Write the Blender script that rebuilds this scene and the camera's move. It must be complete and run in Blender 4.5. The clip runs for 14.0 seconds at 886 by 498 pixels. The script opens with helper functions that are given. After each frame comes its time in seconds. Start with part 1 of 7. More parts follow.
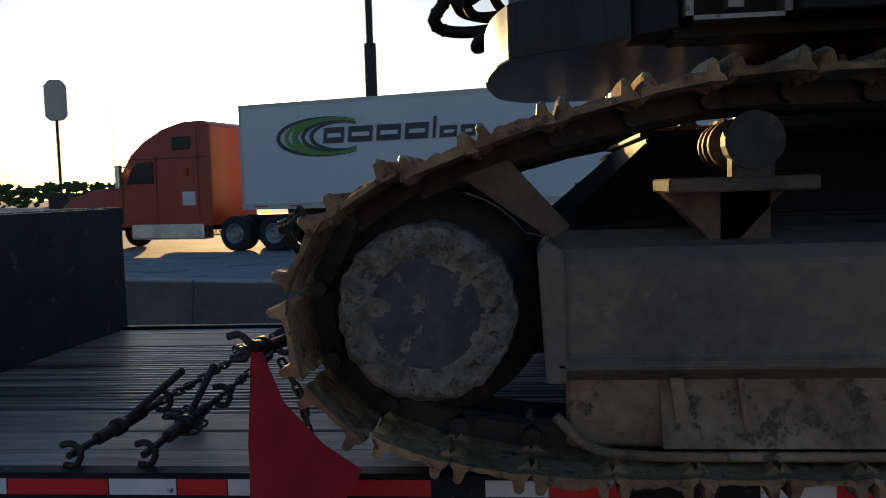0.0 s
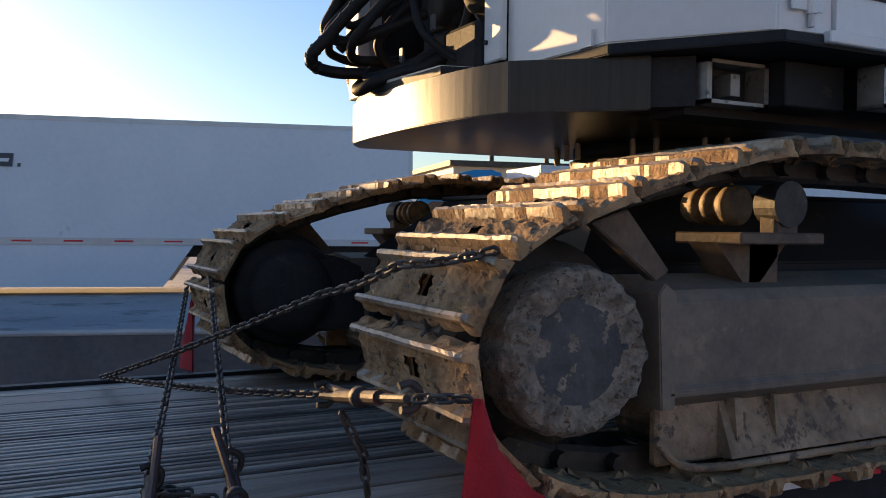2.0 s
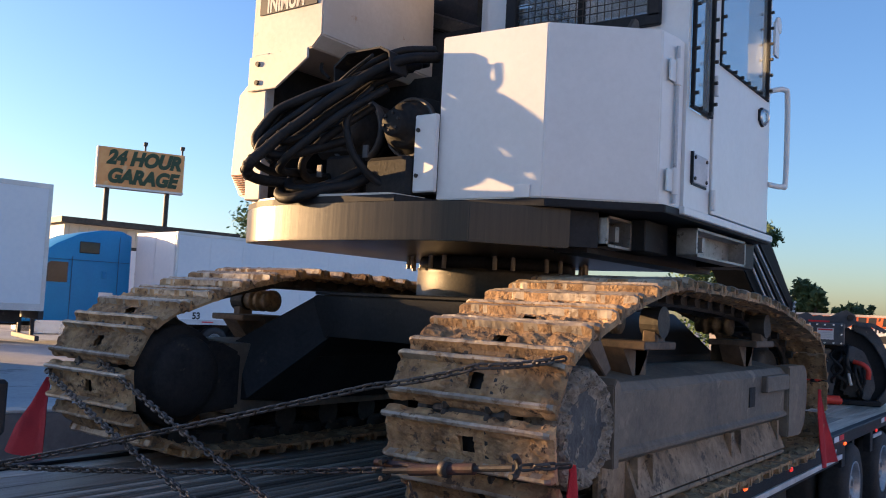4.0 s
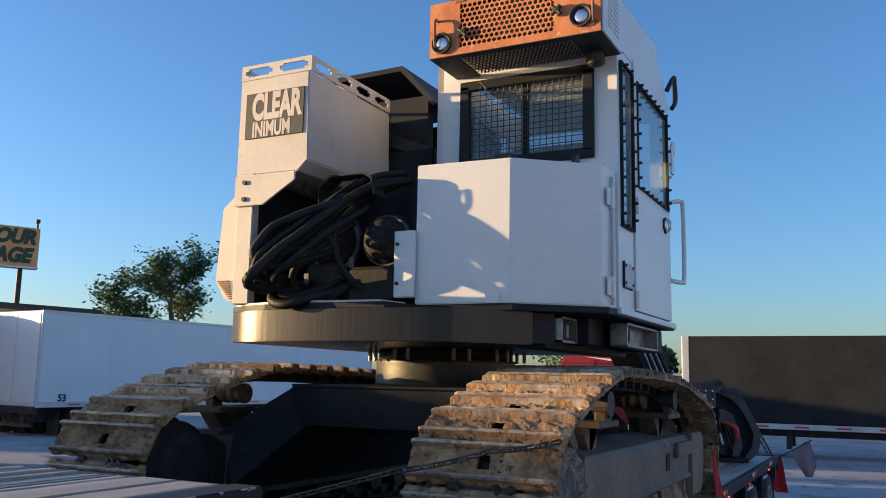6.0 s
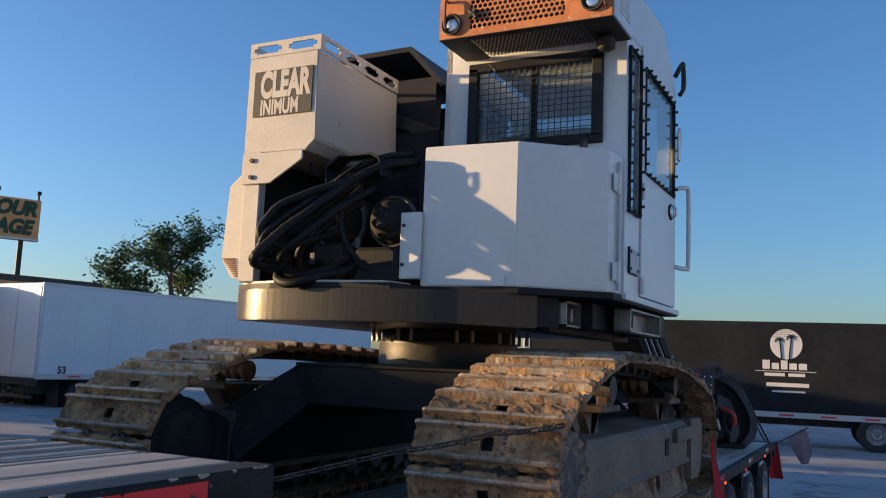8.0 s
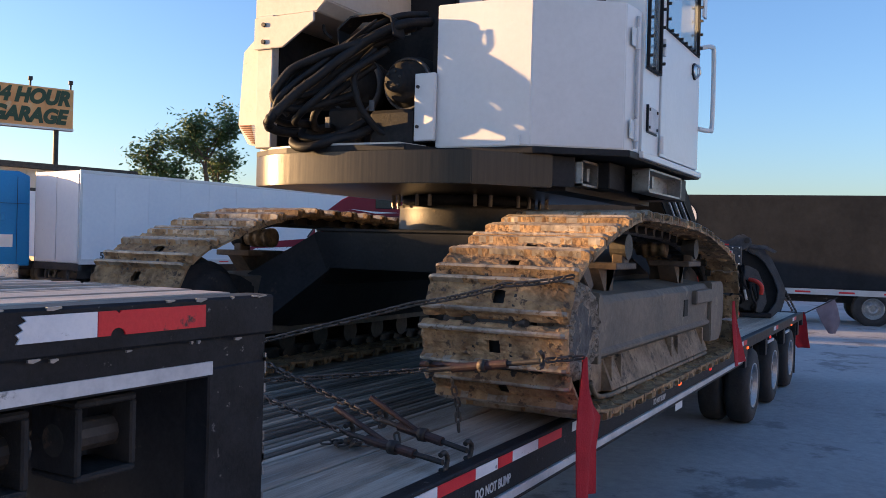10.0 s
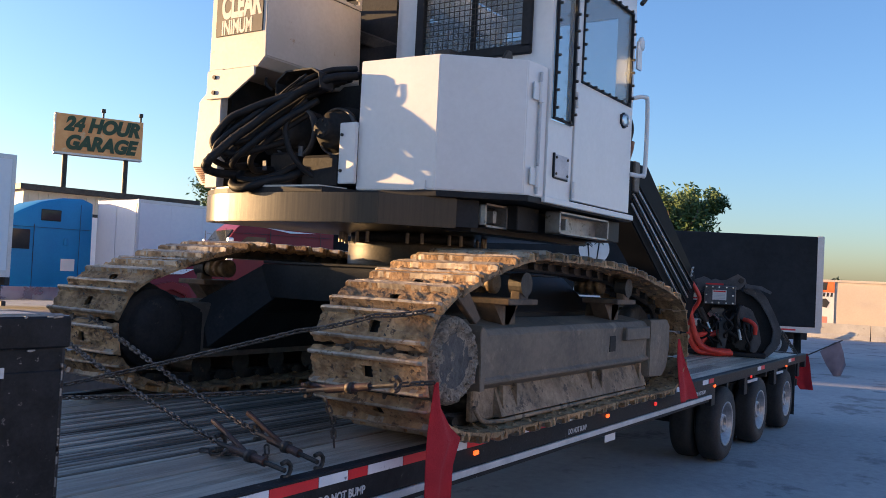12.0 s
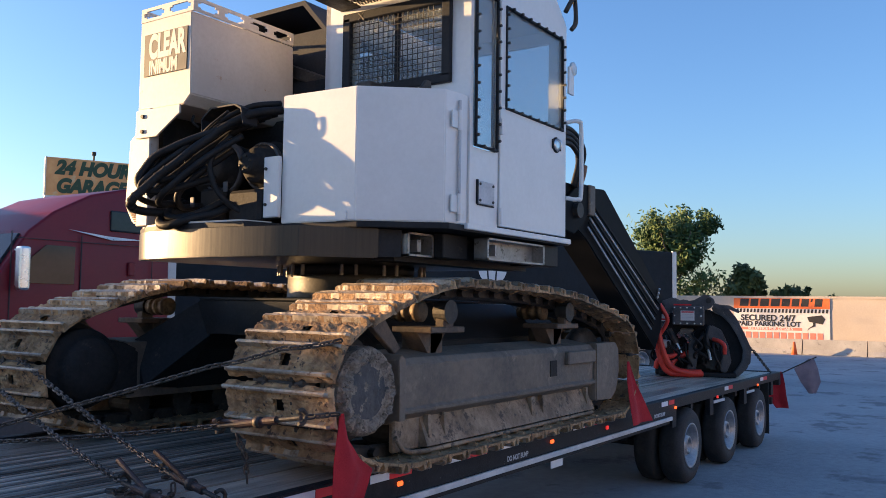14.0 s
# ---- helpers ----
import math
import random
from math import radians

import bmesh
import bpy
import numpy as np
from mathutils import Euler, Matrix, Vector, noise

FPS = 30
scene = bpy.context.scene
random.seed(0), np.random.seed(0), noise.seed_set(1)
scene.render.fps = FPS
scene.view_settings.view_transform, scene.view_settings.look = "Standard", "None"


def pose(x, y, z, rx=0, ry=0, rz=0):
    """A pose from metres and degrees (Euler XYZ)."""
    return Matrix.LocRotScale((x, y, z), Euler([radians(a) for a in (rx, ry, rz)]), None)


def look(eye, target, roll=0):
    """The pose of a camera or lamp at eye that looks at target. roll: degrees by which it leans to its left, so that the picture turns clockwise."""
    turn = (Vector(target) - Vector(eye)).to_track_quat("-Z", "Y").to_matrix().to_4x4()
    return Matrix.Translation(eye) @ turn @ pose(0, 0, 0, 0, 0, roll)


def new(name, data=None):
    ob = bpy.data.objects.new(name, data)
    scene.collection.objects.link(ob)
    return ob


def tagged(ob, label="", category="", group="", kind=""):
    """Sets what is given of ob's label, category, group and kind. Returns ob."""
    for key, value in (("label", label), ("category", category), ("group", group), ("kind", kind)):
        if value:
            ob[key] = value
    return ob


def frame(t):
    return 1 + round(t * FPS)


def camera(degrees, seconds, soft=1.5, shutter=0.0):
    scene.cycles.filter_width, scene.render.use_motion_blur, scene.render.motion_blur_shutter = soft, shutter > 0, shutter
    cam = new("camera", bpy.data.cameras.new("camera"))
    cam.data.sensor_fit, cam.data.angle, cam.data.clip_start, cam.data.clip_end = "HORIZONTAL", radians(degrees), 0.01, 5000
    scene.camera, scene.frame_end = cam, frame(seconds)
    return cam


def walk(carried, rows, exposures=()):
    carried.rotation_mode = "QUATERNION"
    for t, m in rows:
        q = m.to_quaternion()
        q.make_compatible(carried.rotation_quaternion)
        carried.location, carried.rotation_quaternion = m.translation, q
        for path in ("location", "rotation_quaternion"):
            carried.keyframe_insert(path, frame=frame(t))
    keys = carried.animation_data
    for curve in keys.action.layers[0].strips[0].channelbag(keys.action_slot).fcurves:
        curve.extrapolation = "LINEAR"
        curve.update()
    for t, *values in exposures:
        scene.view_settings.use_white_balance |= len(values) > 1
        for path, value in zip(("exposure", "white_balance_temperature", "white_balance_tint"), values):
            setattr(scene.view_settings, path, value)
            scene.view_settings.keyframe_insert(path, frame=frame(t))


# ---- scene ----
# ---------------------------------------------------------------- camera
cam = camera(54.5, 14.0, soft=0.9, shutter=0.15)
LEVEL = pose(0, 2.1, 0, -1.8, 0, 0) @ pose(0, -2.1, 0)
PATH = [
    (0, (0.075, -0.015, 1.57), (-0.133, 1.973, 1.49), -1.6),
    (0.5, (-0.334, 0.065, 1.545), (-0.228, 2.06, 1.455), -2.5),
    (1, (-0.694, 0.11, 1.569), (-0.312, 2.071, 1.494), -1.7),
    (1.5, (-1.1, 0.122, 1.597), (-0.425, 2.005, 1.563), -1.6),
    (2, (-1.493, 0.264, 1.585), (-0.583, 2.045, 1.593), -0.2),
    (2.5, (-1.931, 0.33, 1.591), (-0.794, 1.975, 1.628), 1.0),
    (3, (-2.289, 0.406, 1.595), (-1.007, 1.94, 1.619), 0.5),
    (3.5, (-2.64, 0.569, 1.619), (-1.199, 1.953, 1.702), 0.8),
    (4, (-3.025, 0.631, 1.696), (-1.418, 1.808, 1.868), 1.5),
    (4.2, (-3.12, 0.682, 1.687), (-1.473, 1.797, 1.897), 1.1),
    (6.3, (-3.97, 0.78, 1.801), (-2.2, 1.64, 2.159), -0.3),
    (6.5, (-3.969, 0.786, 1.798), (-2.203, 1.636, 2.2), 0.1),
    (7, (-3.952, 0.791, 1.813), (-2.202, 1.629, 2.301), 0.5),
    (7.5, (-3.962, 0.793, 1.805), (-2.213, 1.645, 2.264), 0.6),
    (8, (-3.966, 0.798, 1.803), (-2.199, 1.691, 2.087), 0.7),
    (8.5, (-3.932, 0.857, 1.704), (-2.154, 1.766, 1.812), 0.4),
    (8.7, (-3.928, 0.854, 1.69), (-2.151, 1.771, 1.745), 0.3),
    (10.8, (-3.875, 0.411, 1.662), (-2.155, 1.431, 1.695), 0.5),
    (11, (-3.857, 0.3, 1.668), (-2.154, 1.348, 1.714), 0.8),
    (11.5, (-3.889, -0.025, 1.668), (-2.204, 1.051, 1.735), 1.1),
    (12, (-3.817, -0.276, 1.688), (-2.154, 0.831, 1.781), 1.3),
    (12.5, (-3.626, -0.504, 1.646), (-1.984, 0.634, 1.736), 1.2),
    (13, (-3.567, -0.625, 1.668), (-1.929, 0.519, 1.763), -0.0),
    (13.5, (-3.568, -0.655, 1.678), (-1.914, 0.459, 1.819), -0.4),
    (14, (-3.566, -0.654, 1.683), (-1.908, 0.453, 1.846), -0.7),
]
EXPOSE = [(0.0, 0.85, 6500, 10), (0.5, 0.8, 6500, 10), (1.0, 1.1, 6500, 12), (1.5, 1.5, 6500, 16), (2.0, 1.75, 6500, 20), (3.0, 1.95, 6500, 25), (3.5, 2.1, 6400, 25), (4.2, 2.22, 6250, 23), (6.5, 1.65, 5700, 14), (7.5, 1.5, 5700, 15), (8.2, 1.6, 5800, 15), (8.7, 1.8, 6100, 20), (11.0, 2.38, 6450, 25), (12.5, 2.18, 6170, 22), (14.0, 2.18, 6090, 22)]
walk(cam, [(t, LEVEL @ look(eye, target, roll)) for t, eye, target, roll in PATH], EXPOSE)
# ---------------------------------------------------------------- light
SUN = Vector((-0.325, 0.94, 0.109)).normalized()
world = bpy.data.worlds.new("world")
scene.world = world
world.use_nodes = True
wn = world.node_tree.nodes
sky = wn.new("ShaderNodeTexSky")
sky.sky_type = "NISHITA"
sky.sun_disc = False
sky.sun_elevation = math.asin(SUN.z)
sky.sun_rotation = math.atan2(SUN.x, SUN.y)
sky.air_density, sky.dust_density, sky.ozone_density = 1.0, 0.85, 3.4
wn["Background"].inputs["Strength"].default_value = 0.085
world.node_tree.links.new(sky.outputs[0], wn["Background"].inputs["Color"])
sun_data = bpy.data.lights.new("sun", "SUN")
sun_data.energy, sun_data.angle, sun_data.color = 3.1, radians(0.6), (1.0, 0.64, 0.26)
sun_lamp = new("sun", sun_data)
sun_lamp.matrix_world = look(SUN * 60, (0, 0, 0))


# ---------------------------------------------------------------- materials
def material(name, c1, c2, rough=0.7, metal=0.0, scale=6.0, fine=40.0, bump=0.15, c3=None, wear=0.0, vary=0.0, aniso=(1, 1, 1), rough2=None, bdist=0.01, spec=0.5):
    """Two-scale mottled surface: c1 to c2 over broad noise, c3 in worn patches, grain in the relief."""
    m = bpy.data.materials.new(name)
    m.use_nodes = True
    nt = m.node_tree
    n, l = nt.nodes, nt.links
    b = n["Principled BSDF"]
    co = n.new("ShaderNodeTexCoord")
    mp = n.new("ShaderNodeMapping")
    mp.inputs["Scale"].default_value = aniso
    l.new(co.outputs["Object"], mp.inputs["Vector"])
    src = mp.outputs[0]
    if vary:
        oi = n.new("ShaderNodeObjectInfo")
        ad = n.new("ShaderNodeVectorMath")
        ad.operation = "ADD"
        mu = n.new("ShaderNodeMath")
        mu.operation = "MULTIPLY"
        mu.inputs[1].default_value = 37.0
        l.new(oi.outputs["Random"], mu.inputs[0])
        l.new(src, ad.inputs[0])
        l.new(mu.outputs[0], ad.inputs[1])
        src = ad.outputs[0]
    big = n.new("ShaderNodeTexNoise")
    big.inputs["Scale"].default_value, big.inputs["Detail"].default_value = scale, 5
    l.new(src, big.inputs["Vector"])
    small = n.new("ShaderNodeTexNoise")
    small.inputs["Scale"].default_value, small.inputs["Detail"].default_value = fine, 6
    small.inputs["Roughness"].default_value = 0.65
    l.new(src, small.inputs["Vector"])
    r1 = n.new("ShaderNodeValToRGB")
    r1.color_ramp.elements[0].position, r1.color_ramp.elements[1].position = 0.36, 0.64
    r1.color_ramp.elements[0].color, r1.color_ramp.elements[1].color = (*c1, 1), (*c2, 1)
    mix = n.new("ShaderNodeMath")
    mix.operation = "MULTIPLY_ADD"
    mix.inputs[1].default_value = 0.45
    sub = n.new("ShaderNodeMath")
    sub.operation = "MULTIPLY_ADD"
    sub.inputs[1].default_value, sub.inputs[2].default_value = 0.75, -0.1
    l.new(small.outputs["Fac"], mix.inputs[0])
    l.new(big.outputs["Fac"], sub.inputs[0])
    l.new(sub.outputs[0], mix.inputs[2])
    l.new(mix.outputs[0], r1.inputs["Fac"])
    colour = r1.outputs["Color"]
    if c3 is not None:
        w = n.new("ShaderNodeTexNoise")
        w.inputs["Scale"].default_value, w.inputs["Detail"].default_value, w.inputs["Roughness"].default_value = scale * 2.3, 8, 0.7
        l.new(src, w.inputs["Vector"])
        wr = n.new("ShaderNodeValToRGB")
        wr.color_ramp.elements[0].position, wr.color_ramp.elements[1].position = 0.66 - wear * 0.3, 0.72 - wear * 0.3
        l.new(w.outputs["Fac"], wr.inputs["Fac"])
        mc = n.new("ShaderNodeMixRGB")
        l.new(wr.outputs["Color"], mc.inputs["Fac"])
        l.new(colour, mc.inputs["Color1"])
        mc.inputs["Color2"].default_value = (*c3, 1)
        colour = mc.outputs["Color"]
    if vary:
        hv = n.new("ShaderNodeHueSaturation")
        vr = n.new("ShaderNodeMapRange")
        vr.inputs["To Min"].default_value, vr.inputs["To Max"].default_value = 1 - vary, 1 + vary
        l.new(oi.outputs["Random"], vr.inputs["Value"])
        l.new(vr.outputs[0], hv.inputs["Value"])
        l.new(colour, hv.inputs["Color"])
        colour = hv.outputs["Color"]
    l.new(colour, b.inputs["Base Color"])
    rr = n.new("ShaderNodeMapRange")
    rr.inputs["To Min"].default_value = rough
    rr.inputs["To Max"].default_value = min(1.0, rough + 0.2) if rough2 is None else rough2
    l.new(big.outputs["Fac"], rr.inputs["Value"])
    l.new(rr.outputs[0], b.inputs["Roughness"])
    b.inputs["Metallic"].default_value = metal
    b.inputs["Specular IOR Level"].default_value = spec
    if bump:
        bp = n.new("ShaderNodeBump")
        bp.inputs["Strength"].default_value, bp.inputs["Distance"].default_value = bump, bdist
        l.new(small.outputs["Fac"], bp.inputs["Height"])
        l.new(bp.outputs[0], b.inputs["Normal"])
    return m


def glow(name, colour, strength):
    m = bpy.data.materials.new(name)
    m.use_nodes = True
    b = m.node_tree.nodes["Principled BSDF"]
    b.inputs["Base Color"].default_value = (*colour, 1)
    b.inputs["Emission Color"].default_value = (*colour, 1)
    b.inputs["Emission Strength"].default_value = strength
    return m


def glass(name, colour, rough=0.03, trans=1.0):
    m = bpy.data.materials.new(name)
    m.use_nodes = True
    b = m.node_tree.nodes["Principled BSDF"]
    b.inputs["Base Color"].default_value = (*colour, 1)
    b.inputs["Roughness"].default_value = rough
    b.inputs["Transmission Weight"].default_value = trans
    b.inputs["IOR"].default_value = 1.45
    return m


M = {}
M["asphalt"] = material("asphalt", (0.27, 0.272, 0.28), (0.40, 0.40, 0.40), 0.75, scale=0.35, fine=9.0, bump=0.5, c3=(0.19, 0.19, 0.195), wear=0.35, bdist=0.02)
M["wood"] = material("weathered_oak_deck", (0.215, 0.165, 0.124), (0.49, 0.405, 0.325), 0.24, scale=2.5, fine=30, bump=0.45, c3=(0.44, 0.395, 0.34), wear=0.35, vary=0.4, aniso=(0.35, 6, 6), rough2=0.62)
M["rubber_rib"] = material("dark_deck_ribs", (0.10, 0.082, 0.066), (0.25, 0.21, 0.17), 0.22, scale=2, fine=30, bump=0.25, vary=0.5, aniso=(0.4, 5, 5), rough2=0.5)
M["black_paint"] = material("black_frame_paint", (0.018, 0.018, 0.020), (0.042, 0.042, 0.044), 0.45, scale=4, fine=60, bump=0.12, c3=(0.14, 0.12, 0.105), wear=0.16, spec=0.25)
M["black_grime"] = material("grimy_black_housing", (0.016, 0.016, 0.017), (0.034, 0.032, 0.031), 0.55, scale=5, fine=40, bump=0.5, c3=(0.065, 0.053, 0.043), wear=0.2, spec=0.18)
M["black_gloss"] = material("black_machine_paint", (0.015, 0.016, 0.018), (0.030, 0.031, 0.034), 0.42, scale=3, fine=50, bump=0.1, c3=(0.06, 0.05, 0.04), wear=0.08, spec=0.14)
M["drum_paint"] = material("streaked_black_plate", (0.022, 0.020, 0.018), (0.036, 0.031, 0.026), 0.30, metal=0.35, scale=9, fine=90, bump=0.06, c3=(0.055, 0.044, 0.033), wear=0.10, aniso=(7, 7, 0.2), rough2=0.36, spec=0.4)
M["white"] = material("white_machine_paint", (0.69, 0.685, 0.67), (0.76, 0.755, 0.74), 0.3, scale=1.6, fine=28, bump=0.03, c3=(0.68, 0.64, 0.59), wear=0.08, rough2=0.45)
M["cream"] = material("worn_cream_paint", (0.50, 0.46, 0.41), (0.60, 0.56, 0.51), 0.4, scale=3, fine=35, bump=0.06, c3=(0.40, 0.30, 0.22), wear=0.10)
M["tread"] = material("muddy_track_steel", (0.21, 0.118, 0.056), (0.47, 0.30, 0.155), 0.88, scale=9, fine=34, bump=1.0, c3=(0.095, 0.062, 0.042), wear=0.34, vary=0.25, bdist=0.02)
M["tread_edge"] = material("worn_grouser_steel", (0.2, 0.155, 0.11), (0.42, 0.35, 0.27), 0.38, metal=0.3, scale=9, fine=40, bump=0.35, c3=(0.18, 0.12, 0.07), wear=0.35, vary=0.2)
M["frame_steel"] = material("dusty_undercarriage_steel", (0.085, 0.072, 0.06), (0.19, 0.152, 0.114), 0.5, scale=2.2, fine=26, bump=0.4, c3=(0.22, 0.175, 0.13), wear=0.25, rough2=0.85)
M["guard"] = material("muddy_guard_steel", (0.17, 0.12, 0.08), (0.38, 0.28, 0.19), 0.8, scale=5, fine=24, bump=0.9, c3=(0.10, 0.078, 0.06), wear=0.4, bdist=0.02)
M["sprocket"] = material("caked_sprocket", (0.046, 0.046, 0.048), (0.10, 0.095, 0.09), 0.6, scale=9, fine=30, bump=0.6, c3=(0.2, 0.165, 0.13), wear=0.3, bdist=0.02)
M["hub_mud"] = material("caked_grey_mud", (0.16, 0.13, 0.10), (0.36, 0.30, 0.235), 0.9, scale=20, fine=60, bump=0.9, c3=(0.09, 0.075, 0.062), wear=0.35, bdist=0.02)
M["hanger"] = material("dull_grey_casting", (0.05, 0.052, 0.056), (0.10, 0.10, 0.105), 0.45, metal=0.2, scale=6, fine=40, bump=0.2, c3=(0.17, 0.15, 0.13), wear=0.12)
M["column"] = material("scuffed_column_steel", (0.035, 0.032, 0.028), (0.07, 0.061, 0.05), 0.42, metal=0.25, scale=6, fine=50, bump=0.1, c3=(0.11, 0.085, 0.06), wear=0.12, rough2=0.55)
M["boom_black"] = material("black_boom_paint", (0.006, 0.007, 0.008), (0.013, 0.014, 0.016), 0.55, scale=3, fine=50, bump=0.08, c3=(0.025, 0.023, 0.021), wear=0.06, spec=0.08)
M["dark_steel"] = material("dark_grimy_steel", (0.02, 0.019, 0.018), (0.06, 0.052, 0.045), 0.5, metal=0.3, scale=6, fine=35, bump=0.4, c3=(0.12, 0.085, 0.06), wear=0.2)
M["pocket"] = material("bare_dull_steel", (0.20, 0.195, 0.19), (0.36, 0.35, 0.335), 0.35, metal=0.55, scale=7, fine=40, bump=0.15, c3=(0.10, 0.09, 0.08), wear=0.3)
M["rail_paint"] = material("chipped_black_rail_paint", (0.009, 0.010, 0.012), (0.021, 0.022, 0.025), 0.42, scale=16, fine=80, bump=0.15, c3=(0.26, 0.245, 0.23), wear=0.06, spec=0.18)
M["rim"] = material("dulled_aluminium_rim", (0.22, 0.22, 0.23), (0.42, 0.42, 0.42), 0.3, metal=0.55, scale=6, fine=40, bump=0.1, c3=(0.13, 0.125, 0.12), wear=0.2)
M["bracket"] = material("oily_brown_bracket", (0.06, 0.042, 0.03), (0.15, 0.10, 0.065), 0.6, scale=7, fine=30, bump=0.5)
M["brass"] = material("worn_roller_steel", (0.11, 0.075, 0.045), (0.26, 0.18, 0.10), 0.5, metal=0.25, scale=14, fine=50, bump=0.5, c3=(0.08, 0.058, 0.042), wear=0.35)
M["chain"] = material("rusty_chain_steel", (0.045, 0.038, 0.033), (0.12, 0.096, 0.08), 0.42, metal=0.3, scale=12, fine=60, bump=0.3, vary=0.3)
M["worn_bolt"] = material("worn_bolt_steel", (0.2, 0.175, 0.15), (0.34, 0.3, 0.25), 0.4, metal=0.4, scale=12, fine=60, bump=0.15)
M["chrome"] = material("polished_aluminium", (0.55, 0.56, 0.58), (0.75, 0.75, 0.76), 0.18, metal=1.0, scale=3, fine=50, bump=0.05)
M["tape_red"] = material("red_reflective_tape", (0.60, 0.012, 0.02), (0.72, 0.022, 0.03), 0.35, scale=6, fine=90, bump=0.1, c3=(0.05, 0.02, 0.02), wear=0.1)
M["tape_white"] = material("white_reflective_tape", (0.62, 0.64, 0.68), (0.74, 0.75, 0.78), 0.35, scale=8, fine=90, bump=0.1, c3=(0.06, 0.06, 0.07), wear=0.22)
M["stripe"] = material("grey_rail_stripe", (0.42, 0.43, 0.45), (0.6, 0.6, 0.61), 0.45, scale=5, fine=60, bump=0.1, c3=(0.2, 0.2, 0.2), wear=0.15)
M["flag"] = material("red_mesh_flag", (0.36, 0.012, 0.02), (0.5, 0.025, 0.035), 0.85, scale=6, fine=140, bump=0.6)
M["grey_flag"] = material("faded_flag", (0.16, 0.13, 0.16), (0.24, 0.2, 0.23), 0.85, scale=6, fine=140, bump=0.5)
M["rust"] = material("rusted_orange_guard", (0.44, 0.14, 0.045), (0.60, 0.23, 0.085), 0.6, scale=6, fine=26, bump=0.3, c3=(0.62, 0.45, 0.3), wear=0.2)
M["rust_dark"] = material("rusted_bracket", (0.20, 0.09, 0.05), (0.34, 0.16, 0.09), 0.7, scale=8, fine=30, bump=0.3)
M["hose"] = material("black_hydraulic_hose", (0.010, 0.010, 0.011), (0.022, 0.022, 0.022), 0.45, scale=9, fine=60, bump=0.3, spec=0.22)
M["dark_bay"] = material("dark_machine_bay", (0.014, 0.014, 0.015), (0.032, 0.030, 0.028), 0.6, scale=5, fine=40, bump=0.3, spec=0.2)
M["red_hose"] = material("red_spiral_hose", (0.55, 0.03, 0.02), (0.68, 0.06, 0.035), 0.4, scale=9, fine=60, bump=0.1)
M["rubber"] = material("tyre_rubber", (0.014, 0.014, 0.015), (0.035, 0.034, 0.034), 0.7, scale=8, fine=50, bump=0.3)
M["van_white"] = material("white_van_panel", (0.62, 0.64, 0.68), (0.70, 0.71, 0.73), 0.35, scale=0.5, fine=8, bump=0.03, c3=(0.55, 0.53, 0.5), wear=0.06, rough2=0.5)
M["van_rail"] = material("aluminium_rail", (0.42, 0.43, 0.45), (0.55, 0.55, 0.56), 0.35, metal=0.5, scale=2, fine=30, bump=0.05)
M["curtain"] = material("black_tarpaulin", (0.010, 0.012, 0.015), (0.020, 0.023, 0.027), 0.6, scale=0.8, fine=6, bump=0.25, bdist=0.03, spec=0.2)
M["burgundy"] = material("burgundy_cab_paint", (0.17, 0.008, 0.016), (0.21, 0.011, 0.02), 0.3, scale=1, fine=20, bump=0.0, rough2=0.5, spec=0.3)
M["blue"] = material("bright_blue_cab_paint", (0.004, 0.17, 0.40), (0.006, 0.21, 0.47), 0.3, scale=1, fine=20, bump=0.0, spec=0.3)
M["orange_cab"] = material("orange_red_cab_paint", (0.36, 0.05, 0.025), (0.45, 0.075, 0.03), 0.3, scale=1, fine=20, bump=0.0)
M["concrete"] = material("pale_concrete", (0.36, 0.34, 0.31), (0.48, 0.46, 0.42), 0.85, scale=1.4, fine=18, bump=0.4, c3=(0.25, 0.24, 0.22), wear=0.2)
M["dark_concrete"] = material("dark_grey_concrete", (0.10, 0.10, 0.10), (0.17, 0.165, 0.16), 0.85, scale=1.2, fine=16, bump=0.4)
M["stucco"] = material("tan_wall", (0.52, 0.44, 0.36), (0.60, 0.52, 0.43), 0.85, scale=0.5, fine=12, bump=0.2)
M["siding"] = material("beige_metal_siding", (0.46, 0.42, 0.36), (0.54, 0.5, 0.44), 0.5, scale=0.7, fine=14, bump=0.1)
M["sign_orange"] = material("faded_orange_sign", (0.62, 0.27, 0.09), (0.72, 0.40, 0.16), 0.5, scale=0.55, fine=3.0, bump=0.0, c3=(0.62, 0.45, 0.25), wear=0.3)
M["sign_green"] = material("dark_green_lettering", (0.01, 0.045, 0.02), (0.02, 0.06, 0.03), 0.5, scale=3, fine=20, bump=0.0)
M["sign_black"] = material("black_vinyl", (0.014, 0.014, 0.015), (0.028, 0.028, 0.03), 0.5, scale=4, fine=30, bump=0.05, c3=(0.2, 0.18, 0.16), wear=0.05)
M["banner_white"] = material("white_banner_vinyl", (0.66, 0.64, 0.62), (0.74, 0.72, 0.7), 0.5, scale=0.7, fine=5, bump=0.05)
M["banner_orange"] = material("orange_banner_vinyl", (0.72, 0.13, 0.03), (0.8, 0.18, 0.04), 0.5, scale=0.7, fine=5, bump=0.05)
M["banner_red"] = material("salmon_banner_print", (0.66, 0.2, 0.15), (0.72, 0.27, 0.2), 0.5, scale=0.7, fine=5, bump=0.0)
M["cone"] = material("orange_cone", (0.75, 0.11, 0.03), (0.85, 0.16, 0.04), 0.5, scale=5, fine=30, bump=0.0)
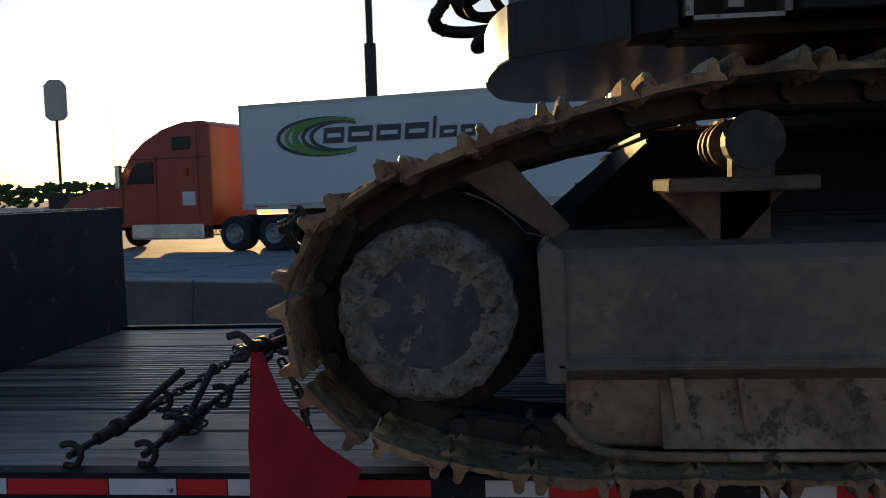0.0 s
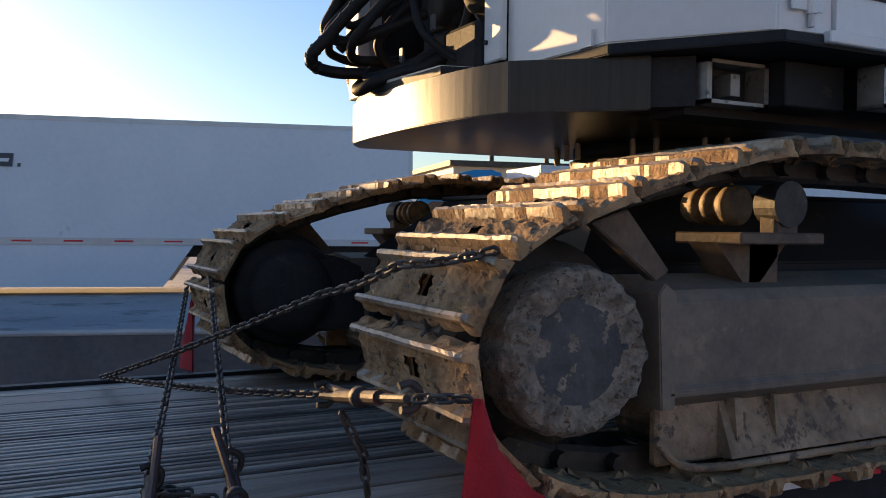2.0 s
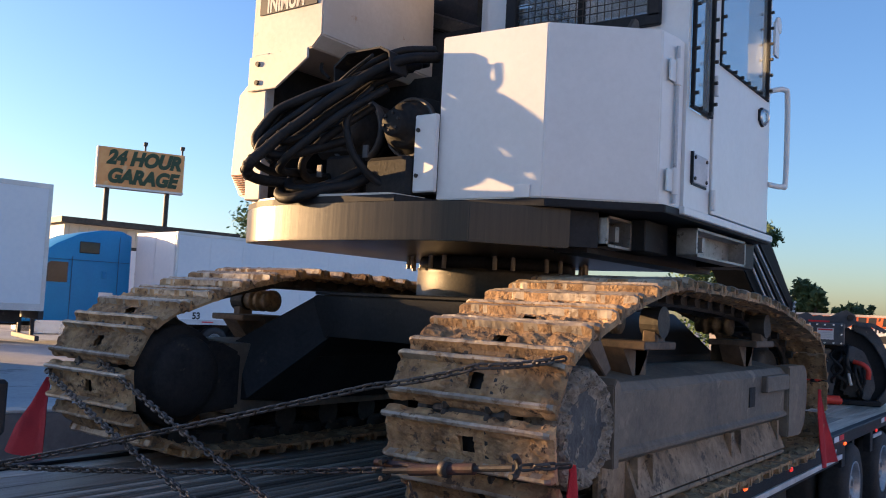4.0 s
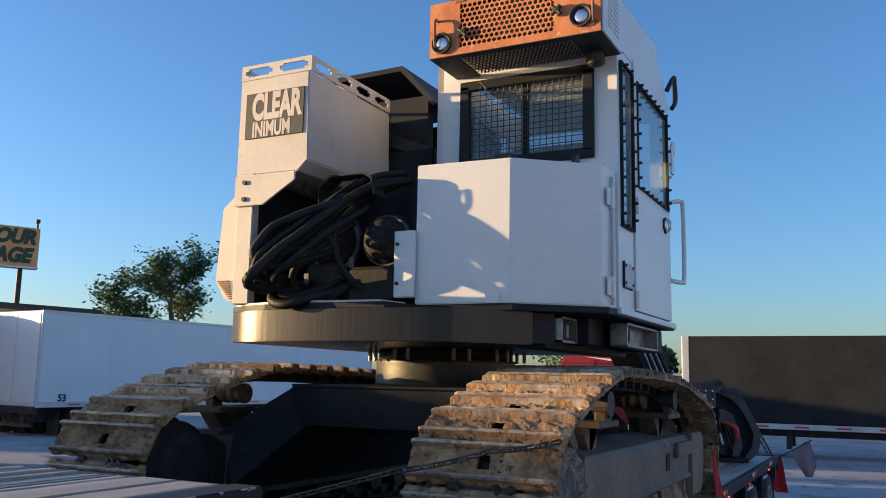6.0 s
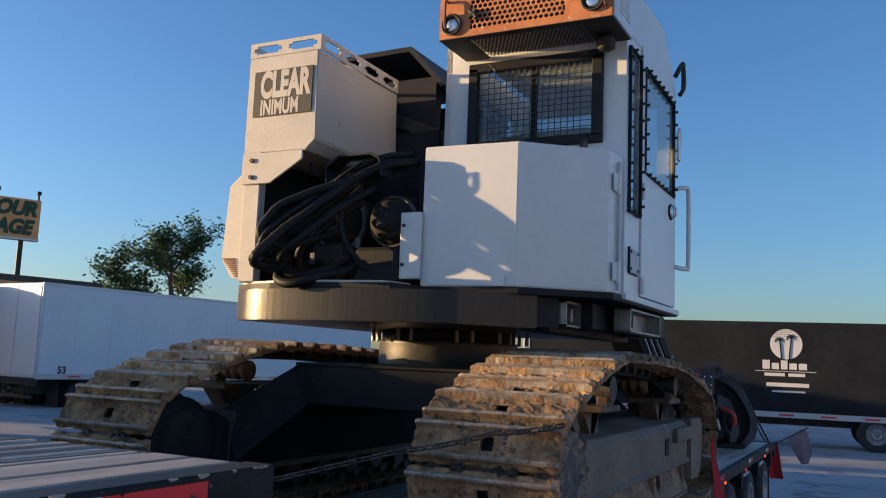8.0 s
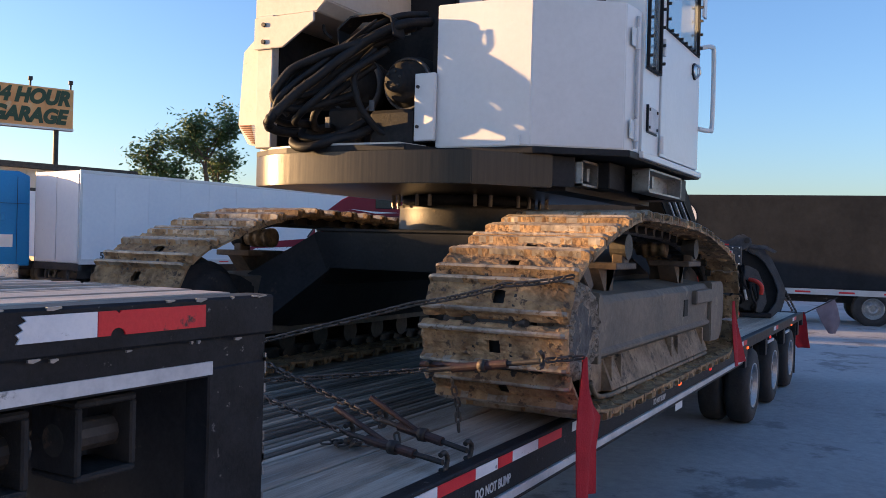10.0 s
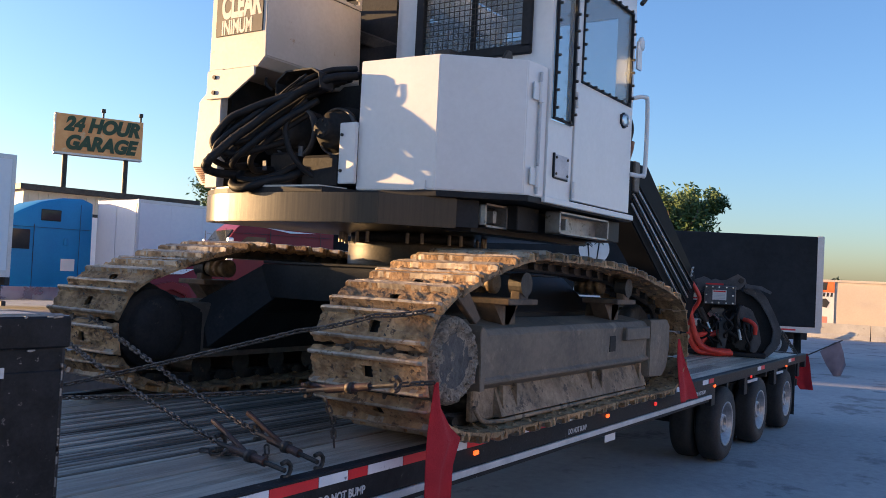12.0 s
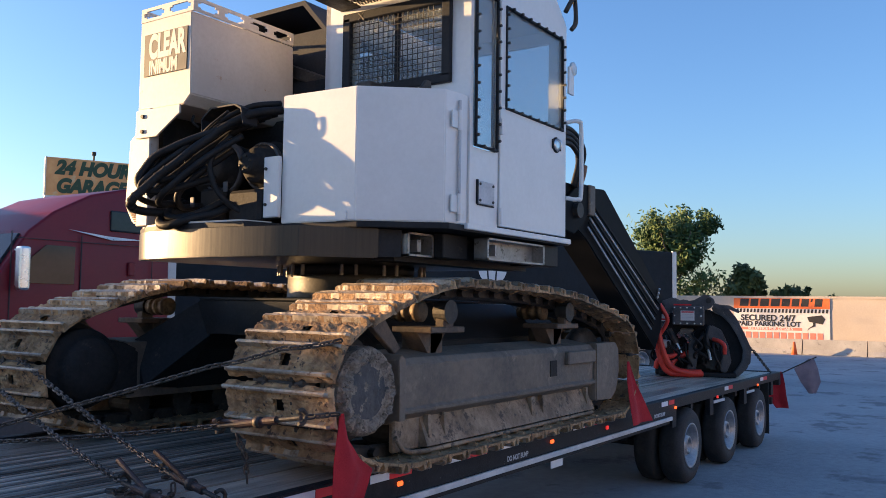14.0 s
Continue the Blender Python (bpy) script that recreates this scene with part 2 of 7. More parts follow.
M["bark"] = material("grey_brown_bark", (0.07, 0.055, 0.04), (0.14, 0.11, 0.085), 0.9, scale=5, fine=30, bump=0.8, bdist=0.03)
M["leaf"] = material("tree_leaves", (0.04, 0.085, 0.02), (0.08, 0.13, 0.032), 0.6, scale=0.5, fine=3, bump=0.0)
M["leaf3"] = material("pale_tree_leaves", (0.05, 0.095, 0.025), (0.11, 0.165, 0.045), 0.6, scale=0.5, fine=3, bump=0.0)
M["binder"] = material("worn_oxide_steel", (0.028, 0.015, 0.013), (0.075, 0.034, 0.028), 0.5, metal=0.15, scale=12, fine=50, bump=0.3)
M["leaf2"] = material("tree_leaves_olive", (0.05, 0.075, 0.022), (0.11, 0.13, 0.04), 0.6, scale=0.5, fine=3, bump=0.0)
M["logo_green"] = material("green_print", (0.10, 0.24, 0.05), (0.16, 0.32, 0.08), 0.5, scale=1, fine=8, bump=0.0)
M["logo_grey"] = material("dark_grey_print", (0.05, 0.055, 0.065), (0.075, 0.08, 0.09), 0.5, scale=1, fine=8, bump=0.0)
M["amber"] = glow("amber_marker", (0.95, 0.11, 0.015), 0.45)
M["red_lens"] = glow("red_marker", (0.7, 0.03, 0.02), 0.2)
M["window"] = glass("tinted_window", (0.55, 0.6, 0.62), 0.03, 0.75)
M["cab_glass"] = material("dark_truck_glass", (0.02, 0.025, 0.03), (0.035, 0.04, 0.045), 0.06, scale=1, fine=10, bump=0.0, rough2=0.1, spec=0.25)


# ---------------------------------------------------------------- mesh helpers
def box(bm, x0, x1, y0, y1, z0, z1, bevel=0.0, seg=1):
    g = bmesh.ops.create_cube(bm, size=1.0, matrix=Matrix.Translation(((x0 + x1) / 2, (y0 + y1) / 2, (z0 + z1) / 2)) @ Matrix.Diagonal((abs(x1 - x0), abs(y1 - y0), abs(z1 - z0), 1)))
    if bevel:
        es = {e for v in g["verts"] for e in v.link_edges}
        bmesh.ops.bevel(bm, geom=list(es), offset=bevel, segments=seg, affect="EDGES", profile=0.6)
    return bm


def turned_box(bm, m, sx, sy, sz, bevel=0.0):
    g = bmesh.ops.create_cube(bm, size=1.0, matrix=m @ Matrix.Diagonal((sx, sy, sz, 1)))
    if bevel:
        es = {e for v in g["verts"] for e in v.link_edges}
        bmesh.ops.bevel(bm, geom=list(es), offset=bevel, segments=1, affect="EDGES")
    return bm


def rod(bm, a, b, r, seg=12, r2=None):
    a, b = Vector(a), Vector(b)
    d = b - a
    m = Matrix.Translation((a + b) / 2) @ d.to_track_quat("Z", "Y").to_matrix().to_4x4()
    bmesh.ops.create_cone(bm, cap_ends=True, segments=seg, radius1=r, radius2=r if r2 is None else r2, depth=d.length, matrix=m)
    return bm


def prism(bm, pts, axis, a, b, bevel=0.0):
    """A closed outline pushed along an axis. axis y: pts are (x, z); x: (y, z); z: (x, y)."""
    def at(p, w):
        return {"y": (p[0], w, p[1]), "x": (w, p[0], p[1]), "z": (p[0], p[1], w)}[axis]
    va = [bm.verts.new(at(p, a)) for p in pts]
    vb = [bm.verts.new(at(p, b)) for p in pts]
    fs = [bm.faces.new(va), bm.faces.new(vb[::-1])]
    n = len(pts)
    for i in range(n):
        fs.append(bm.faces.new((va[i], vb[i], vb[(i + 1) % n], va[(i + 1) % n])))
    bmesh.ops.recalc_face_normals(bm, faces=fs)
    if bevel:
        es = {e for f in fs for e in f.edges}
        bmesh.ops.bevel(bm, geom=list(es), offset=bevel, segments=2, affect="EDGES")
    return bm


def smooth_line(pts, n=8):
    """Catmull-Rom through the points."""
    p = [Vector(q) for q in pts]
    p = [p[0] * 2 - p[1]] + p + [p[-1] * 2 - p[-2]]
    out = []
    for i in range(1, len(p) - 2):
        for k in range(n):
            t = k / n
            a, b, c, d = p[i - 1], p[i], p[i + 1], p[i + 2]
            out.append(0.5 * ((2 * b) + (c - a) * t + (2 * a - 5 * b + 4 * c - d) * t * t + (3 * b - a - 3 * c + d) * t ** 3))
    out.append(p[-2])
    return out


def tube(bm, pts, r, seg=8, rib=0.0):
    """A hose along a line; rib: every other ring thicker by that share."""
    up = Vector((0.13, 0.31, 0.94))
    rings = []
    for i, p in enumerate(pts):
        d = (pts[min(i + 1, len(pts) - 1)] - pts[max(i - 1, 0)]).normalized()
        u = d.cross(up).normalized()
        v = u.cross(d)
        rr = r * (1 + (rib if i % 2 else 0))
        rings.append([bm.verts.new(p + (u * math.cos(2 * math.pi * k / seg) + v * math.sin(2 * math.pi * k / seg)) * rr) for k in range(seg)])
    for a, b in zip(rings, rings[1:]):
        for k in range(seg):
            bm.faces.new((a[k], a[(k + 1) % seg], b[(k + 1) % seg], b[k])).smooth = True
    bm.faces.new(rings[0][::-1])
    bm.faces.new(rings[-1])
    return bm


def lathe(bm, prof, c, seg=32, axis="y", ends=True):
    """Turns (radius, along) round an axis through c."""
    rings = []
    for r, a in prof:
        ring = []
        for k in range(seg):
            s = 2 * math.pi * k / seg
            q = (r * math.cos(s), a, r * math.sin(s)) if axis == "y" else (r * math.cos(s), r * math.sin(s), a)
            ring.append(bm.verts.new(Vector(c) + Vector(q)))
        rings.append(ring)
    for p, q in zip(rings, rings[1:]):
        for k in range(seg):
            bm.faces.new((p[k], q[k], q[(k + 1) % seg], p[(k + 1) % seg])).smooth = True
    if ends:
        bm.faces.new(rings[0])
        bm.faces.new(rings[-1][::-1])
    else:
        for k in range(seg):
            bm.faces.new((rings[-1][k], rings[0][k], rings[0][(k + 1) % seg], rings[-1][(k + 1) % seg]))
    bmesh.ops.recalc_face_normals(bm, faces=bm.faces)
    return bm


def mesh_of(bm, name, mat):
    me = bpy.data.meshes.new(name)
    bm.to_mesh(me)
    bm.free()
    me.materials.append(mat)
    return me


def part(name, bm, mat, parent, label="", at=None):
    ob = new(name, mesh_of(bm, name, mat))
    ob.parent = parent
    if at is not None:
        ob.matrix_basis = at
    return tagged(ob, label)


def thing(name, at, label, category, group="", kind=""):
    ob = new(name)
    ob.empty_display_size = 0.2
    ob.matrix_basis = at
    return tagged(ob, label, category, group, kind)


def solid(name, bm, mat, label, category, group="", kind="", at=None):
    ob = new(name, mesh_of(bm, name, mat))
    if at is not None:
        ob.matrix_basis = at
    return tagged(ob, label, category, group, kind)


def B(*a, **k):
    return box(bmesh.new(), *a, **k)


def text_part(name, words, size, mat, parent, at, label="", stretch=1.0, depth=0.002, bold=0.03, slant=0.0):
    """Raised lettering in the built-in font, as a mesh; centred."""
    cu = bpy.data.curves.new(name, "FONT")
    cu.body, cu.size, cu.extrude, cu.align_x, cu.align_y, cu.offset = words, size, depth, "CENTER", "CENTER", size * bold
    cu.shear = slant
    tmp = bpy.data.objects.new(name, cu)
    scene.collection.objects.link(tmp)
    me = bpy.data.meshes.new_from_object(tmp.evaluated_get(bpy.context.evaluated_depsgraph_get()))
    bpy.data.objects.remove(tmp)
    me.transform(Matrix.Diagonal((stretch, 1, 1, 1)))
    me.materials.clear()
    me.materials.append(mat)
    ob = new(name, me)
    ob.parent = parent
    ob.matrix_basis = at
    return tagged(ob, label)


FACE_SOUTH = pose(0, 0, 0, 90, 0, 0)      # lettering read from -y
FACE_WEST = pose(0, 0, 0, 90, 0, -90)     # lettering read from -x


# ---------------------------------------------------------------- ground
def ground_height(x, y):
    return -0.016 * max(0.0, x - 9.0) if x < 60 else -0.016 * 51


def build_ground():
    bm = bmesh.new()
    xs = [-1500, -400, -120, -50, -25, -12, -6, 0, 4, 9, 14, 20, 28, 40, 60, 120, 400, 1500]
    ys = [-1500, -400, -100, -40, -15, -5, 0, 5, 12, 20, 35, 60, 150, 400, 1500]
    vs = [[bm.verts.new((x, y, ground_height(x, y))) for y in ys] for x in xs]
    for i in range(len(xs) - 1):
        for j in range(len(ys) - 1):
            bm.faces.new((vs[i][j], vs[i + 1][j], vs[i + 1][j + 1], vs[i][j + 1]))
    return solid("ground", bm, M["asphalt"], "grey cracked asphalt truck lot with oil stains", "ground", kind="structure")


build_ground()
# unseen wall, added to throw sunlight back onto the shaded south faces
solid("bounce_wall_south", B(-45, 45, -26.4, -26, 0, 5), M["concrete"], "plain pale concrete wall out of view, added to bounce sunlight", "wall", kind="structure")

# ---------------------------------------------------------------- flatbed trailer that carries the machine
DECK = 0.89
Y0, Y1 = 2.18, 4.74
STEP = -2.26
trailer = thing("lowboy_trailer", pose(0, 0, 0), "black drop-deck trailer with a weathered plank deck", "trailer")


def build_trailer():
    rear = 8.95
    # side rails
    for y, out in ((Y0, 1), (Y1, -1)):
        bm = bmesh.new()
        ya, yb = (y, y + 0.07) if out > 0 else (y - 0.07, y)
        box(bm, STEP, 4.62, ya, yb, 0.735, DECK + 0.012, 0.006)
        box(bm, 4.6, rear, ya, yb, 0.80, DECK + 0.012, 0.006)
        for x in (4.62, 5.83, 7.2, 8.55):
            box(bm, x - 0.06, x + 0.06, ya + 0.004, yb - 0.004, 0.62, 0.81, 0.004)
        box(bm, STEP, 4.62, ya + 0.025 * (out > 0), yb - 0.025 * (out < 0), 0.66, 0.74)
        part("side_rail", bm, M["rail_paint"], trailer)
        bm = bmesh.new()
        s = y - 0.004 * out
        box(bm, STEP, 4.55, min(s, s + 0.02 * out), max(s, s + 0.02 * out), 0.694, 0.731, 0.003)
        for x0, x1 in ((5.9, 6.3), (7.25, 7.6)):
            box(bm, x0, x1, min(s, s + 0.02 * out), max(s, s + 0.02 * out), 0.735, 0.765, 0.003)
        part("rub_strip", bm, M["stripe"], trailer, "scuffed pale grey rub strip")
    # frame below the deck
    bm = bmesh.new()
    for y in (2.95, 3.95):
        box(bm, STEP - 0.1, rear, y - 0.07, y + 0.07, 0.42, 0.84)
    for i in range(20):
        x = STEP + 0.3 + i * 0.56
        box(bm, x, x + 0.06, Y0 + 0.07, Y1 - 0.07, 0.72, 0.84)
    part("chassis", bm, M["black_paint"], trailer)
    # deck boards: broad planks at both edges, narrow worn ribs between
    rng = random.Random(4)
    y = Y0 + 0.075
    edges = []
    for w in (0.19, 0.19, 0.19):
        edges.append((y, y + w - 0.008, False))
        y += w
    while y < 4.12:
        edges.append((y, y + 0.03, True))
        y += 0.047
    while y < Y1 - 0.1:
        edges.append((y, min(y + 0.18, Y1 - 0.075), False))
        y += 0.19
    for a, b, rib in edges:
        cuts = [STEP, 1.2 + rng.uniform(-0.8, 0.8), 5.2 + rng.uniform(-0.8, 0.8), rear] if not rib else [STEP, rear]
        for c0, c1 in zip(cuts, cuts[1:]):
            top = DECK - rng.uniform(0, 0.006) if not rib else DECK - 0.002 - rng.uniform(0, 0.004)
            part("rib" if rib else "plank", B(c0 + 0.003, c1 - 0.003, a, b, DECK - 0.045, top, 0.004), M["rubber_rib"] if rib and rng.random() < 0.55 else M["wood"], trailer)
    bm = bmesh.new()
    box(bm, STEP, rear, Y0 + 0.07, Y1 - 0.07, DECK - 0.06, DECK - 0.04)
    part("sub_deck", bm, M["black_paint"], trailer)
    # tape along the near rail
    x, k = -1.535, 0
    segs = [(-1.535, -1.358, 0), (-1.354, -1.07, 1), (-1.066, -0.88, 0), (-0.876, -0.742, 1), (-0.738, -0.475, 0), (-0.47, -0.2, 1), (-0.06, 0.1, 0), (0.1, 0.3, 1), (0.62, 0.8, 0), (0.8, 1.1, 1), (1.22, 1.42, 0), (2.35, 2.55, 0), (2.55, 2.8, 1), (3.5, 3.75, 0), (4.25, 4.42, 0), (4.45, 4.6, 1), (6.3, 6.45, 0), (6.45, 6.62, 1), (7.9, 8.05, 0), (8.05, 8.25, 1)]
    for a, b, c in segs:
        part("reflective_tape", B(a, b, Y0 - 0.003, Y0 + 0.004, 0.845, 0.888), M["tape_red" if c else "tape_white"], trailer, ("red" if c else "chipped white") + " reflective tape strip")
    for x, z, h in ((-0.91, 0.782, 0.046), (1.5, 0.772, 0.042), (4.2, 0.775, 0.042)):
        text_part("warning_text", "DO NOT BUMP", h * 1.12, M["stripe"], trailer, Matrix.Translation((x, Y0 - 0.002, z)) @ FACE_SOUTH, stretch=0.88, depth=0.0006, bold=0.03)
    for x in (0.19, 1.99, 4.62, 7.75):
        lamp_body = part("marker_lamp", B(x - 0.024, x + 0.024, Y0 - 0.015, Y0, 0.797, 0.823, 0.006), M["amber"], trailer, "lit amber side marker lamp")
    for x in (2.97, 6.0):
        part("marker_lamp", B(x - 0.02, x + 0.02, Y0 - 0.015, Y0, 0.785, 0.815, 0.005), M["red_lens"], trailer, "small red marker lamp")
    # axles and wheels
    bm = bmesh.new()
    lathe(bm, [(0.222, 0.0), (0.30, -0.012), (0.345, 0.0), (0.372, 0.03), (0.378, 0.06), (0.378, 0.16), (0.372, 0.19), (0.345, 0.215), (0.30, 0.225), (0.222, 0.215), (0.222, 0.0)], (0, 0, 0), 40, ends=False)
    tyre = mesh_of(bm, "tyre", M["rubber"])
    bm = bmesh.new()
    lathe(bm, [(0.06, 0.13), (0.06, 0.02), (0.09, 0.02), (0.12, 0.13), (0.19, 0.12), (0.205, 0.0), (0.225, -0.008), (0.225, 0.02), (0.21, 0.03), (0.21, 0.2), (0.1, 0.2)], (0, 0, 0), 32)
    for k in range(8):
        s = k * math.pi / 4
        rod(bm, (0.145 * math.cos(s), 0.09, 0.145 * math.sin(s)), (0.145 * math.cos(s), 0.13, 0.145 * math.sin(s)), 0.012, 6)
    rim = mesh_of(bm, "rim", M["rim"])
    for x in (5.17, 6.55, 7.93):
        ax = part("axle", rod(bmesh.new(), (x, 2.5, 0.378), (x, 4.45, 0.378), 0.06), M["black_paint"], trailer)
        for y, f in ((2.2, 1), (2.46, 1), (Y1 - 0.02, -1), (Y1 - 0.28, -1)):
            w = new("wheel", tyre)
            w.parent = trailer
            w.matrix_basis = Matrix.Translation((x, y, 0.378)) @ pose(0, 0, 0, 0, 0, 0 if f > 0 else 180)
            r = new("rim", rim)
            r.parent = w
            tagged(r, "polished aluminium rim")
    for x in (5.17, 6.55, 7.93):
        for y in (2.8, 4.1):
            bm = bmesh.new()
            box(bm, x - 0.3, x + 0.32, y - 0.04, y + 0.04, 0.4, 0.5, 0.01)
            box(bm, x + 0.3, x + 0.42, y - 0.05, y + 0.05, 0.42, 0.8, 0.01)
            part("suspension_arm", bm, M["black_paint"], trailer)
    for y in (2.2, 4.2):
        part("mud_flap", B(8.42, 8.44, y, y + 0.5, 0.12, 0.8), M["rubber"], trailer, "black rubber mud flap")
    # rear bar and ramp hinge
    bm = bmesh.new()
    box(bm, rear - 0.02, rear + 0.08, Y0, Y1, 0.72, DECK + 0.012, 0.008)
    box(bm, rear - 0.02, rear + 0.1, Y0 + 0.1, Y1 - 0.1, 0.45, 0.55, 0.01)
    for y in (2.6, 3.4, 4.3):
        box(bm, rear, rear + 0.06, y, y + 0.1, 0.5, 0.75)
    part("rear_bar", bm, M["black_paint"], trailer)
    plate = part("placard", B(2.05, 2.24, Y0 + 0.03, Y0 + 0.036, 0.605, 0.70, 0.002), M["banner_white"], trailer, "small white plate under the side rail")
    part("bracket", B(2.10, 2.19, Y0 + 0.036, Y0 + 0.05, 0.62, 0.74), M["black_paint"], plate)
    # raised front deck
    f0, top = -5.6, 1.58
    for y, out in ((Y0 - 0.03, 1), (Y1 + 0.03, -1)):
        bm = bmesh.new()
        ya, yb = (y, y + 0.09) if out > 0 else (y - 0.09, y)
        box(bm, f0, STEP, ya, yb, 1.485, top, 0.006)
        box(bm, f0, STEP - 0.02, ya + 0.012, yb - 0.012, 1.40, 1.487)
        box(bm, STEP - 0.21, STEP - 0.02, ya + 0.008, yb - 0.008, 0.66, 1.42, 0.004)
        part("front_rail", bm, M["rail_paint"], trailer, "chipped black steel rail of the raised front deck")
        s = y - 0.003 * out + (0.01 * out)
        part("rub_strip", B(f0, STEP - 0.2, min(s, s + 0.02 * out), max(s, s + 0.02 * out), 1.405, 1.435), M["stripe"], trailer)
    # torn white strip and chipped red strip
    part("reflective_tape", prism(bmesh.new(), [(-2.955, 1.517), (-2.785, 1.517), (-2.785, 1.566), (-2.945, 1.566), (-2.936, 1.557), (-2.951, 1.551), (-2.942, 1.541), (-2.956, 1.534), (-2.949, 1.526)], "y", Y0 - 0.034, Y0 - 0.025), M["tape_white"], trailer, "torn white reflective tape strip")
    notch = [(-2.735 - 0.018 * math.cos(math.pi * k / 8), 1.517 + 0.015 * math.sin(math.pi * k / 8)) for k in range(9)]
    part("reflective_tape", prism(bmesh.new(), [(-2.783, 1.517)] + notch + [(-2.497, 1.517), (-2.497, 1.566), (-2.728, 1.566), (-2.733, 1.560), (-2.741, 1.566), (-2.783, 1.566)], "y", Y0 - 0.034, Y0 - 0.025), M["tape_red"], trailer, "chipped red reflective tape strip")
    part("reflective_tape", B(-3.5, -3.3, Y0 - 0.034, Y0 - 0.025, 1.517, 1.566), M["tape_white"], trailer, "chipped white reflective tape strip")
    # paint worn to bare metal along the rail's edges
    chips = random.Random(17)
    bm = bmesh.new()
    for k in range(46):
        x, w = chips.uniform(f0, STEP - 0.01), chips.uniform(0.006, 0.035)
        z = chips.choice((top - 0.001, 1.486, 1.4825))
        hgt = chips.uniform(0.002, 0.006)
        prism(bm, [(x, z - hgt), (x + w * 0.4, z - hgt * chips.uniform(0.6, 1.6)), (x + w, z - hgt * 0.4), (x + w, z + 0.0012), (x, z + 0.0012)], "y", Y0 - 0.0318, Y0 - 0.026)
    for k in range(14):
        z, w = chips.uniform(0.95, 1.45), chips.uniform(0.008, 0.03)
        box(bm, STEP - 0.024, STEP - 0.0185, Y0 - 0.0235, Y0 - 0.018, z, z + w)
    tagged(part("paint_chip", bm, M["pocket"], trailer, "paint worn to bare metal along the edges"), kind="stuff")
    y = Y0 + 0.065
    while y < Y1 - 0.1:
        w = 0.028 if y > Y0 + 0.2 else 0.115
        part("rib" if w < 0.1 else "plank", B(f0, STEP - 0.05, y, min(y + w, Y1 - 0.06), top - 0.04, top + rng.uniform(-0.003, 0.005), 0.004), M["wood" if w > 0.1 or rng.random() < 0.5 else "rubber_rib"], trailer)
        y += w + 0.014
    bm = bmesh.new()
    box(bm, f0, STEP - 0.05, Y0 + 0.06, Y1 - 0.06, top - 0.07, top - 0.045)
    box(bm, STEP - 0.05, STEP, Y0 + 0.0, Y1 - 0.0, 0.7, top - 0.005)
    box(bm, f0, STEP - 0.05, 3.0, 3.12, 1.1, top - 0.06)
    box(bm, f0, STEP - 0.05, 3.8, 3.92, 1.1, top - 0.06)
    part("front_deck_frame", bm, M["black_paint"], trailer)
    # winch boxes under the front deck
    for x in (-2.70, -2.95, -3.4):
        bm = bmesh.new()
        a, b, c, d = x - 0.085, x + 0.065, 1.22, 1.385
        box(bm, a, b, Y0 + 0.02, Y0 + 0.16, d - 0.016, d, 0.005)
        box(bm, a, b, Y0 + 0.02, Y0 + 0.16, c, c + 0.016, 0.005)
        box(bm, a, a + 0.016, Y0 + 0.02, Y0 + 0.16, c + 0.014, d - 0.014, 0.004)
        box(bm, b - 0.016, b, Y0 + 0.02, Y0 + 0.16, c + 0.014, d - 0.014, 0.004)
        winch = part("strap_winch", bm, M["black_grime"], trailer, "grimy steel strap winch")
        part("spool", rod(bmesh.new(), (a, Y0 + 0.09, 1.30), (b + 0.03, Y0 + 0.09, 1.30), 0.034), M["dark_steel"], winch)


build_trailer()

# ---------------------------------------------------------------- tracked log loader
loader = thing("log_loader", pose(0, 0, 0), "white and black tracked log loader with muddy tracks", "loader")
CY = 3.49
TRACKS = ((2.388, 0.0), (4.56, -0.09))
HUB = Vector((-0.19, 0, 1.33))
CHAIN_R = 0.297


def track_line():
    """Closed line of the chain pins in the x-z plane: sprocket, upper run, idler, lower run."""
    pts = []
    for a in range(258, 106, -4):
        pts.append((HUB.x + CHAIN_R * math.cos(radians(a)), HUB.z + CHAIN_R * math.sin(radians(a))))
    pts += [(0.085, 1.742), (0.28, 1.79), (0.46, 1.828), (0.62, 1.845), (1.2, 1.842), (1.80, 1.822), (2.2, 1.785), (2.84, 1.675)]
    for a in range(58, -91, -6):
        pts.append((2.93 + 0.345 * math.cos(radians(a)), 1.302 + 0.345 * math.sin(radians(a))))
    pts += [(2.0, 0.965), (1.0, 0.965), (0.25, 0.965), (0.05, 0.972), (-0.1, 1.0)]
    return [Vector((x, 0, z)) for x, z in pts]


def along_loop(pts, pitch, first):
    """Even places round a closed line, about a pitch apart, one of them at the distance first."""
    loop = pts + [pts[0]]
    cum = [0.0]
    for a, b in zip(loop, loop[1:]):
        cum.append(cum[-1] + (b - a).length)
    n = round(cum[-1] / pitch)
    out = []
    for i in range(n):
        s = (first + cum[-1] * i / n) % cum[-1]
        k = min(max(j for j in range(len(cum)) if cum[j] <= s), len(loop) - 2)
        out.append(loop[k].lerp(loop[k + 1], (s - cum[k]) / (cum[k + 1] - cum[k])))
    return out, cum[-1] / n


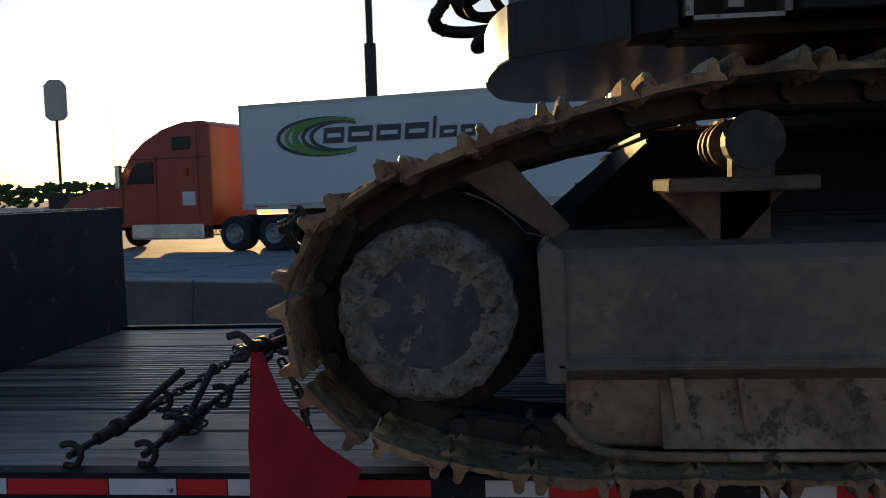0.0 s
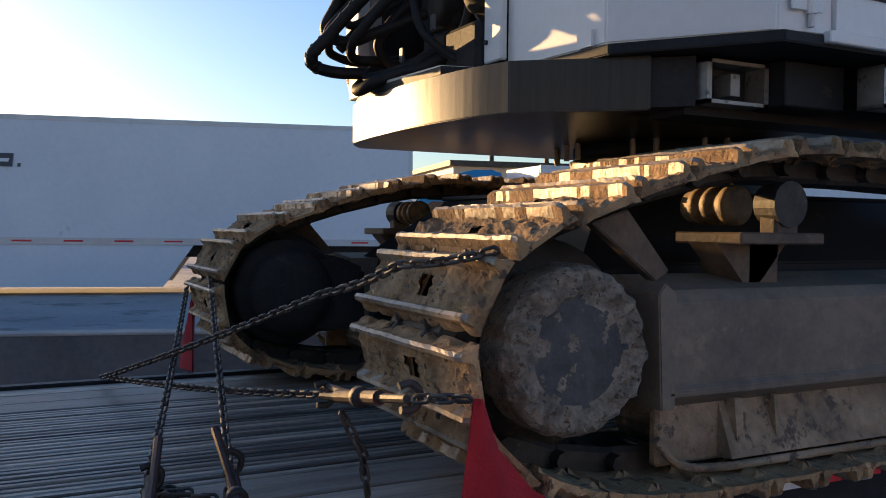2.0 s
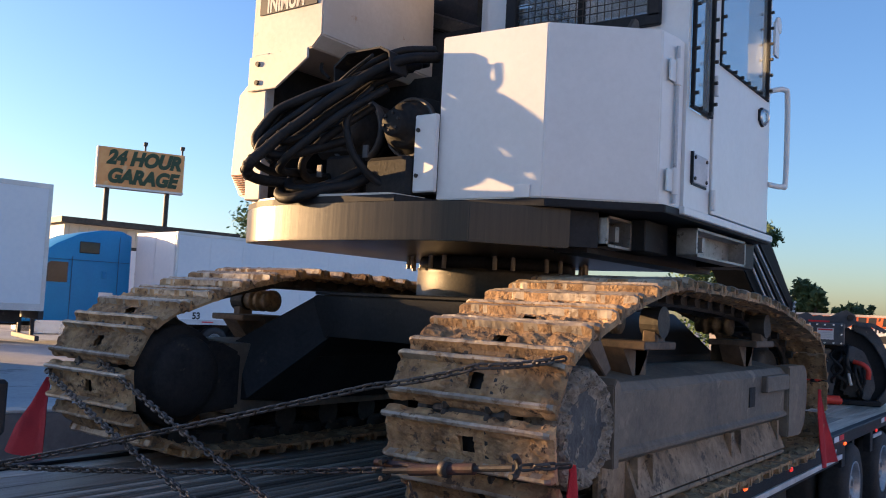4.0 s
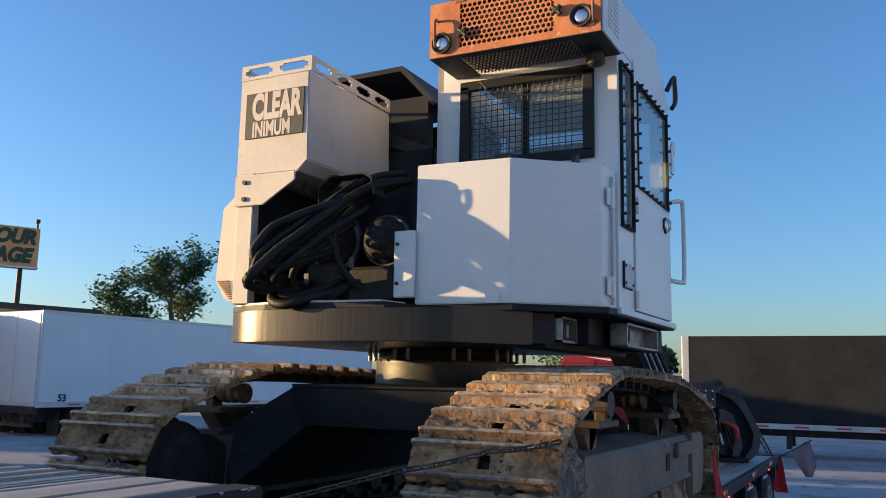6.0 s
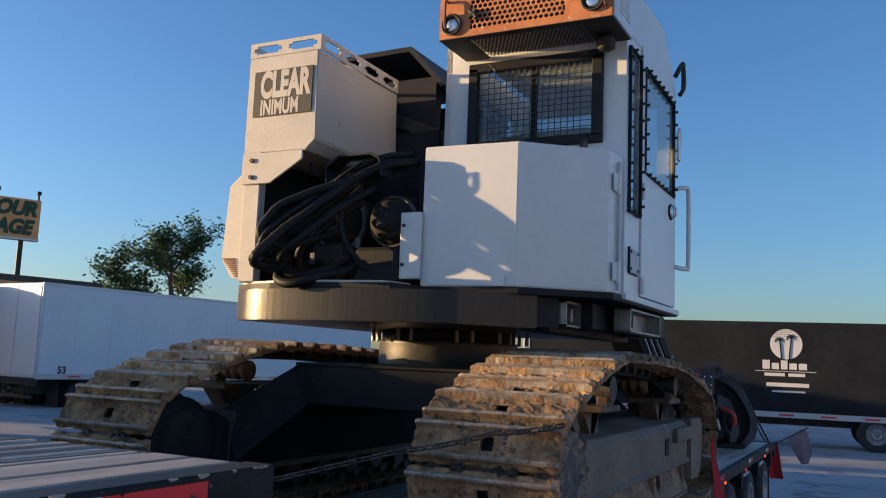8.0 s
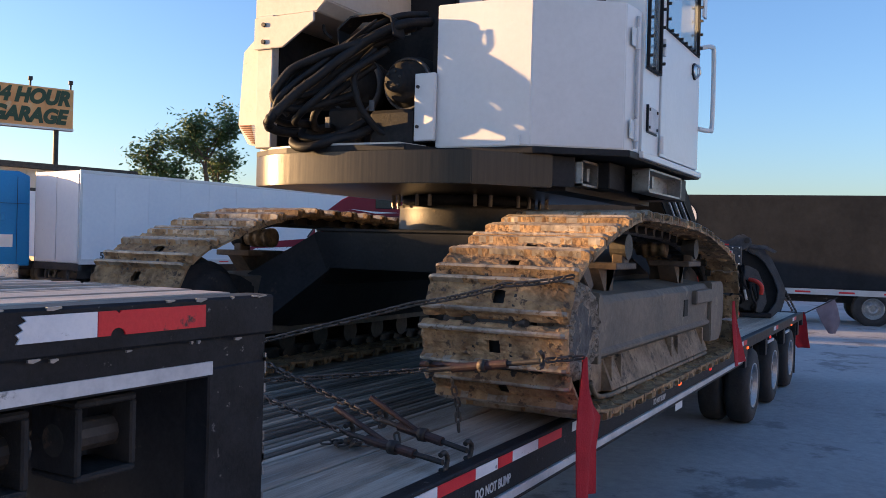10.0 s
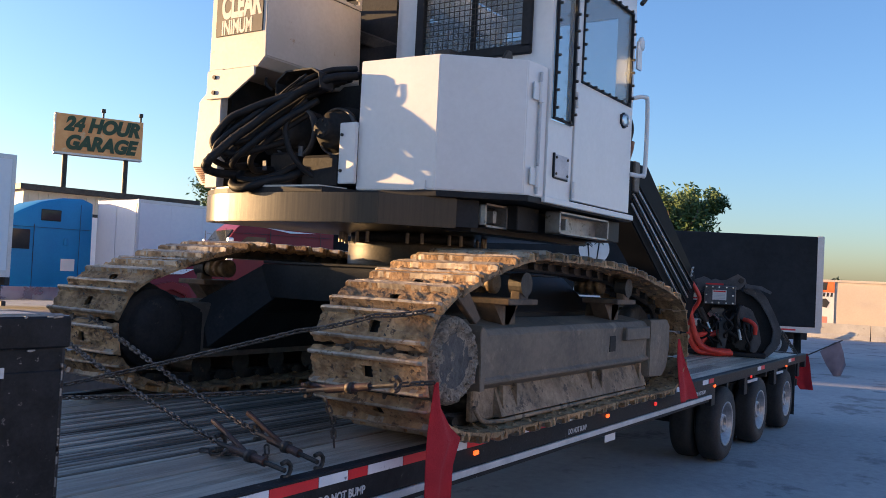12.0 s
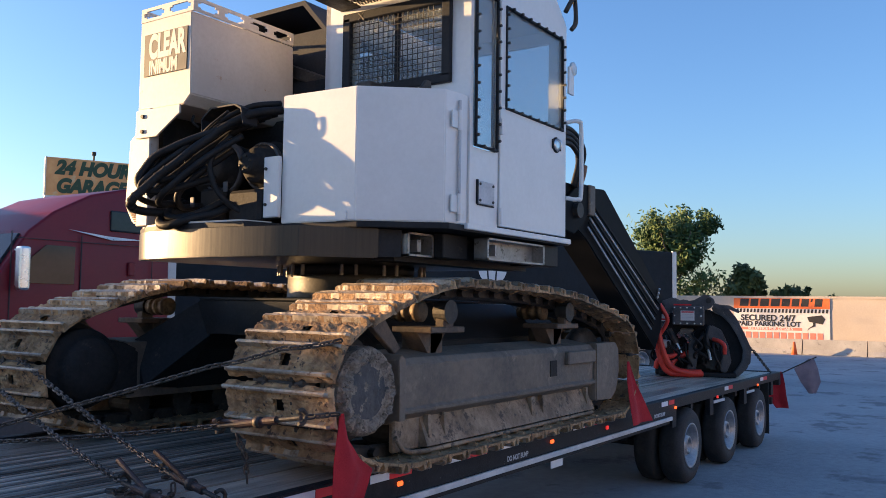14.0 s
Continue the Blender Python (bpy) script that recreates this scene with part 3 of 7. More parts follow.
def shoe_mesh(seed):
    """One double-bar shoe: plate crusted with soil between two raised bars, a clean-out hole, notched lips; z points outwards."""
    W = 0.705
    flat = [-0.052 + 0.104 * k / 9 for k in range(10)]
    edge = [(-0.100, 0.020), (-0.097, 0.033), (-0.087, 0.044), (-0.086, 0.072), (-0.078, 0.080), (-0.067, 0.077), (-0.058, 0.046)]
    prof = edge + [(x, 0.041) for x in flat] + [(-x, z) for x, z in reversed(edge)] + [(0.06, 0.027), (-0.06, 0.027)]
    n = len(prof)
    cols = 37
    ys = [-W / 2 + W * k / (cols - 1) for k in range(cols)]
    wide = 0.036 + 0.012 * math.sin(seed * 2.1)
    bm = bmesh.new()
    rings = []
    for j, y in enumerate(ys):
        end = j in (0, cols - 1)
        notch = 0.11 < abs(y + 0.01) < 0.165 or 0.235 < abs(y + 0.01) < 0.30
        row = []
        for k, (x, z) in enumerate(prof):
            dz = 0.0
            q = Vector((x * 17 + seed * 7.7, y * 10, seed * 3.1))
            if 6 <= k <= 17:
                lump = max(0.0, noise.fractal(q, 0.9, 2.1, 4) + 0.12)
                dz = 0.021 * lump * (0.6 if k in (6, 17) else 1.0) + 0.005 * noise.noise(q * 5)
            elif z > 0.06:
                dz = 0.004 * noise.noise(Vector((seed * 5.0, y * 24, k))) - 0.007 * max(0.0, noise.noise(Vector((seed * 9.0, y * 7, 3))))
            elif k < n - 2 and notch and abs(x) > 0.09:
                x *= 0.89
                dz = -0.012
            elif k < n - 2 and abs(x) > 0.08:
                dz = 0.010 * max(0.0, noise.fractal(q * 1.5, 0.9, 2.1, 3))
            row.append(bm.verts.new((x * (0.97 if end else 1), y, (z + dz) * (0.9 if end else 1))))
        rings.append(row)
    for j, (a, b) in enumerate(zip(rings, rings[1:])):
        mid = (ys[j] + ys[j + 1]) / 2 + 0.01
        for k in range(n):
            if abs(mid) < wide and (9 <= k <= 13 or k == n - 2):
                continue
            bm.faces.new((a[k], b[k], b[(k + 1) % n], a[(k + 1) % n]))
    bm.faces.new(rings[0][::-1])
    bm.faces.new(rings[-1])
    bmesh.ops.recalc_face_normals(bm, faces=bm.faces)
    me = mesh_of(bm, "track_shoe", M["tread"])
    me.materials.append(M["tread_edge"])
    for p in me.polygons:
        if p.center.z > 0.062 and abs(p.center.x) > 0.06:
            p.material_index = 1
    return me


def build_track(cy, dx, near):
    line = track_line()
    places, pitch = along_loop(line, 0.1935, radians(106) * CHAIN_R)
    before = set(bpy.data.objects)
    # link chain inside the shoes
    bm = bmesh.new()
    for off in (-0.09, 0.09):
        for i, p in enumerate(places):
            d = (places[(i + 1) % len(places)] - places[i - 1]).normalized()
            nrm = Vector((-d.z, 0, d.x))
            m = Matrix.Translation(p + Vector((0, cy + off, 0))) @ Matrix(((d.x, 0, nrm.x, 0), (0, 1, 0, 0), (d.z, 0, nrm.z, 0), (0, 0, 0, 1)))
            turned_box(bm, m, pitch * 1.12, 0.04, 0.085, 0.014)
            if off > 0:
                rod(bm, m @ Vector((pitch / 2, -0.24, -0.005)), m @ Vector((pitch / 2, 0.06, -0.005)), 0.026, 8)
    band = part("track_chain", bm, M["dark_steel"], loader, "dark grimy track link chain")
    for i, p in enumerate(places):
        d = (places[(i + 1) % len(places)] - places[i - 1]).normalized()
        nrm = Vector((-d.z, 0, d.x))
        s = new("track_shoe", SHOES[(i * 5 + (0 if near else 2)) % 7])
        s.parent = band
        s.matrix_basis = Matrix.Translation(p + Vector((0, cy, 0))) @ Matrix(((d.x, 0, nrm.x, 0), (0, 1, 0, 0), (d.z, 0, nrm.z, 0), (0, 0, 0, 1)))
    # side frame: outer side is the one away from the middle
    o = -1 if cy < CY else 1

    def Y(v):
        return cy + o * (v + (0.058 if v > 0.09 else 0.0))

    def span(a, b):
        return (min(Y(a), Y(b)), max(Y(a), Y(b)))
    frame_part = part("track_frame", prism(bmesh.new(), [(Y(0.19), 1.17), (Y(0.215), 1.185), (Y(0.215), 1.20), (Y(0.195), 1.215), (Y(0.20), 1.44), (Y(0.17), 1.475), (Y(0.02), 1.51), (Y(-0.24), 1.49), (Y(-0.24), 1.12), (Y(0.1), 1.12)], "x", 0.13, 2.62, 0.004), M["frame_steel"], loader, "dusty grey track side frame")
    bm = bmesh.new()
    prism(bm, [(0.10, 1.15), (0.15, 1.15), (0.15, 1.47), (0.11, 1.50), (0.085, 1.47)], "y", *span(0.215, 0.0), bevel=0.004)
    part("end_plate", bm, M["frame_steel"], frame_part)
    bm = bmesh.new()
    pts = [(2.60, 1.485), (2.98, 1.485), (3.04, 1.43), (3.05, 1.25), (2.99, 1.10), (2.9, 1.04), (2.60, 1.05)]
    prism(bm, pts, "y", *span(0.225, 0.12), bevel=0.008)
    box(bm, 2.10, 2.57, *span(0.235, 0.15), 1.345, 1.44, 0.008)
    part("idler_guard", bm, M["frame_steel"], frame_part)
    bm = bmesh.new()
    box(bm, 1.87, 1.97, *span(0.203, 0.16), 1.275, 1.385)
    part("grease_slot", bm, M["dark_bay"], frame_part)
    # lower rock guard with ribs and turned-up toe
    bm = bmesh.new()
    prism(bm, [(Y(0.10), 1.16), (Y(0.135), 1.155), (Y(0.20), 0.985), (Y(0.12), 0.975)], "x", 0.38, 2.62)
    for x, w in ((0.40, 0.03), (0.56, 0.014), (1.62, 0.05), (1.78, 0.014), (2.5, 0.03)):
        prism(bm, [(x, 1.155), (x + w, 1.155), (x + w + 0.02, 0.985), (x + 0.02, 0.985)], "y", *span(0.185, 0.15))
    tube(bm, smooth_line([(0.12, Y(0.17), 1.06), (0.2, Y(0.175), 0.985), (0.33, Y(0.19), 0.965), (0.7, Y(0.19), 0.962), (2.6, Y(0.19), 0.962)], 6), 0.014, 6)
    box(bm, 0.15, 0.42, *span(0.14, 0.1), 0.97, 1.16, 0.01)
    part("rock_guard", bm, M["guard"], frame_part, "mud-caked rock guard")
    # bottom rollers
    for i in range(7):
        x = 0.32 + i * 0.36
        part("track_roller", rod(bmesh.new(), (x, cy - 0.13, 1.06), (x, cy + 0.1, 1.06), 0.085, 16), M["dark_steel"], frame_part)
    # carrier rollers on brackets
    for x in (0.60, 2.18):
        bm = bmesh.new()
        lathe(bm, [(0.03, 0.16), (0.052, 0.16), (0.054, 0.12), (0.064, 0.115), (0.064, 0.09), (0.056, 0.085), (0.056, 0.06), (0.064, 0.055), (0.064, 0.03), (0.054, 0.025), (0.054, -0.01), (0.064, -0.015), (0.064, -0.05), (0.03, -0.05)], (x, cy, 1.725), 20)
        part("carrier_roller", bm, M["brass"], frame_part, "polished carrier roller")
        bm = bmesh.new()
        box(bm, x - 0.05, x + 0.05, *span(0.19, 0.12), 1.63, 1.70, 0.01)
        box(bm, x - 0.20, x + 0.15, *span(0.2, -0.02), 1.605, 1.64, 0.005)
        prism(bm, [(x - 0.2, 1.61), (x + 0.1, 1.61), (x - 0.02, 1.48), (x - 0.08, 1.48)], "y", *span(0.1, 0.04))
        box(bm, x - 0.06, x + 0.06, *span(0.1, -0.05), 1.47, 1.62)
        part("roller_bracket", bm, M["bracket"], frame_part)
        part("roller_cap", rod(bmesh.new(), (x, Y(0.2), 1.725), (x, Y(0.11), 1.725), 0.07, 18, 0.062), M["dark_steel"], frame_part)
    bm = bmesh.new()
    prism(bm, [(-0.10, 1.66), (0.02, 1.70), (0.17, 1.53), (0.12, 1.50)], "y", *span(0.16, 0.12), bevel=0.004)
    part("gusset", bm, M["bracket"], frame_part)
    # drive: toothed rim, hub cover caked with lumps
    bm = bmesh.new()
    lathe(bm, [(0.04, -0.035), (0.10, -0.035), (0.11, -0.01), (0.17, -0.01), (0.18, -0.025), (0.225, -0.025), (0.235, 0.0), (0.29, 0.0), (0.29, 0.05), (0.30, 0.06), (0.30, 0.2), (0.235, 0.2), (0.225, 0.22), (0.18, 0.22), (0.17, 0.205), (0.05, 0.205)], (-0.19, cy - 0.1, 1.33), 40)
    drive = part("sprocket", bm, M["dark_steel"], loader, "dark drive sprocket with a mud-caked hub cover")
    bm = bmesh.new()
    ring = [(0.02, 0.355), (0.13, 0.35), (0.185, 0.33), (0.205, 0.295), (0.215, 0.26), (0.245, 0.255), (0.255, 0.23), (0.255, 0.12), (0.02, 0.12)]
    lathe(bm, [(r, -o * a) for r, a in ring], (HUB.x, cy, HUB.z), 40)
    prism(bm, [(HUB.x, 1.52), (0.06, 1.50), (0.2, 1.44), (0.2, 1.15), (HUB.x, 1.12)], "y", *sorted((cy - o * 0.14, cy - o * 0.27)), bevel=0.02)
    part("drive_housing", bm, M["black_grime"], drive, "dark domed final-drive housing")
    bm = bmesh.new()
    fy = Y(0.245)
    by = Y(0.10)
    rng = random.Random(3)
    seg, rings = 110, []
    for i in range(19):
        r = 0.004 + 0.216 * i / 18
        ring = []
        for k in range(seg):
            s = 2 * math.pi * k / seg
            q = Vector((r * math.cos(s) * 24, r * math.sin(s) * 24, cy))
            clod = noise.fractal(q, 0.8, 2.2, 4)
            cake = min(1.0, max(0.0, (r - 0.142 - 0.02 * noise.noise(q * 0.7)) / 0.02)) * (1.0 if i < 17 else 0.4)
            blob = max(0.0, noise.noise(q * 0.6) - 0.25) * 0.03
            out = -0.014 + 0.002 * clod + blob + cake * (0.012 + 0.022 * clod + 0.006 * math.sin(s * 21 + 5 * clod))
            if i == 18:
                out = -0.03
            rr = r + (0.012 * noise.noise(q * 1.3) + 0.002 * math.sin(s * 21 + 4 * clod) if i > 14 else 0)
            ring.append(bm.verts.new((-0.19 + rr * math.cos(s), fy + o * out, 1.33 + rr * math.sin(s))))
        rings.append(ring)
    rings.append([bm.verts.new((v.co.x, by, v.co.z)) for v in rings[-1]])
    for p, q in zip(rings, rings[1:]):
        for k in range(seg):
            bm.faces.new((p[k], q[k], q[(k + 1) % seg], p[(k + 1) % seg]))
    bm.faces.new(rings[0])
    bmesh.ops.recalc_face_normals(bm, faces=bm.faces)
    hub = part("hub_cover", bm, M["sprocket"], drive, "caked round hub cover")
    hub.data.materials.append(M["hub_mud"])
    for p in hub.data.polygons:
        d = math.hypot(p.center.x + 0.19, p.center.z - 1.33)
        if d > 0.135 + 0.02 * noise.noise(p.center * 22) or noise.noise(p.center * 17) > 0.33:
            p.material_index = 1
    bm = bmesh.new()
    lathe(bm, [(0.05, 0.0), (0.26, 0.0), (0.29, 0.03), (0.29, 0.1), (0.26, 0.13), (0.05, 0.13)], (2.93, cy - 0.065, 1.302), 40)
    part("idler", bm, M["dark_steel"], loader)
    for ob in set(bpy.data.objects) - before:
        if ob.parent is loader:
            ob.matrix_basis = Matrix.Translation((dx, 0, 0)) @ ob.matrix_basis


SHOES = [shoe_mesh(k) for k in range(7)]
for cy, dx in TRACKS:
    build_track(cy, dx, cy < CY)


def build_carbody():
    # arched cross frame between the tracks, its top sloping down to the side frames
    bm = bmesh.new()
    prism(bm, [(2.60, 1.16), (2.74, 1.40), (2.97, 1.547), (3.99, 1.547), (4.18, 1.427), (4.30, 1.16), (4.40, 1.16), (4.40, 1.53), (4.10, 1.775), (2.84, 1.775), (2.56, 1.53), (2.56, 1.16)], "x", 0.44, 2.55, 0.006)
    part("car_body", bm, M["black_gloss"], loader, "black arched cross frame between the tracks")
    part("car_body_plate", B(0.425, 2.5, 2.86, 4.09, 1.776, 1.795, 0.004), M["black_gloss"], loader)
    # legs reaching forward to the final drives
    for side in (1, -1):
        bm = bmesh.new()
        for x, y, z in ((0.46, 4.10, 1.775), (0.46, 4.40, 1.53), (0.46, 4.18, 1.427), (0.46, 3.99, 1.547), (0.46, 4.32, 1.16), (0.46, 4.40, 1.16), (0.14, 4.39, 1.50), (0.14, 4.39, 1.17), (0.14, 4.27, 1.2)):
            bm.verts.new((x, 3.48 + side * (y - 3.48), z))
        bmesh.ops.convex_hull(bm, input=bm.verts)
        bmesh.ops.recalc_face_normals(bm, faces=bm.faces)
        part("frame_leg", bm, M["black_gloss"], loader)
    c = (1.34, CY, 0)
    bm = bmesh.new()
    lathe(bm, [(0.1, 1.79), (0.485, 1.79), (0.475, 1.81), (0.47, 1.94), (0.475, 1.965), (0.1, 1.965)], c, 48, "z")
    col = part("slew_column", bm, M["column"], loader, "round steel slewing column")
    bm = bmesh.new()
    lathe(bm, [(0.1, 1.966), (0.455, 1.966), (0.455, 2.03), (0.1, 2.03)], c, 48, "z")
    part("slew_ring", bm, M["black_gloss"], loader)
    bolt = mesh_of(rod(bmesh.new(), (0, 0, 0), (0, 0, 0.075), 0.013, 8), "bolt", M["worn_bolt"])
    for k in range(34):
        if k % 7 in (1, 4, 5):
            continue
        s = 2 * math.pi * k / 34
        b = new("bolt", bolt)
        b.parent = col
        b.matrix_basis = Matrix.Translation((1.34 + 0.535 * math.cos(s), CY + 0.535 * math.sin(s), 1.957))


build_carbody()


def perforated(bm, y0, y1, z0, z1, ny, nz, share, put):
    """A sheet with staggered round holes; put maps (u, v) to a place."""
    dy, dz = (y1 - y0) / ny, (z1 - z0) / nz
    for j in range(nz):
        for i in range(ny):
            a = y0 + dy * i + (dy / 2 if j % 2 else 0)
            b = z0 + dz * j
            outer = [(a, b), (a + dy / 2, b), (a + dy, b), (a + dy, b + dz / 2), (a + dy, b + dz), (a + dy / 2, b + dz), (a, b + dz), (a, b + dz / 2)]
            cy, cz = a + dy / 2, b + dz / 2
            inner = [(cy + math.cos(math.pi * (1.25 + k / 4)) * dy * share, cz + math.sin(math.pi * (1.25 + k / 4)) * dy * share) for k in range(8)]
            vo = [bm.verts.new(put(*p)) for p in outer]
            vi = [bm.verts.new(put(*p)) for p in inner]
            for k in range(8):
                bm.faces.new((vo[k], vo[(k + 1) % 8], vi[(k + 1) % 8], vi[k]))
    return bm


def build_upper():
    # slewing deck: streaked curved front plate, then facets back to the side
    front = [(0.06, 4.27), (-0.03, 4.12), (-0.075, 3.95), (-0.095, 3.6), (-0.085, 3.3), (-0.045, 3.0), (0.013, 2.79)]
    rest = [(0.226, 2.614), (0.36, 2.48), (0.36, 2.62), (2.1, 2.62), (2.1, 4.27)]
    front = [(p.x, p.y) for p in smooth_line([(x, y, 0) for x, y in front], 6)]
    part("deck_plate", prism(bmesh.new(), front + rest, "z", 2.03, 2.205, 0.004), M["drum_paint"], loader, "streaked black curved deck front")
    bm = bmesh.new()
    prism(bm, [(0.362, 2.50), (0.47, 2.40), (0.47, 2.64), (0.362, 2.64)], "z", 2.04, 2.2)
    box(bm, 0.76, 1.04, 2.30, 2.64, 2.05, 2.2, 0.005)
    box(bm, 1.86, 2.12, 2.20, 2.64, 2.05, 2.2, 0.005)
    box(bm, 0.47, 2.1, 2.45, 2.62, 2.02, 2.2)
    part("deck_side", bm, M["black_gloss"], loader)
    bm = bmesh.new()
    prism(bm, [(0.075, 4.285), (-0.02, 4.11), (-0.065, 3.94), (-0.085, 3.6), (-0.06, 3.15), (0.18, 3.08), (0.235, 2.545), (0.555, 2.125), (2.14, 2.115), (2.14, 4.30)], "z", 2.205, 2.24, 0.004)
    part("base_plate", bm, M["black_gloss"], loader)
    # cream strip on the black plate paints in the sunlight along its front
    bm = bmesh.new()
    prism(bm, [(0.06, 4.24), (-0.01, 4.1), (-0.06, 3.9), (-0.078, 3.6), (-0.04, 3.2), (0.16, 3.15), (0.16, 4.24)], "z", 2.241, 2.252)
    part("base_plate_ledge", bm, M["cream"], loader, "worn ledge, the sunlight on it painted cream")
    bm = bmesh.new()
    box(bm, 0.72, 2.13, 2.10, 2.13, 2.215, 2.252, 0.004)
    part("side_sill", bm, M["white"], loader)
    # bright step pockets in the deck side
    for x0, x1, y in ((0.485, 0.755, 2.365), (1.05, 1.83, 2.16)):
        bm = bmesh.new()
        box(bm, x0, x1, y + 0.09, y + 0.1, 2.05, 2.19)
        box(bm, x0, x1, y, y + 0.1, 2.05, 2.062)
        box(bm, x0, x1, y, y + 0.1, 2.178, 2.19)
        box(bm, x0, x0 + 0.02, y, y + 0.1, 2.05, 2.19)
        box(bm, x1 - 0.02, x1, y, y + 0.1, 2.05, 2.19)
        box(bm, x0 + 0.11, x0 + 0.15, y + 0.01, y + 0.09, 2.08, 2.15)
        part("step_pocket", bm, M["pocket"], loader, "bare metal step pocket")
    # cover box with a chamfered face
    bm = bmesh.new()
    outline = [(0.205, 3.12), (0.238, 2.565), (0.565, 2.165), (0.70, 2.145), (0.78, 2.145), (0.78, 3.12)]
    prism(bm, outline, "z", 2.243, 3.03, 0.006)
    cover = part("cover_box", bm, M["white"], loader, "white chamfered sheet-metal cover box")
    bm = bmesh.new()
    box(bm, 0.222, 0.235, 2.62, 2.70, 2.245, 2.30)
    part("latch_tab", bm, M["white"], cover)
    for z in (2.36, 2.86):
        bm = bmesh.new()
        rod(bm, (0.675, 2.135, z - 0.06), (0.675, 2.135, z + 0.06), 0.016, 10)
        box(bm, 0.60, 0.73, 2.138, 2.146, z - 0.05, z + 0.05)
        part("hinge", bm, M["white"], cover)
    bm = bmesh.new()
    rod(bm, (0.675, 2.135, 2.26), (0.675, 2.135, 2.98), 0.01, 8)
    part("hinge_pin", bm, M["stripe"], cover)
    # small white plate beside the bay
    bm = bmesh.new()
    box(bm, 0.17, 0.20, 3.11, 3.24, 2.28, 2.655, 0.006)
    plate = part("side_plate", bm, M["white"], loader)
    for z in (2.36, 2.58):
        part("bolt", rod(bmesh.new(), (0.160, 3.215, z), (0.172, 3.215, z), 0.01, 8), M["dark_steel"], plate)

    # cab shell with real openings
    Xf, Xr, Yn, Yf, Zb, Zt = 0.78, 2.08, 2.13, 3.30, 2.245, 3.84
    T = 0.04
    cab = part("cab_shell", B(Xf + 0.01, Xr - 0.01, Yn + 0.01, Yf - 0.01, Zb, Zb + 0.03), M["dark_bay"], loader, "white operator cab with meshed windows")

    def wall(name, rects, plane, at, mat):
        for u0, u1, z0, z1 in rects:
            bm = B(at, at + T, u0, u1, z0, z1) if plane == "x" else B(u0, u1, at, at + T, z0, z1)
            part(name, bm, mat, cab)
    wall("end_wall", [(Yn + T, Yf, Zb, 3.17), (Yn + T, 2.30, 3.17, 3.665), (3.095, Yf, 3.17, 3.665), (Yn + T, Yf, 3.665, Zt)], "x", Xf, M["white"])
    wall("boom_wall", [(Yn + T, Yf, Zb, 2.7), (Yn + T, 2.25, 2.7, 3.7), (3.2, Yf, 2.7, 3.7), (Yn + T, Yf, 3.7, Zt)], "x", Xr - T, M["white"])
    wall("far_wall", [(Xf, Xr, Zb, 3.0), (Xf, 1.1, 3.0, 3.65), (1.9, Xr, 3.0, 3.65), (Xf, Xr, 3.65, Zt)], "y", Yf - T, M["white"])
    wall("door_side", [(Xf, 1.115, Zb, 2.725), (Xf, 0.815, 2.725, 3.72), (1.085, 1.12, 2.725, 3.72), (Xf, 1.115, 3.72, Zt)], "y", Yn, M["white"])
    door = part("door", B(1.125, 2.075, Yn - 0.012, Yn + 0.025, Zb + 0.02, 3.03, 0.004), M["white"], cab, "white cab door with a bolted window")
    for r in ((1.125, 1.19, 3.03, 3.70), (2.02, 2.075, 3.03, 3.70), (1.125, 2.075, 3.70, Zt - 0.02)):
        part("door_rail", B(r[0], r[1], Yn - 0.012, Yn + 0.025, r[2], r[3]), M["white"], door)
    # window frames and studs
    def frame_of(x0, x1, z0, z1, w, parent, n, m):
        bm = bmesh.new()
        y = Yn - 0.022
        box(bm, x0 - w, x1 + w, y, y + 0.02, z0 - w, z0, 0.003)
        box(bm, x0 - w, x1 + w, y, y + 0.02, z1, z1 + w, 0.003)
        box(bm, x0 - w, x0, y, y + 0.02, z0, z1, 0.003)
        box(bm, x1, x1 + w, y, y + 0.02, z0, z1, 0.003)
        fr = part("window_frame", bm, M["black_gloss"], parent)
        stud = STUD
        for k in range(n):
            for x in (x0 - w / 2, x1 + w / 2):
                s = new("stud", stud)
                s.parent = parent
                s.matrix_basis = Matrix.Translation((x, y, z0 + (z1 - z0) * (k + 0.5) / n))
        for k in range(m):
            for z in (z0 - w / 2, z1 + w / 2):
                s = new("stud", stud)
                s.parent = parent
                s.matrix_basis = Matrix.Translation((x0 + (x1 - x0) * (k + 0.5) / m, y, z))
    frame_of(0.835, 1.075, 2.745, 3.70, 0.016, cab, 9, 2)
    frame_of(1.20, 2.01, 3.04, 3.69, 0.016, door, 7, 7)
    pane = part("side_pane", B(0.83, 1.08, Yn + 0.005, Yn + 0.015, 2.74, 3.71), M["window"], cab)
    pane.visible_shadow = False
    pane = part("door_pane", B(1.195, 2.015, Yn - 0.002, Yn + 0.008, 3.035, 3.695), M["window"], door)
    pane.visible_shadow = False
    bm = bmesh.new()
    tube(bm, smooth_line([(2.07, 2.12, 3.10), (2.15, 2.06, 3.12), (2.19, 2.05, 3.06), (2.19, 2.05, 2.60), (2.15, 2.06, 2.545), (2.07, 2.12, 2.55)], 6), 0.016, 8)
    part("grab_rail", bm, M["white"], cab, "white tubular grab rail")
    bm = bmesh.new()
    lathe(bm, [(0.02, 0.0), (0.042, 0.0), (0.042, 0.02), (0.02, 0.02)], (1.91, Yn - 0.026, 2.91), 20)
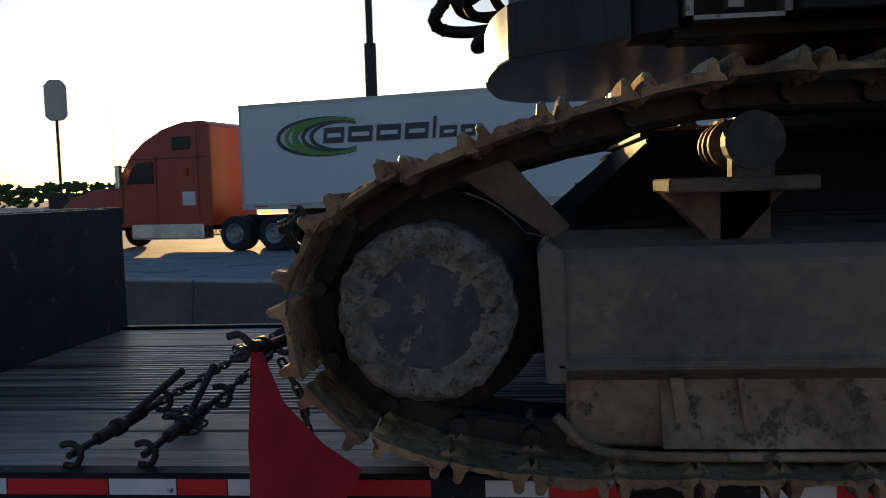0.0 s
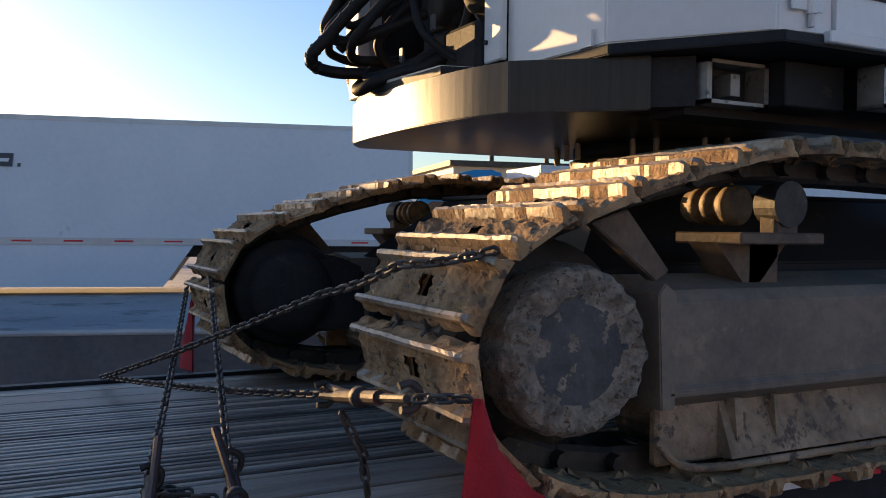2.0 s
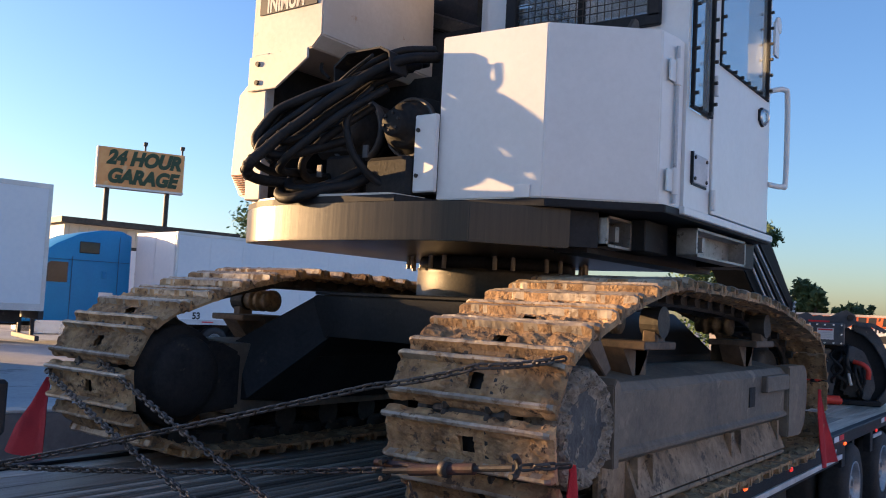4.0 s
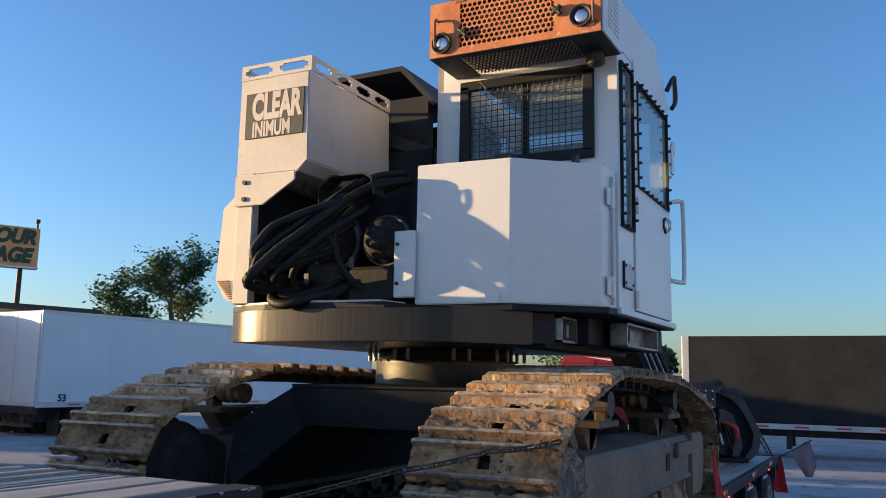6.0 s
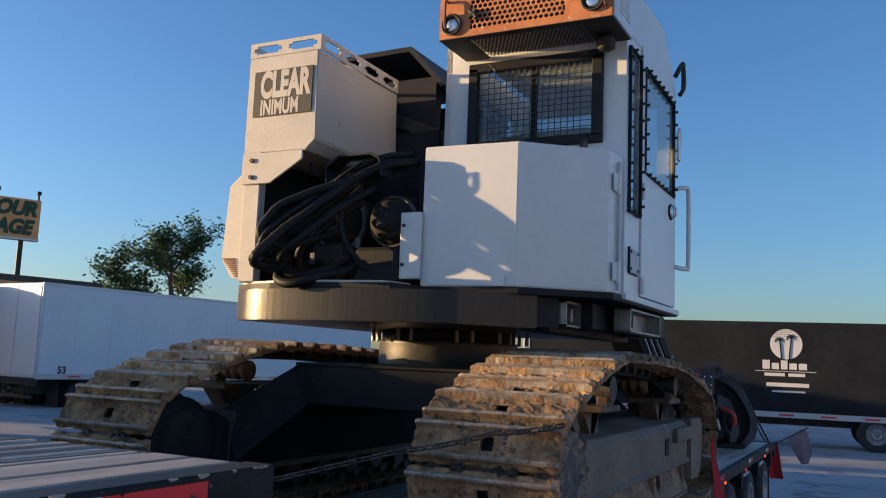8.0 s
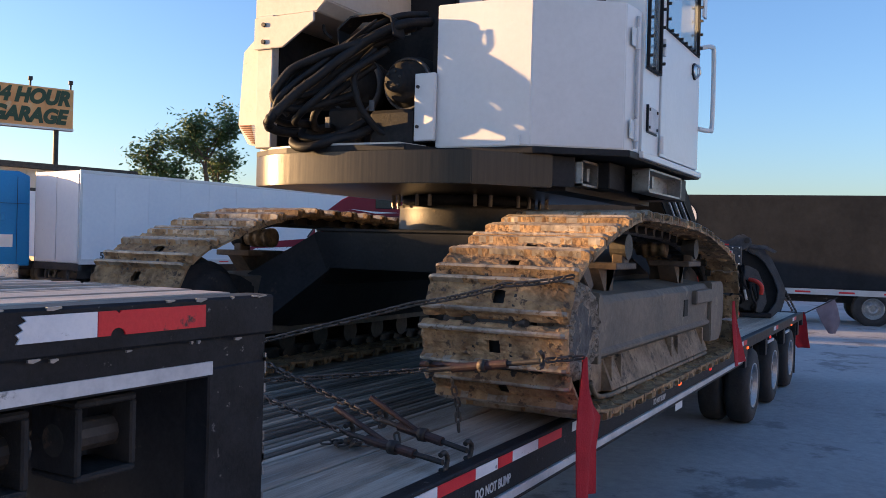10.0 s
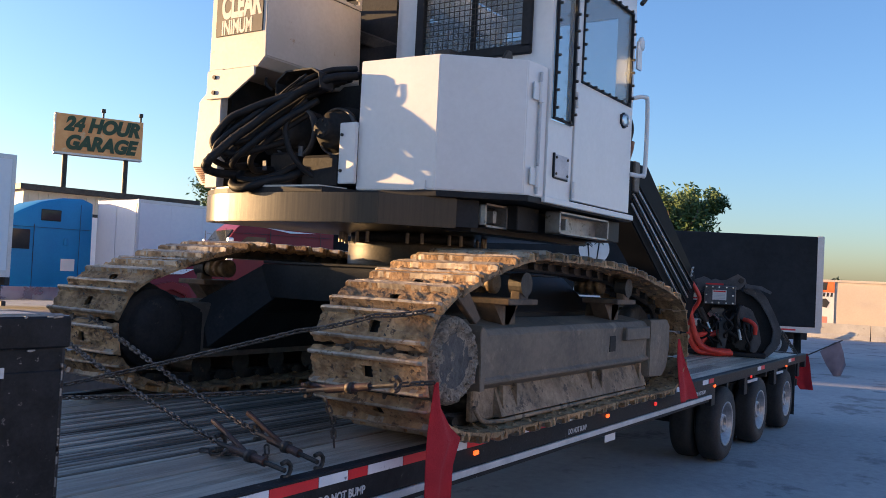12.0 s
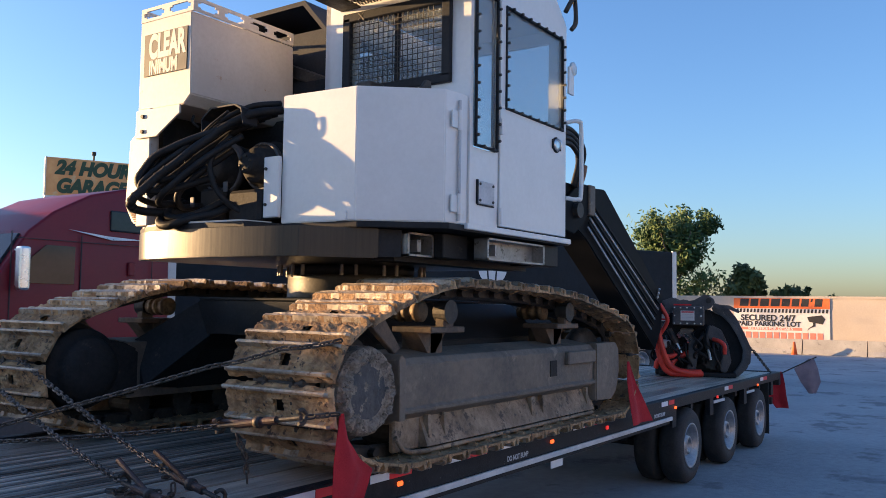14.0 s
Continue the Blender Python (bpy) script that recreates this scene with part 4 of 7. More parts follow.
    tube(bm, smooth_line([(1.91, Yn - 0.022, 2.955), (1.91, Yn - 0.05, 2.93), (1.91, Yn - 0.05, 2.89), (1.91, Yn - 0.022, 2.865)], 5), 0.008, 6)
    handle = part("door_handle", bm, M["chrome"], door, "round recessed door latch")
    bm = bmesh.new()
    lathe(bm, [(0.01, 0.0), (0.056, 0.0), (0.056, 0.012), (0.01, 0.012)], (1.91, Yn - 0.02, 2.91), 20)
    for x in (1.845, 1.963):
        box(bm, x, x + 0.012, Yn - 0.024, Yn - 0.012, 2.875, 2.945, 0.003)
    part("escutcheon", bm, M["black_gloss"], handle, "black latch surround")
    for z in (2.33, 2.9):
        part("door_hinge", rod(bmesh.new(), (1.122, Yn - 0.02, z - 0.05), (1.122, Yn - 0.02, z + 0.05), 0.014, 8), M["white"], door)
    bm = bmesh.new()
    box(bm, 0.865, 1.06, Yn - 0.012, Yn, 2.385, 2.525, 0.004)
    hatch = part("hatch", bm, M["stripe"], cab, "small bolted access hatch")
    for x in (0.885, 1.04):
        for z in (2.405, 2.505):
            part("hatch_bolt", rod(bmesh.new(), (x, Yn - 0.018, z), (x, Yn - 0.011, z), 0.009, 8), M["dark_steel"], hatch)
    bm = bmesh.new()
    box(bm, 0.855, 0.866, Yn - 0.014, Yn, 2.38, 2.53)
    box(bm, 0.866, 1.065, Yn - 0.006, Yn, 2.374, 2.384)
    part("hatch_gasket", bm, M["black_gloss"], hatch)
    # meshed end window
    y0, y1, z0, z1 = 2.30, 3.095, 3.17, 3.665
    win = part("end_window", B(Xf + 0.012, Xf + 0.03, 2.68, 2.72, z0, z1), M["black_gloss"], cab, "black framed window behind wire mesh")
    for r in ((y0 - 0.035, y1 + 0.035, z0 - 0.04, z0 + 0.02), (y0 - 0.035, y1 + 0.035, z1 - 0.03, z1 + 0.03), (y0 - 0.035, y0 + 0.03, z0, z1), (y1 - 0.03, y1 + 0.035, z0, z1)):
        part("window_bar", B(Xf - 0.03, Xf + 0.01, *r, 0.006), M["black_gloss"], win)
    bm = bmesh.new()
    for k in range(1, 17):
        y = y0 + 0.06 + (y1 - y0 - 0.12) * k / 17
        rod(bm, (Xf - 0.012, y, z0), (Xf - 0.012, y, z1), 0.0028, 5)
    for k in range(1, 12):
        z = z0 + 0.03 + (z1 - z0 - 0.06) * k / 12
        rod(bm, (Xf - 0.018, y0, z), (Xf - 0.018, y1, z), 0.0028, 5)
    part("wire_mesh", bm, M["dark_steel"], win)
    pane = part("pane", B(Xf + 0.016, Xf + 0.024, y0, y1, z0, z1), M["window"], win)
    pane.visible_shadow = False
    # roof and rusted perforated visor
    bm = bmesh.new()
    prism(bm, [(0.47, 3.79), (0.47, 4.08), (0.52, 4.10), (1.70, 4.15), (1.75, 4.13), (2.08, 3.84), (2.08, 3.79), (0.78, 3.79)], "y", 2.125, 3.155, 0.006)
    roof = part("roof", bm, M["white"], loader, "white cab roof with a rusted perforated visor")
    bm = bmesh.new()
    Xv = 0.40
    ya, yb, za, zb = 2.11, 3.165, 3.735, 4.075
    ha, hb, hz0, hz1 = 2.38, 2.95, 3.775, 4.045
    perforated(bm, ha, hb, hz0, hz1, 18, 9, 0.40, lambda u, v: (Xv, u, v))
    for r in ((ya, ha, za, zb), (hb + 0.016, yb, za, zb), (ha, hb + 0.016, za, hz0), (ha, hb + 0.016, hz1, zb)):
        box(bm, Xv - 0.001, Xv + 0.012, *r)
    box(bm, Xv, 0.47, ya, yb, zb - 0.012, zb)
    box(bm, Xv, 0.47, ya, ya + 0.01, za, zb)
    box(bm, Xv, 0.47, yb - 0.01, yb, za, zb)
    # dark sheet added behind the holes paints in the shade inside the visor
    part("visor_hole_shade", B(0.44, 0.46, ha - 0.02, hb + 0.03, hz0 - 0.02, hz1 + 0.02), M["dark_bay"], roof)
    visor = part("visor", bm, M["rust"], roof, "rusted orange perforated visor panel")
    bm = bmesh.new()
    perforated(bm, 2.3, 2.98, Xv + 0.05, 0.76, 28, 13, 0.3, lambda u, v: (v, u, za + 0.004))
    for r in ((Xv, 0.78, ya, 2.3), (Xv, 0.78, 3.0, yb), (Xv, Xv + 0.05, 2.3, 3.0)):
        box(bm, r[0], r[1], r[2], r[3], za - 0.004, za + 0.008)
    box(bm, Xv + 0.03, 0.78, 2.13, 3.12, za + 0.07, za + 0.08)
    part("visor_soffit", bm, M["dark_steel"], roof)
    bm = bmesh.new()
    box(bm, 0.41, 0.78, 2.098, 2.109, za, 4.075)
    cheek = part("visor_cheek", bm, M["white"], roof)
    for k in range(9):
        for j in range(2):
            part("louvre", B(0.5 + j * 0.12, 0.59 + j * 0.12, 2.093, 2.099, 3.80 + k * 0.028, 3.81 + k * 0.028), M["white"], roof)
    for y, z in ((2.22, 3.835), (3.08, 3.815)):
        bm = bmesh.new()
        lathe(bm, [(0.01, 0.0), (0.062, 0.0), (0.066, -0.02), (0.056, -0.02), (0.052, -0.006), (0.01, -0.004)], (0, 0, 0), 24)
        lamp = part("work_lamp", bm, M["dark_steel"], roof, "round work lamp", at=Matrix.Translation((Xv + 0.0, y, z)) @ pose(0, 0, 0, 0, 0, -90))
        bm = bmesh.new()
        lathe(bm, [(0.005, -0.012), (0.03, -0.012), (0.052, -0.004), (0.005, -0.003)], (0, 0, 0), 24)
        part("lamp_glass", bm, M["chrome"], lamp)
    for y in (2.28, 2.97):
        bm = bmesh.new()
        rod(bm, (Xv + 0.0, y - 0.07, 4.092), (Xv + 0.0, y + 0.05, 4.092), 0.016, 10)
        box(bm, Xv - 0.006, Xv + 0.04, y - 0.04, y + 0.03, 4.055, 4.085, 0.004)
        part("visor_hinge", bm, M["rust_dark"], roof)
        bm = bmesh.new()
        rod(bm, (Xv + 0.0, y + 0.051, 4.092), (Xv, y + 0.0, 4.092), 0.0168, 10)
        part("pin_cap", bm, M["stripe"], roof)
    for y in (2.14, 3.11):
        bm = bmesh.new()
        tube(bm, smooth_line([(Xv, y, 3.96), (Xv - 0.04, y, 3.955), (Xv - 0.045, y, 3.88), (Xv - 0.04, y, 3.80), (Xv, y, 3.795)], 4), 0.008, 6)
        part("visor_handle", bm, M["rust_dark"], roof)
    for y, z in ((2.36, 3.89), (2.94, 3.86), (2.97, 3.66)):
        bm = bmesh.new()
        for k in range(4):
            s = math.pi / 4 + k * math.pi / 2
            rod(bm, (Xv - 0.02 if z > 3.7 else 0.76, y, z), (Xv - 0.02 if z > 3.7 else 0.76, y + 0.035 * math.cos(s), z + 0.035 * math.sin(s)), 0.012, 8)
        rod(bm, (Xv - 0.03 if z > 3.7 else 0.75, y, z), (Xv + 0.01 if z > 3.7 else 0.78, y, z), 0.018, 8)
        part("wing_knob", bm, M["dark_steel"], roof)
    bm = bmesh.new()
    lathe(bm, [(0.01, 3.64), (0.035, 3.64), (0.045, 3.66), (0.05, 3.70), (0.045, 3.715), (0.01, 3.715)], (0.66, 2.22, 0), 16, "z")
    for k in range(4):
        lathe(bm, [(0.01, 3.648 + k * 0.014), (0.054, 3.65 + k * 0.014), (0.01, 3.656 + k * 0.014)], (0.66, 2.22, 0), 16, "z")
    part("horn", bm, M["dark_steel"], roof)
    # bracket and hook at the back of the roof
    bm = bmesh.new()
    tube(bm, smooth_line([(2.06, 2.12, 3.92), (2.1, 2.08, 4.02), (2.14, 2.08, 4.0), (2.15, 2.08, 3.86), (2.12, 2.1, 3.8)], 5), 0.018, 6)
    part("mirror_arm", bm, M["dark_steel"], roof)
    bm = bmesh.new()
    lathe(bm, [(0.02, 0), (0.05, 0), (0.05, 0.015), (0.02, 0.015)], (2.17, 2.10, 3.52), 16)
    box(bm, 2.09, 2.17, 2.10, 2.115, 3.32, 3.52)
    part("lifting_eye", bm, M["white"], cab)
    # base bracket on the cover box
    bm = bmesh.new()
    box(bm, 0.42, 0.60, 2.62, 2.86, 3.03, 3.06, 0.004)
    box(bm, 0.48, 0.62, 2.66, 2.78, 3.05, 3.13, 0.008)
    part("window_catch", bm, M["dark_steel"], cab)
    part("window_tab", prism(bmesh.new(), [(0.5, 3.03), (0.62, 3.03), (0.6, 3.1), (0.56, 3.1)], "y", 2.30, 2.32), M["dark_steel"], cab)
    # seat behind the glass
    bm = bmesh.new()
    box(bm, 1.2, 1.7, 2.45, 2.95, 2.5, 2.75, 0.04, 2)
    box(bm, 1.15, 1.28, 2.45, 2.95, 2.7, 3.35, 0.04, 2)
    part("operator_seat", bm, M["dark_bay"], cab)


def warn_sign(parent):
    bm = bmesh.new()
    box(bm, -0.006, 0.002, 3.775, 4.200, 3.245, 3.525)
    part("warning_decal", bm, M["sign_black"], parent, "torn black decal with white lettering")
    text_part("decal_text", "CLEAR", 0.215, M["cream"], parent, Matrix.Translation((-0.0066, 3.972, 3.428)) @ FACE_WEST, stretch=0.56, bold=0.05, depth=0.0006)
    text_part("decal_text", "INIMUM", 0.128, M["cream"], parent, Matrix.Translation((-0.0066, 4.005, 3.292)) @ FACE_WEST, stretch=0.62, bold=0.035, depth=0.0006)


def build_rear_house():
    # tank with slotted rail on top
    bm = bmesh.new()
    prism(bm, [(3.735, 3.08), (3.75, 3.62), (4.255, 3.62), (4.255, 3.02), (3.80, 3.02)], "x", 0.002, 0.93, 0.006)
    tank = part("tank", bm, M["cream"], loader, "cream steel tank with a slotted top rail")
    warn_sign(tank)
    bm = bmesh.new()
    def slotted(put, L, n):
        # rail made of two strips and webs between the slots
        box3 = []
        box3.append((0, L, 3.62, 3.64))
        box3.append((0, L, 3.69, 3.712))
        w = L / n
        for k in range(n + 1):
            box3.append((max(0, k * w - 0.028), min(L, k * w + 0.028), 3.64, 3.69))
            for c in (-1, 1):
                for z0, z1 in ((3.64, 3.652), (3.678, 3.69)):
                    a = k * w + c * 0.04
                    if 0 < a < L:
                        box3.append((a - 0.012, a + 0.012, z0, z1))
        for a, b, z0, z1 in box3:
            put(a, b, z0, z1)
    slotted(lambda a, b, z0, z1: box(bm, 0.003, 0.013, 3.735 + a, 3.735 + b, z0, z1), 0.52, 2)
    slotted(lambda a, b, z0, z1: box(bm, 0.013 + a, 0.013 + b, 3.735, 3.745, z0, z1), 0.9, 4)
    slotted(lambda a, b, z0, z1: box(bm, 0.013 + a, 0.013 + b, 4.245, 4.255, z0, z1), 0.9, 4)
    part("slotted_rail", bm, M["cream"], tank)
    bm = bmesh.new()
    box(bm, 0.55, 0.70, 3.86, 4.02, 3.62, 3.73, 0.01)
    part("filler_box", bm, M["cream"], tank)
    # corner post, bolted bracket, side bulge
    bm = bmesh.new()
    box(bm, -0.012, 0.05, 4.105, 4.225, 2.25, 3.03, 0.006)
    post = part("corner_post", bm, M["cream"], loader)
    bm = bmesh.new()
    prism(bm, [(4.235, 2.83), (4.235, 3.015), (3.80, 3.015), (3.80, 2.96), (4.02, 2.83)], "x", -0.028, -0.013, 0.003)
    br = part("bracket_plate", bm, M["cream"], post)
    for z in (2.87, 2.97):
        part("bolt", rod(bmesh.new(), (-0.04, 4.16, z), (-0.026, 4.16, z), 0.014, 8), M["dark_steel"], br)
    bm = bmesh.new()
    prism(bm, [(4.235, 2.95), (4.37, 2.84), (4.40, 2.40), (4.32, 2.28), (4.235, 2.27)], "x", 0.03, 1.6, 0.008)
    part("side_panel", bm, M["cream"], loader, "pale bulged side panel")
    for k in range(9):
        bm = bmesh.new()
        box(bm, 0.02, 0.032, 4.29 - k * 0.004, 4.375 - k * 0.012, 2.39 - k * 0.013, 2.397 - k * 0.013)
        part("vent_slat", bm, M["rust_dark"], post)
    # dark bay with pump and motor
    bm = bmesh.new()
    box(bm, 0.80, 0.86, 3.12, 4.25, 2.25, 3.05)
    box(bm, 0.16, 0.86, 4.19, 4.235, 2.25, 3.02)
    box(bm, 0.3, 0.86, 3.13, 3.2, 2.25, 3.0)
    box(bm, 0.25, 0.8, 3.5, 4.1, 2.25, 2.40, 0.02)
    part("bay", bm, M["dark_bay"], loader)
    bm = bmesh.new()
    lathe(bm, [(0.02, 0.0), (0.058, 0.0), (0.066, 0.012), (0.069, 0.06), (0.10, 0.07), (0.115, 0.085), (0.115, 0.135), (0.135, 0.14), (0.135, 0.22), (0.17, 0.23), (0.17, 0.30), (0.15, 0.32), (0.15, 0.7)], (0, 0, 0), 32)
    pump = part("swing_motor", bm, M["dark_bay"], loader, "dark grimy hydraulic swing motor", at=Matrix.Translation((0.11, 3.34, 2.62)) @ pose(0, 0, 0, 0, 0, -90))
    for k in range(6):
        a = k * math.pi / 3 + 0.3
        part("bolt", rod(bmesh.new(), (0.045 * math.cos(a), -0.010, 0.045 * math.sin(a)), (0.045 * math.cos(a), 0.01, 0.045 * math.sin(a)), 0.008, 6), M["dark_steel"], pump)
    part("clamp_ring", lathe(bmesh.new(), [(0.137, 0.14), (0.152, 0.14), (0.152, 0.175), (0.137, 0.175)], (0, 0, 0), 32, ends=False), M["hanger"], pump, "dull grey clamp ring")
    bm = bmesh.new()
    lathe(bm, [(0.03, 0.2), (0.10, 0.2), (0.10, 0.26), (0.17, 0.28), (0.17, 0.36), (0.15, 0.38), (0.15, 0.75)], (0, 0, 0), 28)
    part("pump", bm, M["dark_bay"], loader, "dark hydraulic pump", at=Matrix.Translation((0.0, 3.70, 2.63)) @ pose(0, 0, 0, 0, 0, -90))
    bm = bmesh.new()
    lathe(bm, [(0.158, 0.28), (0.178, 0.28), (0.178, 0.33), (0.158, 0.33)], (0, 0, 0), 28, ends=False)
    part("pump_flange", bm, M["hanger"], loader, at=Matrix.Translation((-0.03, 3.70, 2.63)) @ pose(0, 0, 0, 0, 0, -90))
    bm = bmesh.new()
    box(bm, 0.14, 0.3, 3.24, 3.52, 2.252, 2.46, 0.02)
    box(bm, 0.2, 0.4, 3.62, 3.86, 2.252, 2.50, 0.02)
    box(bm, 0.24, 0.45, 3.60, 3.98, 2.50, 2.78, 0.03)
    part("valve_block", bm, M["dark_bay"], loader, "dark hydraulic valve block behind the hoses")
    # hoses: hung from the strap, looping out over the deck edge and back into the bay
    main = [(0.30, 3.22, 2.97), (0.14, 3.30, 2.93), (0.05, 3.42, 2.86), (0.0, 3.52, 2.785), (-0.08, 3.59, 2.70), (-0.15, 3.66, 2.61), (-0.21, 3.74, 2.53), (-0.28, 3.80, 2.435), (-0.33, 3.83, 2.37), (-0.30, 3.87, 2.33), (-0.18, 3.88, 2.315), (0.0, 3.85, 2.33), (0.18, 3.80, 2.38)]
    outer = [(0.30, 3.33, 2.95), (0.10, 3.42, 2.865), (-0.005, 3.53, 2.805), (-0.08, 3.64, 2.755), (-0.145, 3.74, 2.70), (-0.19, 3.82, 2.65), (-0.225, 3.87, 2.57), (-0.25, 3.885, 2.51), (-0.24, 3.86, 2.46), (-0.17, 3.79, 2.435), (-0.08, 3.70, 2.47), (0.1, 3.60, 2.55)]
    inner = [(0.30, 3.38, 2.93), (0.06, 3.48, 2.86), (-0.01, 3.60, 2.78), (-0.07, 3.71, 2.70), (-0.13, 3.79, 2.62), (-0.18, 3.83, 2.55), (-0.16, 3.79, 2.505), (-0.06, 3.70, 2.56), (0.1, 3.60, 2.65)]
    sleeve = [(0.10, 3.86, 2.37), (-0.02, 3.88, 2.33), (-0.09, 3.87, 2.27), (-0.135, 3.80, 2.235), (-0.14, 3.72, 2.228), (-0.11, 3.65, 2.25), (-0.02, 3.60, 2.29), (0.06, 3.56, 2.31), (0.15, 3.50, 2.36), (0.3, 3.44, 2.42)]
    sleeve_in = [(0.12, 3.88, 2.40), (0.0, 3.86, 2.36), (-0.07, 3.83, 2.31), (-0.09, 3.77, 2.285), (-0.06, 3.68, 2.285), (0.02, 3.62, 2.32), (0.15, 3.56, 2.40)]
    drop = [(0.10, 3.46, 2.80), (0.03, 3.51, 2.70), (0.0, 3.53, 2.61), (0.0, 3.51, 2.53), (0.015, 3.49, 2.46), (0.05, 3.46, 2.40), (0.13, 3.44, 2.345), (0.18, 3.36, 2.305), (0.19, 3.26, 2.29), (0.2, 3.12, 2.29)]
    second = [(x + 0.03, y + 0.045, z + 0.055) for x, y, z in main[:8]] + [(-0.24, 3.88, 2.44), (-0.20, 3.93, 2.40), (-0.05, 3.95, 2.38), (0.15, 3.95, 2.42)]
    runs = [(main, 0.030, 0.0), (second, 0.022, 0.0), (outer, 0.026, 0.13), (inner, 0.021, 0.0), (sleeve, 0.027, 0.17), (sleeve_in, 0.024, 0.17), (drop, 0.021, 0.0)]
    runs += [([(x + 0.05, y - 0.01, z + 0.015) for x, y, z in outer[:8]], 0.020, 0.0), ([(x + 0.08, y + 0.05, z - 0.03) for x, y, z in main[1:8]], 0.024, 0.0), ([(0.14, 3.40, 2.80), (0.0, 3.50, 2.68), (-0.08, 3.58, 2.59), (-0.14, 3.66, 2.50), (-0.18, 3.74, 2.42), (-0.14, 3.82, 2.37), (0.02, 3.84, 2.38)], 0.024, 0.0), ([(0.16, 3.5, 2.72), (0.04, 3.60, 2.60), (-0.04, 3.68, 2.50), (-0.06, 3.75, 2.42), (0.02, 3.80, 2.36), (0.15, 3.8, 2.38)], 0.024, 0.0)]
    runs += [([(0.02, 3.40, 2.935), (-0.02, 3.52, 2.845), (-0.02, 3.63, 2.77), (-0.05, 3.70, 2.67), (-0.03, 3.70, 2.58)], 0.008, 0.0), ([(0.03, 3.41, 2.93), (-0.01, 3.55, 2.82), (-0.06, 3.61, 2.73), (-0.12, 3.67, 2.65)], 0.007, 0.0), ([(0.12, 3.84, 2.97), (0.08, 3.80, 2.92), (0.10, 3.76, 2.88)], 0.010, 0.0)]
    for pts, r, rib in runs:
        bm = bmesh.new()
        tube(bm, smooth_line(pts, 10 if not rib else 16), r * 0.88, 10, rib)
        part("hydraulic_hose", bm, M["hose"], loader, "black hydraulic hose")
    # spiral wrap bands near the loop of the main hose
    wrap = smooth_line(main, 10)
    for k in range(56, 96, 5):
        d = (wrap[k + 1] - wrap[k - 1]).normalized()
        part("hose_band", rod(bmesh.new(), wrap[k] - d * 0.006, wrap[k] + d * 0.006, 0.0295, 12), M["dark_bay"], loader)
    bm = bmesh.new()
    path = [(3.69, 2.84), (3.695, 2.925), (3.61, 2.985), (3.39, 2.985), (3.335, 2.955), (3.315, 2.86)]
    prism(bm, path + [(y - 0.006 * (1 if y > 3.5 else -1), z - 0.009) for y, z in reversed(path)], "x", 0.06, 0.18)
    part("hose_strap", bm, M["black_gloss"], loader, "bent black steel hose strap")
    for y, z in ((3.72, 2.36), (3.42, 2.44)):
        part("hose_tag", B(0.04, 0.05, y, y + 0.03, z, z + 0.06), M["hanger"], loader)
    # engine house behind, open sided, with a peaked flap
    bm = bmesh.new()
    box(bm, 0.94, 2.1, 3.42, 4.24, 2.25, 3.35)
    box(bm, 1.02, 1.10, 3.50, 4.24, 3.3, 3.75)
    box(bm, 2.0, 2.1, 3.42, 4.24, 3.3, 3.85)
    part("engine_house", bm, M["black_gloss"], loader, "black engine house with a raised flap")
    bm = bmesh.new()
    prism(bm, [(4.25, 3.62), (4.25, 3.95), (3.67, 3.96), (3.40, 3.66), (3.43, 3.65), (3.685, 3.925), (4.21, 3.915), (4.21, 3.62)], "x", 0.95, 2.1)
    part("engine_flap", bm, M["black_gloss"], loader)
    bm = bmesh.new()
    turned_box(bm, Matrix.Translation((1.0, 3.60, 3.38)) @ pose(0, 0, 0, 22, 0, 0), 0.08, 0.75, 0.09, 0.01)
    part("boom_cylinder", bm, M["dark_steel"], loader)


STUD = mesh_of(rod(bmesh.new(), (0, 0.004, 0), (0, -0.018, 0), 0.0095, 8), "stud", M["dark_steel"])
build_upper()
build_rear_house()


def beam(bm, a, b, h0, h1, w):
    """A tapered box beam from a to b in the x-z plane."""
    a, b = Vector(a), Vector(b)
    d = (b - a).normalized()
    n = Vector((-d.z, 0, d.x))
    pts = [a + n * h0 / 2, b + n * h1 / 2, b - n * h1 / 2, a - n * h0 / 2]
    return prism(bm, [(p.x, p.z) for p in pts], "y", a.y - w / 2, a.y + w / 2, 0.012)


